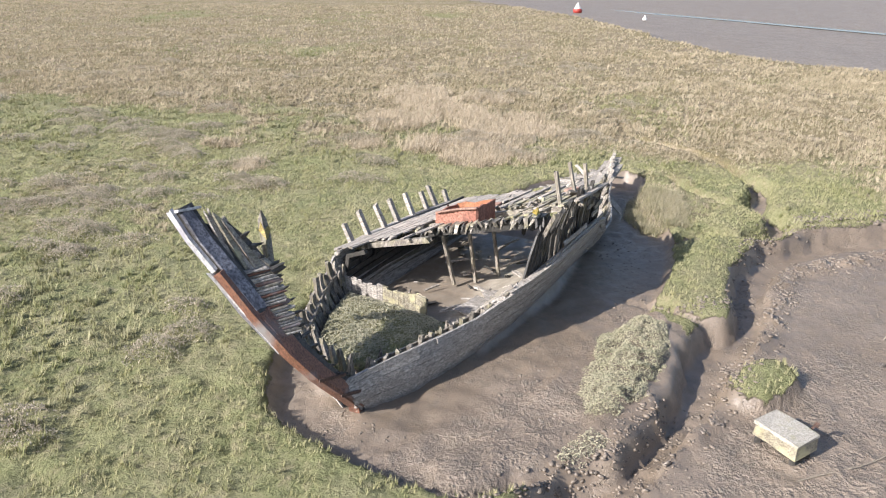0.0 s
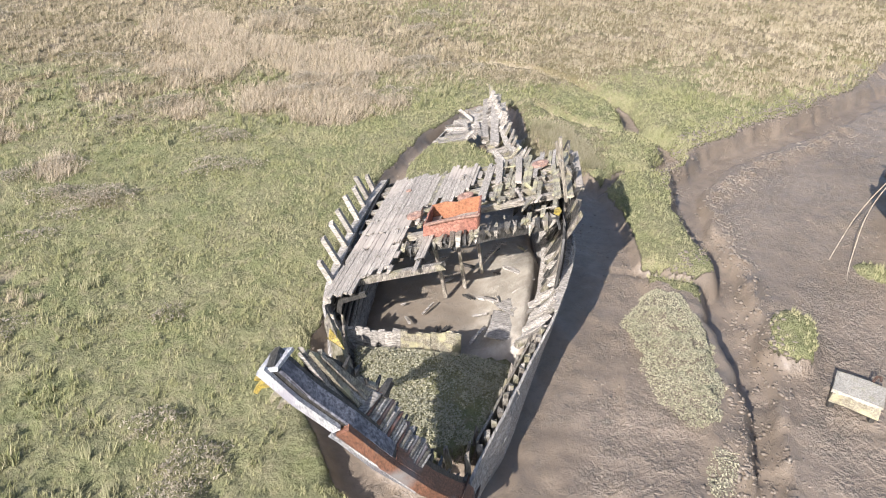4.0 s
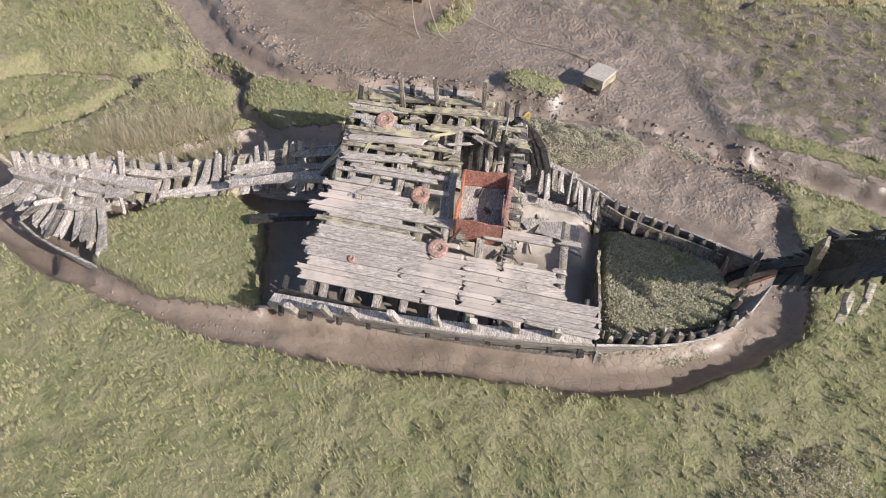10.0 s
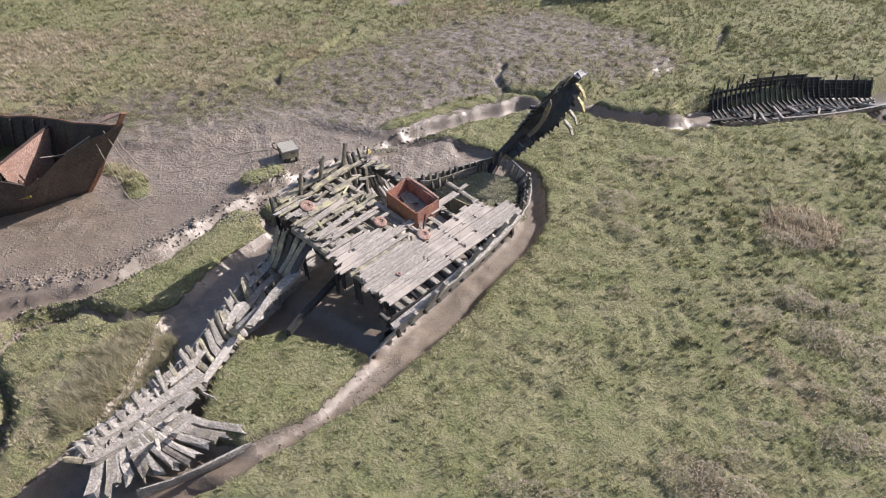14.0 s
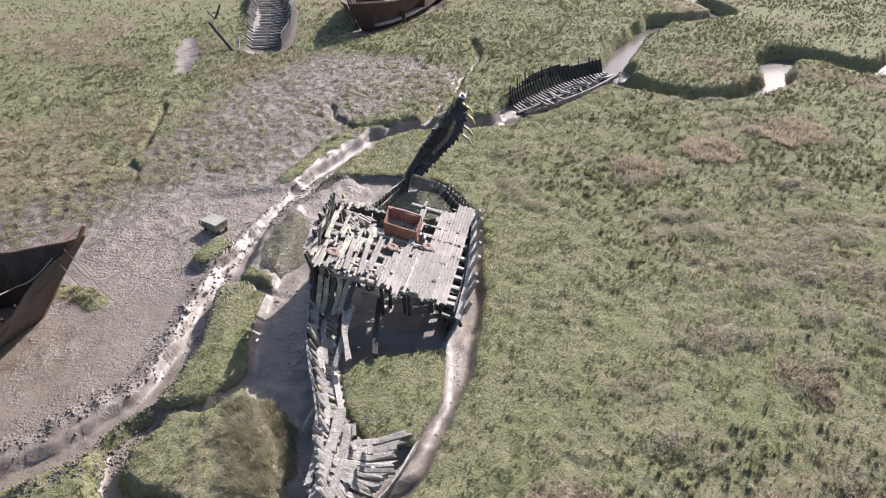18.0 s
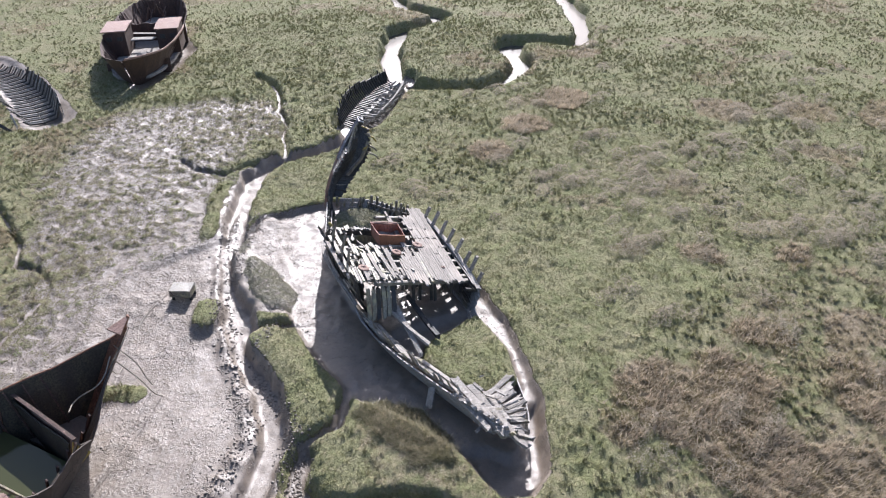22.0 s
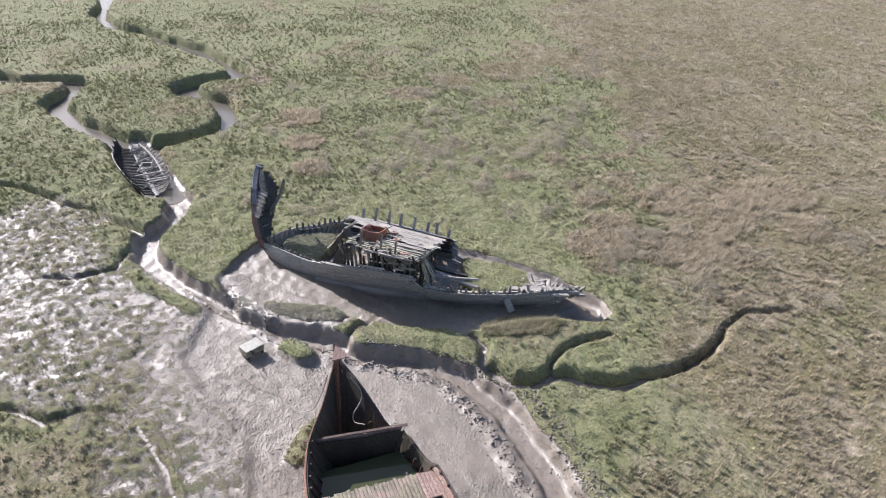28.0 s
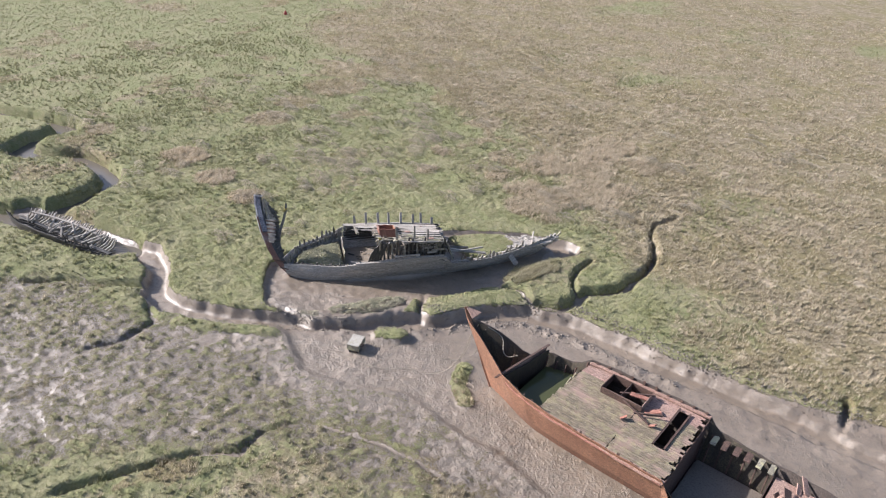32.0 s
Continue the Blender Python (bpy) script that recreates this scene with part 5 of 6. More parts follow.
for u, v, z, w in ((-1.31, -3.5, 4.15, 0.2), (-1.53, -3.35, 4.65, 0.2), (-0.7, -3.35, 3.2, 0.22), (-0.95, -3.4, 3.6, 0.16)):
    part("plank_stub", timber([S(u - 0.15, v + 0.3, z + 0.1), S(u, v - 0.1, z - 0.15), S(u + 0.08, v - 0.25, z - 0.4)], w, 0.1, (AX, AY, 0), 0.1, 0.2, 0.8), yellow_lichen if z > 4 else lichen_wood, wreck, "lichen-yellow plank stub at the bow")
for i in range(14):
    z = 1.0 + 0.26 * i
    n0, p0, s0 = sect_at(z)
    part("splinter", timber([S(p0[0] - 0.1, p0[1], z), S(p0[0] + rnd.uniform(0.08, 0.3), p0[1] + 0.05, z + rnd.uniform(-0.15, 0.1))], 0.1, 0.08, (0, 0, 1), 0.1, 0.25, 0.5), dark_wood, wreck)
part("timber_stub", timber([S(-1.0, -1.6, 3.5), S(-0.6, -1.45, 3.6)], 0.18, 0.16, (0, 0, 1), 0.08, 0.2, 0.7), dark_wood, wreck)
part("knight_head", timber([S(-0.7, -1.5, 2.2), S(-0.45, -1.95, 2.8), S(-0.2, -2.3, 3.3), S(0.0, -2.55, 3.9), S(0.1, -2.75, 4.48)], 0.22, 0.2, (AX, AY, 0), 0.22, 0.2, 0.75), rib_wood, wreck)
part("lichen_patch", timber([S(-0.02, -2.5, 3.85), S(0.02, -2.6, 4.05), S(0.07, -2.72, 4.35)], 0.225, 0.17, (AX, AY, 0), 0.35, 0.5, 0.6), yellow_lichen, wreck, "bright yellow lichen on the timber head")
# broken fore ends at the stem
for i in range(5):
    part("rib_stub", timber([S(-0.1 + 0.18 * i, 0.05 - 0.4 * i, 0.55), S(-0.15 + 0.2 * i, 0.0 - 0.45 * i, 1.05 + rnd.uniform(0, 0.35))], 0.16, 0.12, (AX, AY, 0), 0.14, 0.2, 0.7), rib_wood, wreck)

# ---- the iron wreck beside the channel ----
iron = thing("iron_shipwreck", R(0, 0, -0.5), "rust-orange iron coaster hull, decks rotted, holds flooded", "shipwreck")
HALF = [(0.0, 0.06), (1.0, 0.58), (2.0, 1.1), (4.3, 2.3), (6.0, 2.75), (8.0, 3.0), (11.0, 3.12), (15.0, 3.2), (20.0, 3.05), (25.0, 2.4), (28.0, 1.5)]
TOP_L = [(0.0, 3.3), (1.0, 3.0), (3.0, 2.7), (6.0, 2.45), (14.5, 2.35), (15.0, 1.5), (18.4, 1.3), (28.0, 1.5)]
TOP_R = [(0.0, 3.3), (1.0, 2.9), (2.2, 2.3), (3.2, 1.3), (4.0, 1.2), (4.4, 2.1), (4.9, 1.7), (6.4, 1.6), (7.1, 2.3), (8.0, 2.35), (14.4, 2.3), (15.0, 1.5), (18.4, 1.2), (28.0, 1.3)]


def iron_plate(sg, s0, s1, f0, f1, material, deep=0.0):
    bm = bmesh.new()
    rings = []
    for s in frange(s0, s1, 0.6):
        h = curve_at(HALF, s)[0]
        top = curve_at(TOP_L if sg < 0 else TOP_R, s)[0] + 0.04 * math.sin(7 * s) * (f1 > 0.9)
        ring = []
        for f, o in ((f0, deep), (f1, deep), (f1, deep + 0.05), (f0, deep + 0.05)):
            rake = 2.5 * (1 - f) * max(0.0, 1 - s / 7.0) - 0.45 * f * max(0.0, 1 - s / 2.0)
            tilt = (0.75 * f - 0.5) * max(0.0, 1 - s / 4.0)
            w = h * (0.62 + 0.38 * f ** 0.7) - o
            ring.append(R(s + rake, sg * max(w, 0.02) + tilt, -0.7 + (top + 0.7) * f))
        rings.append(ring)
    ring_loft(bm, rings)
    return bm


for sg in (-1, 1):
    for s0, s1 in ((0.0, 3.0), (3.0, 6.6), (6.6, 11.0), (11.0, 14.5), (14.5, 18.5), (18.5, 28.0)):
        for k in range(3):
            # starboard plates: shade put into the colour by the darker rust
            part("hull_plate", iron_plate(sg, s0 + 0.006, s1 - 0.006, k / 3 + (0.002 if k else 0), (k + 1) / 3, rust_hull), rust_hull if sg < 0 else rust_hull_shaded, iron)
    for s0, s1 in ((0.6, 4.25), (4.35, 7.2), (14.7, 18.4)):
        part("inner_plating", iron_plate(sg, s0, s1, 0.08, 0.985, rust_inner, 0.06), rust_inner, iron, "dark olive-brown inner plating")
    part("rubbing_strake", timber([R(s, sg * (curve_at(HALF, s)[0] + 0.02), curve_at(TOP_L, s)[0] - 0.25) for s in frange(4.5 if sg < 0 else 7.4, 14.5, 1.0)], 0.09, 0.07, (0, 0, 1), 0.02, 0.1), rust_red, iron)
part("stem_bar", timber([R(2.45, -0.5, -0.7), R(1.6, -0.28, 0.5), R(0.7, -0.02, 2.0), R(-0.1, 0.17, 3.1), R(-0.55, 0.3, 3.85)], 0.12, 0.22, None, 0.02, 0.05), rust_hull, iron)
bm = bmesh.new()
tri = [R(-0.6, 0.32, 3.88), R(0.35, 0.75, 3.62), R(0.3, -0.1, 3.6)]
ring_loft(bm, [tri, [p - Vector((0, 0, 0.05)) for p in tri]])
part("breast_plate", bm, rust_pale, iron, "pale pink rusted breast plate at the stem head")


def hull_half(s, z):
    """Middle and half width of the iron hull's inside, s metres aft at the height z."""
    f = (z + 0.7) / 3.1
    q = s
    for k in range(5):
        q = max(0.0, s - 2.5 * (1 - f) * max(0.0, 1 - q / 7.0))
    return (0.75 * f - 0.5) * max(0.0, 1 - q / 4.0), max(curve_at(HALF, q)[0] * (0.62 + 0.38 * max(f, 0.0) ** 0.7), 0.05)


def bulkhead(s, z0, z1, name="bulkhead", material=rust_dark, inset=0.06, slant=0.0):
    h = curve_at(HALF, s)[0] - inset
    bm = bmesh.new()
    rings = []
    for i, f in enumerate(frange(-1, 1, 0.2)):
        zt = z1 + 0.05 * math.sin(5 * f + s) + (0.12 if i % 2 else 0) * 0.3
        q = s + slant * f * h
        (m0, h0), (m1, h1) = hull_half(q, z0), hull_half(q, zt)
        lo, hi = m0 + f * (h0 - inset - 0.08), m1 + f * (h1 - inset - 0.08)
        rings.append([R(q - 0.03, lo, z0), R(q + 0.03, lo, z0), R(q + 0.03, hi, zt), R(q - 0.03, hi, zt)])
    ring_loft(bm, rings)
    part(name, bm, material, iron)


bulkhead(4.15, -0.4, 2.25, material=rust_pale, slant=0.14)
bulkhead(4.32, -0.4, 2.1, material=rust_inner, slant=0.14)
part("bulkhead_cap", timber([R(4.15 + 0.14 * w, w, 2.3) for w in frange(-2.4, 2.4, 0.6)], 0.14, 0.05, (1, 0, 0), 0.02, 0.1), rust_dark, iron)
bulkhead(7.25, -0.4, 1.95)
bulkhead(14.55, -0.4, 1.95)
bulkhead(18.45, -0.4, 1.0)
# frames inside the holds
for s0, s1, step in ((2.9, 4.1, 0.5), (4.7, 7.1, 0.55), (15.0, 18.2, 0.6)):
    for s in frange(s0, s1, step):
        for sg in (-1, 1):
            t = curve_at(TOP_L if sg < 0 else TOP_R, s)[0]
            part("hull_frame", timber([R(s, q[0] + sg * (q[1] - 0.2), z) for q, z in ((hull_half(s, z), z) for z in (-0.2, 0.4, 0.9, t * 0.6, t - 0.1))], 0.07, 0.12, (1, 0, 0), 0.02, 0.1), rust_dark, iron)
# floors of the holds: silt forward, water aft


def slab(name, s0, s1, z, material, label, inset=0.1, thick=0.2):
    bm = bmesh.new()
    rings = []
    for s in frange(s0, s1, 0.5):
        m, h = hull_half(s, z - thick)
        h = max(h - inset, 0.03)
        rings.append([R(s, m - h, z - thick), R(s, m + h, z - thick), R(s, m + h, z), R(s, m - h, z)])
    ring_loft(bm, rings)
    return part(name, bm, material, iron, label)


slab("hold_silt", 2.4, 4.25, 0.35, silt_mat, "silt lying in the fore peak")
slab("hold_water", 4.75, 7.0, 1.05, hold_water_mat, "still dark green water in the hold")
slab("hold_silt", 14.7, 18.35, -0.1, silt_mat, "wet silt in the after hold", 0.3)
part("lichen_ledge", timber([R(3.9, 0.5, 0.5), R(4.1, 1.2, 0.6), R(4.05, 1.8, 0.55)], 0.45, 0.12, None, 0.1, 0.3), yellow_lichen, iron)
# wooden deck amidships, plank by plank with a hatch and a slot left open
for k in range(34):
    w = -2.85 + 0.172 * k
    fore = 7.05 + 0.05 * w
    spans = [(fore, 11.2), (11.22, 14.5)]
    if 0.95 < w < 2.4:
        spans = [(fore, 8.9), (11.4, 13.0), (13.6, 14.5)]
    elif -0.8 < w < 2.6:
        spans = [(fore, 11.2), (11.22, 13.0), (13.6, 14.5)]
    for a, b in spans:
        s_lim = [s for s in frange(a, b, 0.4) if abs(w) < curve_at(HALF, s)[0] - 0.12]
        if len(s_lim) < 3:
            continue
        a2, b2 = s_lim[0] + rnd.uniform(-0.05, 0.05), s_lim[-1] + (rnd.uniform(-0.3, 0.12) if b > 14 else 0)
        part("deck_plank", timber([R(s, w, 2.02 + 0.02 * math.cos(w) + rnd.uniform(-0.008, 0.008)) for s in frange(a2, b2, 1.3)], 0.16, 0.06, (0, 1, 0), 0.04, 0.05), pink_deck if w > 1.5 + 0.4 * math.sin(a2) else iron_deck, iron)
for sg in (-1, 1):
    part("gunwale", timber([R(s, sg * (curve_at(HALF, s)[0] - 0.12), 2.14) for s in frange(7.2, 14.6, 0.8)], 0.34, 0.1, (0, 1, 0), 0.05, 0.15), rust_pale, iron)
for a, b, mt in (((8.9, 0.92), (11.4, 0.92), rust_dark), ((8.9, 2.42), (11.4, 2.42), rust_dark), ((8.9, 0.92), (8.9, 2.42), rust_dark), ((11.4, 0.92), (11.4, 2.42), rust_pale), ((10.1, 0.92), (10.1, 2.42), rust_dark)):
    bm = timber([R(a[0], a[1], 2.2), R((a[0] + b[0]) / 2, (a[1] + b[1]) / 2, 2.22), R(b[0], b[1], 2.2)], 0.5, 0.05, (0, 0, 1), 0.03, 0.1)
    part("hatch_coaming", bm, mt, iron)
slab("hatch_floor", 8.7, 11.6, 1.0, iron_deck, "moss-green boards under the hatch", 0.3)
for p, q, w in (((10.3, 0.9, 2.35), (12.2, 0.2, 2.2), 0.12), ((10.4, 1.5, 2.45), (11.4, 1.8, 2.4), 0.3), ((11.2, 0.4, 2.25), (12.6, 1.2, 2.35), 0.1), ((9.9, 1.2, 2.42), (11.6, 2.3, 2.45), 0.1), ((11.6, 1.0, 2.12), (12.3, 1.6, 2.2), 0.35),
                ((12.98, -0.9, 2.12), (13.0, 2.6, 2.15), 0.1), ((13.62, -0.9, 2.12), (13.62, 2.6, 2.12), 0.1), ((10.8, -0.4, 2.15), (11.1, -0.1, 2.3), 0.25), ((12.2, 0.2, 2.1), (12.6, 0.3, 2.3), 0.2)):
    part("deck_wreckage", timber([R(*p), R(*q)], w, 0.07, (0, 1, 0), 0.08, 0.2), rust_dark if w < 0.2 else rust_red, iron)
for s in frange(7.6, 14.3, 0.75):
    for sg in (-1, 1):
        part("bulwark_stub", timber([R(s, sg * (curve_at(HALF, s)[0] - 0.12), 2.15), R(s, sg * (curve_at(HALF, s)[0] - 0.1), 2.3 + rnd.uniform(0, 0.18))], 0.16, 0.06, (1, 0, 0), 0.05, 0.2), rust_dark, iron)
for w, lean in ((-1.6, 0.2), (-0.3, 0.5), (0.9, 0.3), (1.5, 0.6)):
    part("hold_strut", timber([R(6.4, w + lean, 0.6), R(7.0, w, 2.05)], 0.09, 0.09, None, 0.03, 0.05), lichen_wood, iron)
# after fragment
slab("after_deck", 18.6, 27.4, 1.0, rust_pale, "collapsed pale rusted after deck", 0.2)
for i in range(26):
    s, w = rnd.uniform(18.6, 26.5), rnd.uniform(-2, 2.2)
    a = rnd.uniform(0, 3.1)
    L = rnd.uniform(0.3, 1.2)
    part("deck_wreckage", timber([R(s, w, 1.05), R(s + L * math.cos(a), w + L * math.sin(a), 1.1 + rnd.uniform(0, 0.35))], rnd.uniform(0.08, 0.4), 0.06, (0, 1, 0), 0.08, 0.25), rnd.choice((rust_red, rust_dark, rust_pale)), iron)
for s in frange(15.2, 18.3, 0.6):
    part("deck_bracket", timber([R(s, 2.8, 1.35), R(s, 2.1, 1.25)], 0.3, 0.06, (1, 0, 0), 0.06, 0.2), lichen_wood if rnd.random() < 0.6 else rust_dark, iron)

# ---- mooring block on the mud ----
block = thing("concrete_box", (8.2, 13.85, -0.45), "pale weathered box on legs standing in the mud", "mooring box")
yaw = math.atan2(-0.85, 0.52)


def B(x, y, z):
    c, s = math.cos(yaw), math.sin(yaw)
    return Vector((8.2 + x * c - y * s, 13.85 + x * s + y * c, z))


def slab_box(x0, x1, y0, y1, z0, z1, j=0.02, tilt=0.0):
    bm = bmesh.new()
    rings = []
    for f in (0, 0.33, 0.66, 1):
        x = x0 + (x1 - x0) * f
        rings.append([B(x + rnd.uniform(-j, j), y + rnd.uniform(-j, j), z + tilt * (y - y0) + rnd.uniform(-j, j)) for y, z in ((y0, z0), (y1, z0), (y1, z1), (y0, z1))])
    ring_loft(bm, rings)
    bmesh.ops.bevel(bm, geom=[e for e in bm.edges if e.calc_face_angle(0) > 0.9], offset=0.02, segments=2, affect="EDGES")
    return bm


part("body", slab_box(-0.56, 0.56, -0.41, 0.41, -0.2, 0.14), lichen_wood, block, "mossy sides")
part("lid", slab_box(-0.58, 0.58, -0.42, 0.42, 0.14, 0.22), concrete, block, "clean pale slab top")
for x, y in ((-0.5, -0.28), (-0.5, 0.28), (0.45, -0.28), (0.45, 0.28)):
    part("leg", timber([B(x, y, -0.6), B(x, y, -0.18)], 0.14, 0.12), dark_wood, block)
bm = bmesh.new()
timber([B(0.25, 0.42, -0.05), B(0.25, 0.62, 0.1), B(0.3, 0.68, 0.28), B(0.38, 0.6, 0.34), B(0.4, 0.52, 0.28)], 0.05, 0.05, bm=bm)
part("hook", bm, rust_dark, block, "bent iron hook")

# ---- bleached branch by the starboard side ----
tw = thing("driftwood_branch", (-4.0, 20.9, -0.4), "pale bent driftwood branch on cracked mud", "driftwood")
part("limb", timber([S(4.15, -5.15, -0.28), S(4.5, -5.0, -0.2), S(4.95, -4.9, -0.22), S(5.5, -4.95, -0.3)], 0.07, 0.06, None, 0.03, 0.2, 0.6), silt_wood, tw)
part("twig", timber([S(4.5, -5.0, -0.2), S(4.2, -4.7, -0.1)], 0.045, 0.04, None, 0.03, 0.2, 0.5), silt_wood, tw)


# ---- mooring ropes at the iron bow ----
def rope(name, pts, r, label):
    cu = bpy.data.curves.new(name, "CURVE")
    cu.dimensions = "3D"
    sp = cu.splines.new("BEZIER")
    sp.bezier_points.add(len(pts) - 1)
    for bp, p in zip(sp.bezier_points, pts):
        bp.co = Vector(p)
        bp.handle_left_type = bp.handle_right_type = "AUTO"
    cu.bevel_depth, cu.bevel_resolution = r, 1
    tmp = bpy.data.objects.new(name, cu)
    scene.collection.objects.link(tmp)
    bpy.context.view_layer.update()
    me = bpy.data.meshes.new_from_object(tmp.evaluated_get(bpy.context.evaluated_depsgraph_get()))
    bpy.data.objects.remove(tmp)
    me.materials.clear()
    me.materials.append(rope_fibre)
    return tagged(new(name, me), label, "rope")


rope("mooring_rope", [R(0.6, -0.45, 3.0), R(0.3, -0.9, 1.4), R(-0.3, -1.4, 0.1), R(-1.3, -2.2, -0.42), R(-2.4, -2.6, -0.42), R(-4.0, -3.9, -0.42), R(-7.0, -4.6, -0.42)], 0.02, "slack pale rope from iron bow across mud")
rope("mooring_rope", [R(0.5, 0.3, 3.0), R(-0.1, 0.5, 1.6), R(-0.5, 0.35, 0.2), R(-0.9, 0.1, -0.45), R(-1.6, -0.4, -0.43)], 0.02, "frayed rope hanging from iron bow")
rope("mooring_rope", [R(0.9, 0.55, 2.7), R(0.3, 0.95, 1.2), R(-0.2, 1.05, -0.1), R(-0.5, 1.0, -0.45)], 0.02, "frayed rope hanging from iron bow")
rope("tangled_rope", [R(1.0, 0.6, 2.9), R(1.9, 0.9, 2.4), R(2.8, 0.2, 1.8), R(3.4, 0.6, 1.9)], 0.03, "loose rope tangled inside iron bow")

# ---- ribbed wreck in the creek ----
HX, HY, HA = -14.8, 6.1, math.atan2(-3.7, -11.4)


def Q(s, w, z):
    c, n = math.cos(HA), math.sin(HA)
    return Vector((HX + s * c - w * n, HY + s * n + w * c, z))


ribbed = thing("ribbed_wreck", Q(0, 0, -0.9), "dark skeleton of a wooden boat lying in the creek", "shipwreck")
for i, s in enumerate(frange(0.6, 11.4, 0.36)):
    half = 1.9 * math.sin(math.pi * (0.12 + 0.8 * s / 12)) ** 0.6
    top = (0.72 if i % 3 == 0 else 0.38) + 0.2 * math.sin(s * 0.5) + rnd.uniform(-0.15, 0.2)
    part("rib", timber([Q(s, 0.1, -0.95), Q(s, half * 0.75, -0.7), Q(s, half, 0.0), Q(s + 0.05, half + 0.15, top)], 0.1, 0.12, (math.cos(HA), math.sin(HA), 0), 0.1, 0.15, 0.7), dark_wood, ribbed)
    part("rib", timber([Q(s, -0.1, -0.95), Q(s, -half * 0.6, -0.8), Q(s, -half * 0.98, -0.45 + rnd.uniform(-0.1, 0.25))], 0.12, 0.14, (math.cos(HA), math.sin(HA), 0), 0.1, 0.15, 0.7), silt_wood if i % 2 else rib_wood, ribbed)
for k in range(8):
    z = -0.75 + 0.185 * k
    for a, b in ((0.4, 5.5), (5.6, 11.6)) if k < 6 else ((2.6 + 0.8 * (k - 6), 8.4 - 0.9 * (k - 6)),):
        if k == 4 and a < 1:
            continue
        part("hull_plank", timber([Q(s, 1.9 * math.sin(math.pi * (0.12 + 0.8 * s / 12)) ** 0.6 * (0.86 + 0.03 * k) + 0.12, z) for s in frange(a, b, 1.0)], 0.18, 0.05, (0, 0, 1), 0.2), dark_wood, ribbed)
part("keel", timber([Q(s, 0, -0.92) for s in frange(0, 11.9, 1.5)], 0.3, 0.25, (0, 1, 0), 0.1), dark_wood, ribbed)
part("stringer", timber([Q(s, -1.3 * math.sin(math.pi * (0.12 + 0.8 * s / 12)) ** 0.6, -0.5) for s in frange(3.0, 11.3, 1.0)], 0.16, 0.1, None, 0.2), silt_wood, ribbed)
for i in range(26):
    s = rnd.uniform(1.5, 11)
    part("loose_timber", timber([Q(s, rnd.uniform(-1.5, 0.9), -0.75), Q(s + rnd.uniform(-1.2, 1.2), rnd.uniform(-1.9, 0.6), -0.75 + rnd.uniform(0.1, 0.6))], 0.12, 0.1, None, 0.1, 0.2), silt_wood, ribbed)

# ---- second ribbed wreck, further off, with its leaning post ----
GX, GY, GA = -1.6, -15.0, math.atan2(-0.97, -0.25)


def G(s, w, z):
    c, n = math.cos(GA), math.sin(GA)
    return Vector((GX + s * c - w * n, GY + s * n + w * c, z))


far_ribs = thing("far_ribbed_wreck", G(0, 0, -0.3), "flat silted ribs of an old wooden hull", "shipwreck")
for i, s in enumerate(frange(0.6, 21.0, 0.5)):
    half = 2.1 * math.sin(math.pi * (0.2 + 0.7 * s / 21)) ** 0.7
    bend = 0.02 * (s - 10) ** 2 / 4
    for sg in (-1, 1):
        hi = (0.9 if (sg > 0 and s > 9) or (sg < 0 and s < 13) else 0.3) + rnd.uniform(-0.1, 0.3)
        part("rib", timber([G(s, bend, -0.25), G(s, sg * half * 0.7 + bend, -0.12), G(s, sg * half + bend, hi)], 0.17, 0.16, (math.cos(GA), math.sin(GA), 0), 0.1, 0.15, 0.7), silt_wood if i % 2 else dark_wood, far_ribs)
for k in range(6):
    for sg, a, b in ((-1, 0.4, 4.5 if k > 3 else 14.0), (1, 10.0 + k, 21.0)):
        part("hull_plank", timber([G(s, sg * (2.1 * math.sin(math.pi * (0.2 + 0.7 * s / 21)) ** 0.7 + 0.1) + 0.02 * (s - 10) ** 2 / 4, -0.05 + 0.21 * k) for s in frange(a, b, 1.2)], 0.2, 0.05, (0, 0, 1), 0.3), dark_wood, far_ribs)
leaning = thing("leaning_post", (1.3, -15.7, -0.2), "dark leaning timber post with a shorter strut", "post")
part("post", timber([(1.2, -15.5, -0.4), (2.0, -16.9, 0.9), (2.7, -18.2, 2.0)], 0.25, 0.22, None, 0.1, 0.15, 0.8), dark_wood, leaning)
part("strut", timber([(1.0, -15.2, -0.3), (0.6, -16.6, 0.95)], 0.14, 0.12, None, 0.1), silt_wood, leaning)
stakes = thing("broken_stakes", (1.0, -26.7, -0.1), "pair of dark crossed stakes in marsh grass", "post")
part("stake", timber([(1.2, -26.6, -0.3), (0.2, -27.2, 1.3)], 0.2, 0.16, None, 0.1, 0.15, 0.7), dark_wood, stakes)
part("stake", timber([(0.7, -26.9, -0.3), (1.6, -26.9, 0.9)], 0.16, 0.14, None, 0.1, 0.15, 0.7), dark_wood, stakes)

# ---- iron hulk with twin deckhouses, far off ----
KX, KY, KA = -10.6, -16.6, math.atan2(-0.71, -0.70)


def K(s, w, z):
    c, n = math.cos(KA), math.sin(KA)
    return Vector((KX + s * c - w * n, KY + s * n + w * c, z))


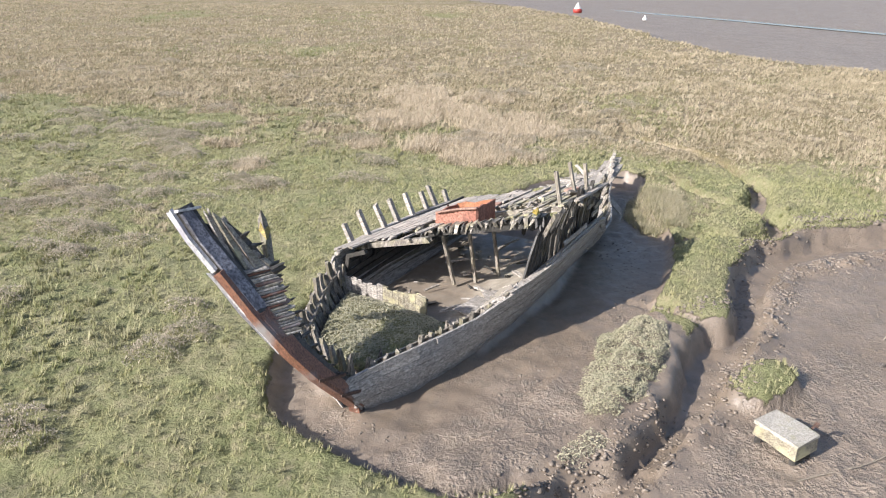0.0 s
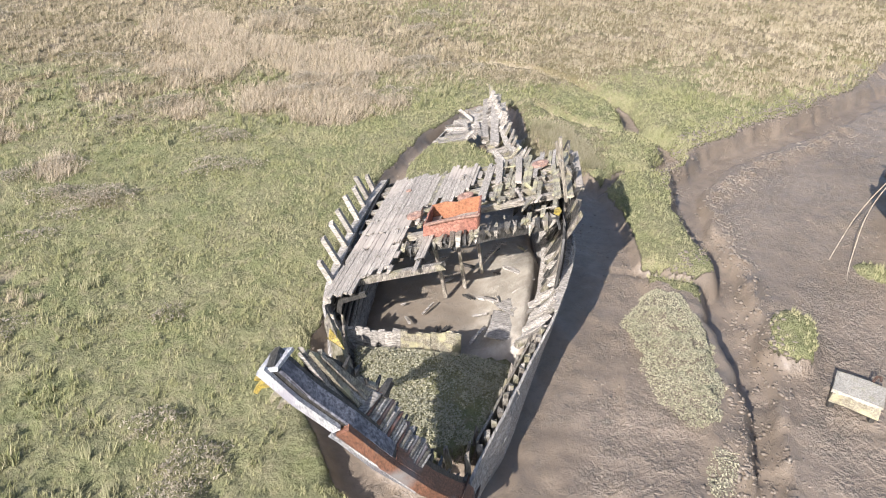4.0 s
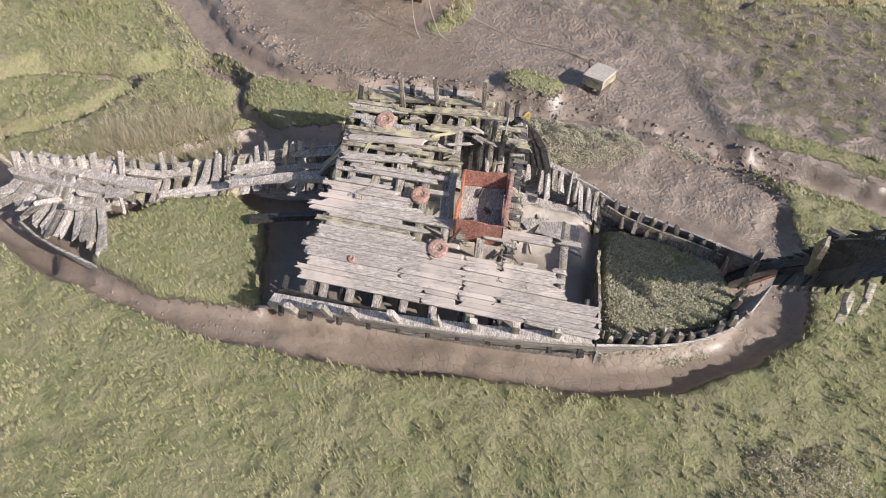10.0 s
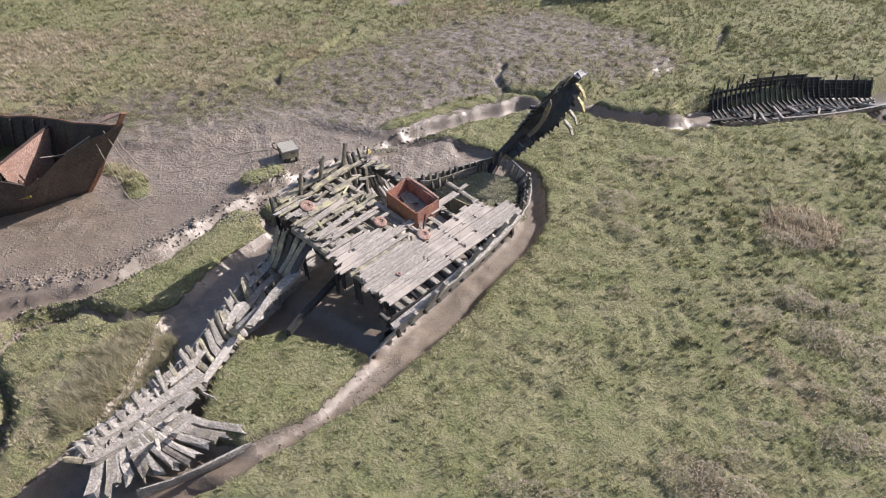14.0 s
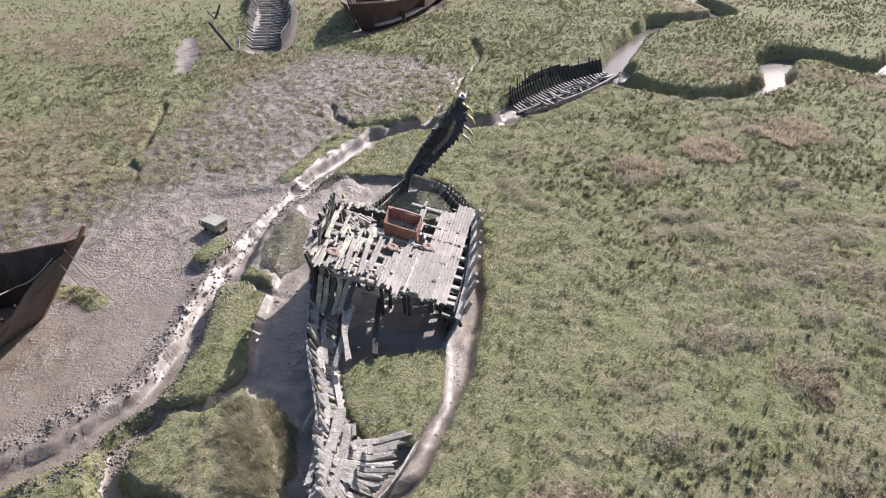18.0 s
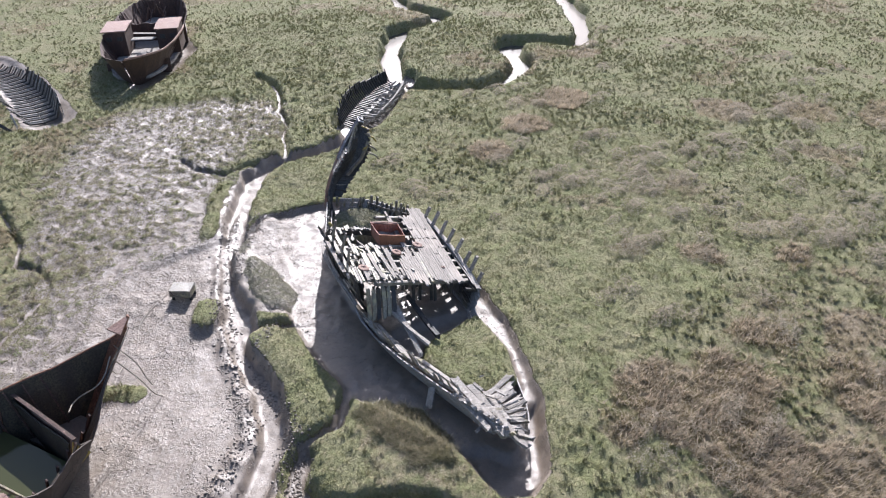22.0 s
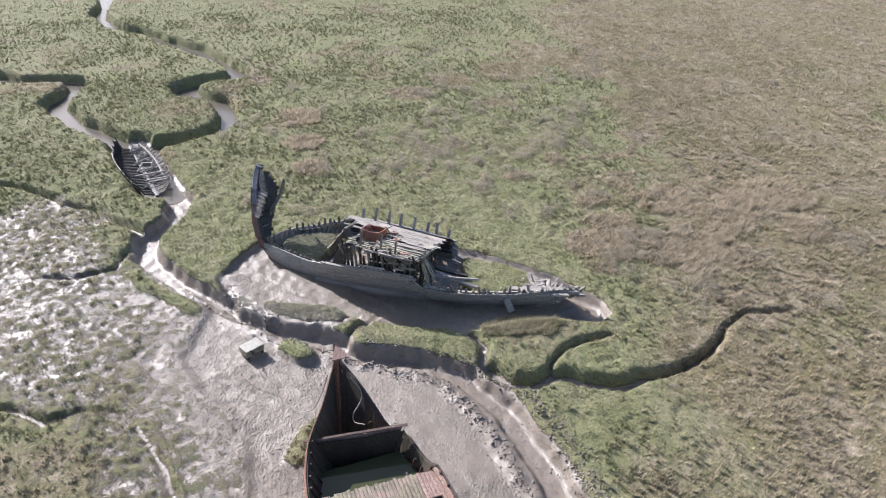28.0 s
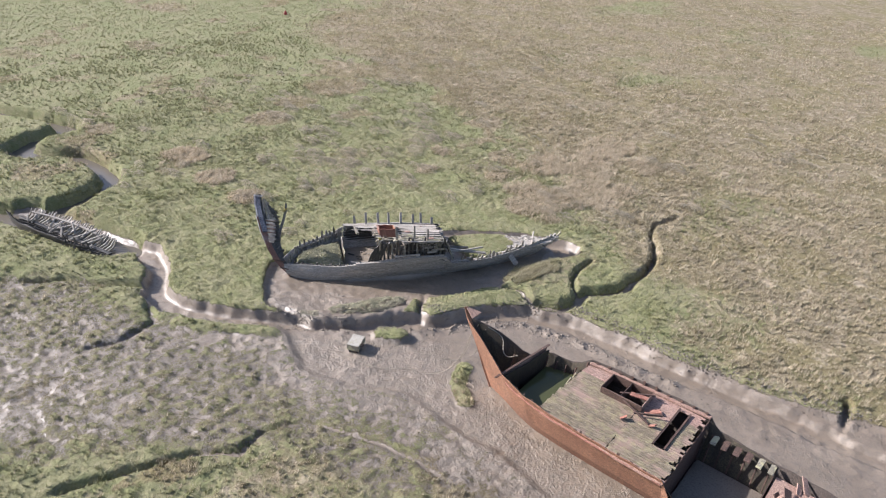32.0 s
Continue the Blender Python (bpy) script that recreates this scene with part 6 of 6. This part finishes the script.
hulk = thing("iron_hulk", K(0, 0, -0.4), "dark rusted hulk with two small deckhouses", "shipwreck")
KH = [(0.0, 0.1), (1.2, 1.5), (3.0, 2.6), (6.0, 3.5), (10.0, 3.85), (17.0, 3.7), (21.0, 3.0), (24.0, 1.8)]
for sg in (-1, 1):
    for s0, s1 in ((0.0, 4.5), (4.5, 10.0), (10.0, 17.0), (17.0, 24.0)):
        bm = bmesh.new()
        rings = []
        for s in frange(s0 + 0.01, s1 - 0.01, 0.6):
            h = curve_at(KH, s)[0]
            t = 2.2 + 0.7 * max(0.0, 1 - s / 4.0) + (0.03 * (s - 12) if s > 12 else 0.0) + 0.07 * math.sin(5 * s)
            rings.append([K(s + (0.9 - 2.9 * f) * max(0, 1 - s / 6), sg * max(h * (0.6 + 0.4 * f) - o, 0.03), -0.6 + (t + 0.6) * f) for f, o in ((0, 0), (0.5, 0), (1, 0), (1, 0.07), (0.5, 0.07), (0, 0.07))])
        ring_loft(bm, rings)
        part("hull_plate", bm, rust_dark, hulk)
for s, z1 in ((4.5, 0.9), (13.5, 2.2), (23.8, 2.4)):
    h = curve_at(KH, s)[0] - 0.1
    bm = bmesh.new()
    ring_loft(bm, [[K(s - 0.04, w, -0.4), K(s + 0.04, w, -0.4), K(s + 0.04, w, z1 + 0.1 * math.sin(4 * w)), K(s - 0.04, w, z1 + 0.1 * math.sin(4 * w))] for w in frange(-h, h, 0.5)])
    part("bulkhead", bm, rust_dark, hulk)
bm = bmesh.new()
ring_loft(bm, [[K(s, -curve_at(KH, s)[0] * 0.9 + 0.1, 0.1), K(s, curve_at(KH, s)[0] * 0.9 - 0.1, 0.1), K(s, curve_at(KH, s)[0] * 0.9 - 0.1, 0.35), K(s, -curve_at(KH, s)[0] * 0.9 + 0.1, 0.35)] for s in frange(1.4, 23.5, 0.8)])
part("silted_floor", bm, silt_wood, hulk)
for sg, roof in ((1, pink_deck), (-1, rust_pale)):
    w0, w1 = sg * 1.5, sg * 3.6
    mid = (w0 + w1) / 2
    house = part("deckhouse", timber([K(8.3, mid, 1.6), K(10.2, mid, 1.6), K(12.0, mid, 1.6)], abs(w1 - w0), 2.4, (-math.sin(KA), math.cos(KA), 0), 0.02, 0.01), rust_dark, hulk)
    part("roof", timber([K(8.1, mid, 2.85), K(10.2, mid, 2.9), K(12.3, mid, 2.87)], abs(w1 - w0) + 0.3, 0.1, (-math.sin(KA), math.cos(KA), 0), 0.15, 0.05), roof, house, "pale faded deckhouse roof")
    for dw in (-0.5, 0.5):
        part("window", timber([K(8.27, mid + dw - 0.25, 2.1), K(8.27, mid + dw + 0.25, 2.1)], 0.05, 0.4, (math.cos(KA), math.sin(KA), 0), 0.0, 0.02), dark_wood, house)
for s in frange(0.8, 23.2, 0.8):
    for sg in (-1, 1):
        h = curve_at(KH, s)[0] - 0.14
        up = 0.0 if s < 12 else rnd.uniform(0.0, 0.8)
        part("hull_frame", timber([K(s, sg * h * 0.72, 0.2), K(s, sg * h * 0.86, 1.1), K(s, sg * h, 1.9 + up)], 0.09, 0.14, (math.cos(KA), math.sin(KA), 0), 0.1, 0.15), rust_dark, hulk)
for i in range(16):
    s = 13 + rnd.uniform(0, 9)
    w = rnd.uniform(-2.6, 2.6)
    part("deck_wreckage", timber([K(s, w, 1.6), K(s + rnd.uniform(-0.9, 0.9), w + rnd.uniform(-0.6, 0.6), 2.3 + rnd.uniform(0.2, 0.9))], 0.12, 0.1, None, 0.1, 0.2), rust_dark, hulk)
for i in range(5):
    part("mud_lump", timber([K(4 + 0.9 * i, 0.1 * i - 0.2, 0.4), K(4.8 + 0.9 * i, 0.3, 0.55)], 0.8, 0.3, None, 0.1, 0.3), silt_wood, hulk)
for a, b, w in (((9.0, -1.2, 1.75), (9.6, 1.2, 1.7), 0.9), ((11.0, -1.0, 1.7), (11.3, 1.3, 1.8), 0.5)):
    part("fallen_plate", timber([K(*a), K(*b)], w, 0.07, (math.cos(KA), math.sin(KA), 0), 0.1, 0.2), silt_wood, hulk)
part("sheer_rail", timber([K(s - 2.0 * max(0, 1 - s / 6), -curve_at(KH, s)[0], 2.24 + 0.7 * max(0.0, 1 - s / 4.0)) for s in frange(0.1, 11.5, 0.8)], 0.16, 0.1, (0, 0, 1), 0.05, 0.15), rust_pale, hulk)


# ---- buoys on the far mud and marsh ----
def buoy(name, x, y, z, r, top_mat, low_mat, label):
    t = thing(name, (x, y, z), label, "buoy")
    for nm, prof, mt in (("float", ((0.0, 0.3), (0.12, 0.85), (0.5, 1.0), (0.9, 0.8)), low_mat), ("cap", ((0.9, 0.8), (1.3, 0.5), (1.9, 0.28), (2.1, 0.05)), top_mat)):
        bm = bmesh.new()
        ring_loft(bm, [[Vector((x + r * q * math.cos(a), y + r * q * math.sin(a), z + r * hgt)) for a in [2 * math.pi * k / 14 for k in range(14)]] for hgt, q in prof])
        part(nm, bm, mt, t)


buoy("channel_buoy", 27.5, 154.9, -1.5, 1.0, buoy_white, buoy_red, "red and white channel buoy aground on mud")
buoy("mooring_buoy", 37.0, 137.7, -1.4, 0.5, buoy_white, buoy_white, "white mooring buoy lying on mud")
buoy("mooring_buoy", -78.8, 61.3, 0.0, 0.35, buoy_red, buoy_red, "red buoy stranded in marsh grass")

# ---- marsh plants ----
rng = np.random.default_rng(11)


def blades(name, x, y, z, length, width, lean, material, label, per=5):
    """Many thin curved-over blades, one triangle each, in tufts."""
    n = len(x)
    az = rng.normal(0, 1.1, (n, per)) + (0.6 + 1.3 * fbm(x, y, 3.0, 98))[:, None]
    ln = length[:, None] * rng.uniform(0.6, 1.2, (n, per))
    wd = width[:, None] * rng.uniform(0.7, 1.3, (n, per))
    le = np.clip(lean * rng.uniform(0.5, 1.4, (n, per)), 0, 1.35)
    bx = x[:, None] + 0.35 * length[:, None] * rng.normal(0, 0.5, (n, per))
    by = y[:, None] + 0.35 * length[:, None] * rng.normal(0, 0.5, (n, per))
    dx, dy = np.cos(az), np.sin(az)
    tx, ty, tz = bx + dx * np.sin(le) * ln, by + dy * np.sin(le) * ln, z[:, None] + np.cos(le) * ln
    co = np.empty((n, per, 3, 3))
    co[:, :, 0] = np.stack([bx - dy * wd, by + dx * wd, np.broadcast_to(z[:, None] - 0.02, bx.shape)], -1)
    co[:, :, 1] = np.stack([bx + dy * wd, by - dx * wd, np.broadcast_to(z[:, None] - 0.02, bx.shape)], -1)
    co[:, :, 2] = np.stack([tx, ty, tz], -1)
    co = co.reshape(-1, 3)
    faces = np.arange(len(co)).reshape(-1, 3)
    me = mesh_from(name, co, faces, [material], True)
    return tagged(new(name, me), label, "grass", kind="stuff")


def scatter(x0, x1, y0, y1, per_m2, keep):
    n = int((x1 - x0) * (y1 - y0) * per_m2)
    x, y = rng.uniform(x0, x1, n), rng.uniform(y0, y1, n)
    h, m, s = ground(x, y)
    k = keep(x, y, h, m, s)
    return x[k], y[k], h[k], s[k]


def in_wreck(x, y):
    u = (x - OX) * AX + (y - OY) * AY
    v = (x - OX) * PX + (y - OY) * PY
    return (u > -0.3) & (u < 12.6) & (v > -4.3) & (v < 2.9)


zones = [((-25, 20, 6, 42), 58.0, 0.135, 0.0100), ((-44, 44, -22, 66), 18.0, 0.21, 0.019), ((-120, 70, -60, 150), 4.2, 0.22, 0.042)]
gs, ss = [], []
for zi, (box, dens, ln, wd) in enumerate(zones):
    def keep(x, y, h, m, s, zi=zi):
        ok = (m < 0.4) & ~in_wreck(x, y) & (rng.uniform(0, 1, len(x)) < 0.25 + 0.9 * smooth(-0.3, 0.5, fbm(x, y, 0.7, 95, 2)))
        if zi:
            b = zones[zi - 1][0]
            ok &= ~((x > b[0]) & (x < b[1]) & (y > b[2]) & (y < b[3]))
        return ok
    x, y, h, s = scatter(*box, dens, keep)
    k = s + rng.uniform(-0.3, 0.3, len(s)) + 0.55 * fbm(x, y, 3.5, 96) > 0.56
    gs.append((x[~k], y[~k], h[~k], np.full((~k).sum(), ln), np.full((~k).sum(), wd)))
    ss.append((x[k], y[k], h[k], np.full(k.sum(), ln * 1.35), np.full(k.sum(), wd)))
blades("marsh_grass", *gs[0], 0.62, grass_green, "short green and olive salt marsh grass", 6)
cat = [np.concatenate(c) for c in zip(*gs[1:])]
blades("rough_grass", *cat, 0.62, grass_rough, "uneven green and yellowed grass over the marsh", 6)
# tussocks: tight clumps of longer blades
tx, ty = rng.uniform(-75, 45, 60000), rng.uniform(-30, 85, 60000)
hh, mm, st = ground(tx, ty)
k = (mm < 0.3) & (fbm(tx, ty, 4.0, 87, 3) + rng.uniform(-0.35, 0.35, len(tx)) > 0.05) & ~((tx > -9) & (tx < 14) & (ty > 8) & (ty < 36))
tx, ty, hh, st = tx[k], ty[k], hh[k], st[k]
tall = rng.uniform(0.2, 0.38, len(tx))
dry = st + 0.4 * fbm(tx, ty, 5.0, 88) > 0.5
blades("green_tussocks", tx[~dry], ty[~dry], hh[~dry], tall[~dry], np.full((~dry).sum(), 0.02), 0.55, grass_rough, "tight tussocks of marsh grass", 13)
blades("dry_tussocks", tx[dry], ty[dry], hh[dry], tall[dry] * 1.15, np.full(dry.sum(), 0.02), 0.6, grass_straw, "tight tussocks of bleached dry grass", 13)
cat = [np.concatenate(c) for c in zip(*ss)]
blades("dry_reed_grass", *cat, 0.6, grass_straw, "straw-brown dry marsh grass in patches", 6)


def leaves(name, area, count, top, size, material, label, uv=False):
    """A low thicket: small leaves heaped over part of the plan."""
    xs, ys = [p[0] for p in area], [p[1] for p in area]
    x, y = rng.uniform(min(xs), max(xs), count * 3), rng.uniform(min(ys), max(ys), count * 3)
    sd = area_dist(x, y, area)
    k = (sd + 0.3 * fbm(x, y, 0.5, 91) > 0) & (fbm(x, y, 0.8, 90) > -0.5 + rng.uniform(-0.2, 0.2, len(x)))
    x, y, sd = x[k][:count], y[k][:count], sd[k][:count]
    if uv:
        x, y = OX + x * AX + y * PX, OY + x * AY + y * PY
    h, m, s = ground(x, y)
    dome = top * np.sqrt(np.clip(sd / 0.6, 0, 1)) * (0.5 + 0.6 * fbm(x, y, 0.4, 93) + 0.35 * fbm(x, y, 1.4, 94))
    z = h + np.clip(dome, 0, 2) * rng.uniform(0.35, 1.0, len(x)) ** 0.5
    c = np.stack([x, y, z], -1)
    a, b = rng.normal(0, 1, (len(x), 3)) * (1, 1, 0.45), rng.normal(0, 1, (len(x), 3)) * (1, 1, 0.45)
    a /= np.linalg.norm(a, axis=1)[:, None]
    b /= np.linalg.norm(b, axis=1)[:, None]
    r = size * rng.uniform(0.6, 1.4, (len(x), 1))
    co = np.stack([c - a * r, c + a * r, c + b * r * 1.3], 1).reshape(-1, 3)
    return tagged(new(name, mesh_from(name, co, np.arange(len(co)).reshape(-1, 3), [material], False)), label, "bush", kind="stuff")


leaves("purslane_bush", [(3.6, 14.6), (3.8, 16.0), (4.3, 17.6), (4.9, 19.2), (6.2, 19.9), (6.9, 19.0), (6.3, 17.3), (5.4, 15.7), (4.6, 14.6)], 26000, 0.62, 0.024, bush_leaf, "grey-green sea purslane thicket on mud bank")
leaves("purslane_bush", [(4.1, -3.4), (4.1, -0.5), (3.6, 1.0), (2.3, 0.85), (0.9, 0.2), (0.6, -1.2), (1.2, -2.6), (2.4, -3.1)], 20000, 0.22, 0.024, bush_leaf, "grey-green scrub growing inside the wooden bow", True)
leaves("purslane_bush", [(2.4, 12.7), (3.4, 12.9), (4.2, 13.7), (3.6, 14.0), (2.7, 13.5)], 900, 0.2, 0.026, bush_leaf, "sparse grey-green scrub on the mud bank")
# grey-brown dead mounds that break the turf
SPOTS = [(-14.5, 24.8), (-14.5, 26.8), (-18.5, 28.4), (-12.7, 29.6), (-15.5, 30.4), (-14.3, 33.2), (-10.0, 31.8), (-10.2, 33.8), (-4.1, 33.6), (-2.9, 36.4), (-10.8, 36.1), (-15.3, 19.8), (-17.3, 20.5), (-15.7, 35.9),
         (-16.9, 30.2), (-14.6, 44.3), (0.6, 41.5), (2.0, 42.2), (-6.4, 41.2), (-4.2, 46.7), (-20.0, 43.8), (-18.8, 32.7), (-16.5, 42.4), (2.6, 43.2), (-13.4, 24.4), (-22.0, 24.0), (-24.0, 31.0)]
parts_c, parts_n = [], []
mound_at = [(cx + rng.normal(0, 0.9), cy + rng.normal(0, 0.7)) for cx, cy in SPOTS for k in range(3)]
wild = np.stack([rng.uniform(-50, 14, 620), rng.uniform(8, 75, 620)], -1)
wh, wm, ws = ground(wild[:, 0], wild[:, 1])
ok = (wm < 0.1) & (fbm(wild[:, 0], wild[:, 1], 7.0, 97) > 0.12) & (area_dist(wild[:, 0], wild[:, 1], [(-8, 10), (14, 10), (14, 40), (4, 38), (-7, 24)]) < 0)
mound_at += [tuple(p) for p in wild[ok]]
for ox, oy in mound_at:
    r = rng.uniform(0.4, 1.0)
    n = int(1100 * r * r)
    q = np.sqrt(rng.uniform(0, 1, n))
    a = rng.uniform(0, 6.283, n)
    wob = 1 + 0.3 * np.sin(2 * a + ox) + 0.2 * np.sin(5 * a + oy)
    x, y = ox + 1.35 * r * q * wob * np.cos(a), oy + 0.8 * r * q * wob * np.sin(a)
    z = 0.46 * r * (1 - q ** 2) * rng.uniform(0.5, 1.0, n) + 0.05 * rng.uniform(0, 1, n)
    parts_c.append(np.stack([x, y, z], -1))
c = np.concatenate(parts_c)
c[:, 2] += ground(c[:, 0], c[:, 1])[0]
va, vb = rng.normal(0, 1, c.shape), rng.normal(0, 1, c.shape) + (0, 0, 0.9)
va /= np.linalg.norm(va, axis=1)[:, None]
vb /= np.linalg.norm(vb, axis=1)[:, None]
co = np.stack([c - va * 0.022, c + va * 0.022, c + vb * 0.09], 1).reshape(-1, 3)
tagged(new("dry_clumps", mesh_from("dry_clumps", co, np.arange(len(co)).reshape(-1, 3), [clump_straw], False)), "grey-brown dead grass clumps standing over turf", "grass", kind="stuff")
# long dead stalks lying over one another in wide patches
px, py = rng.uniform(-32, 9, 90000), rng.uniform(16, 60, 90000)
k = blobs(px, py, DEAD_STALKS) * (1 + 0.9 * fbm(px, py, 0.9, 89, 2)) > rng.uniform(0.3, 1.2, len(px))
px, py = px[k], py[k]
blades("dead_stalks", px, py, ground(px, py)[0], np.full(len(px), 0.46), np.full(len(px), 0.015), 0.75, stalk_straw, "tangled grey-brown dead stalks in shaggy patches", 6)
# tall pale reeds beside the side creek
ring = [(8.2, 27.6), (10.2, 27.2), (10.6, 29.4), (11.0, 31.3), (9.9, 32.4), (8.6, 31.4), (8.0, 29.6)]
px, py = rng.uniform(7.6, 11.6, 7000), rng.uniform(27.0, 33.0, 7000)
k = area_dist(px, py, ring) + 0.3 * fbm(px, py, 0.8, 92) > 0.1
hh, mm, st = ground(px[k], py[k])
blades("reed_bed", px[k], py[k], hh, np.full(k.sum(), 0.36), np.full(k.sum(), 0.013), 0.9, reed_pale, "pale dry reeds flattened beside the creek", 4)


# ---- clods of mud on the flats and along the crumbling banks ----
def clods(name, x, y, r, label):
    """Small uneven lumps pressed into the mud."""
    g = (1 + 5 ** 0.5) / 2
    v = np.array([(-1, g, 0), (1, g, 0), (-1, -g, 0), (1, -g, 0), (0, -1, g), (0, 1, g), (0, -1, -g), (0, 1, -g), (g, 0, -1), (g, 0, 1), (-g, 0, -1), (-g, 0, 1)]) / 1.9
    f = np.array([(0, 11, 5), (0, 5, 1), (0, 1, 7), (0, 7, 10), (0, 10, 11), (1, 5, 9), (5, 11, 4), (11, 10, 2), (10, 7, 6), (7, 1, 8), (3, 9, 4), (3, 4, 2), (3, 2, 6), (3, 6, 8), (3, 8, 9), (4, 9, 5), (2, 4, 11), (6, 2, 10), (8, 6, 7), (9, 8, 1)])
    n = len(x)
    h, _, _ = ground(x, y)
    a = rng.uniform(0, 6.28, n)
    q = v[None] * rng.uniform(0.65, 1.35, (n, 12, 1)) * r[:, None, None]
    q = q * np.stack([rng.uniform(0.8, 1.7, n), rng.uniform(0.6, 1.0, n), rng.uniform(0.4, 0.8, n)], -1)[:, None]
    c, s_ = np.cos(a)[:, None], np.sin(a)[:, None]
    co = np.stack([q[..., 0] * c - q[..., 1] * s_ + x[:, None], q[..., 0] * s_ + q[..., 1] * c + y[:, None], q[..., 2] + h[:, None] + 0.05 * r[:, None] - 0.1 * r[:, None]], -1)
    faces = (f[None] + 12 * np.arange(n)[:, None, None]).reshape(-1, 3)
    return tagged(new(name, mesh_from(name, co.reshape(-1, 3), faces, [silt_mat], True)), label, "mud", kind="stuff")


x, y = rng.uniform(-14, 34, 42000), rng.uniform(-8, 38, 42000)
h, m, s = ground(x, y)
ok = (m > 0.75) & (h < -0.02) & ~in_wreck(x, y) & (fbm(x, y, 1.6, 99, 3) > 0.02 + 0.25 * rng.uniform(0, 1, len(x)))
clods("mud_clods", x[ok], y[ok], rng.uniform(0.014, 0.05, ok.sum()), "small wet clods of grey-brown mud")
bank = [(12.3, 26.0), (14.5, 28.1), (18.3, 29.0), (21.6, 29.2), (24.7, 29.8), (29.6, 31.4), (34.0, 33.0)]
bits = []
for line, n, wide in ((bank, 3000, 0.35), ([(0.5, 11.5), (2.6, 12.4), (4.0, 13.6), (5.8, 15.2)], 900, 0.35), (INNER_BANK, 2600, 0.3), ([(7.2, 20.2), (9.6, 20.6), (10.6, 22.6), (11.9, 25.6), (13.6, 27.2)], 700, 0.2)):
    pts = np.array(line)
    t = rng.uniform(0, len(pts) - 1.001, n)
    i = t.astype(int)
    bits.append(pts[i] + (pts[i + 1] - pts[i]) * (t - i)[:, None] + rng.normal(0, wide, (n, 2)))
bits = np.concatenate(bits)
clods("bank_clods", bits[:, 0], bits[:, 1], 0.018 + 0.07 * rng.uniform(0, 1, len(bits)) ** 3, "crumbled mud lumps along the creek bank")
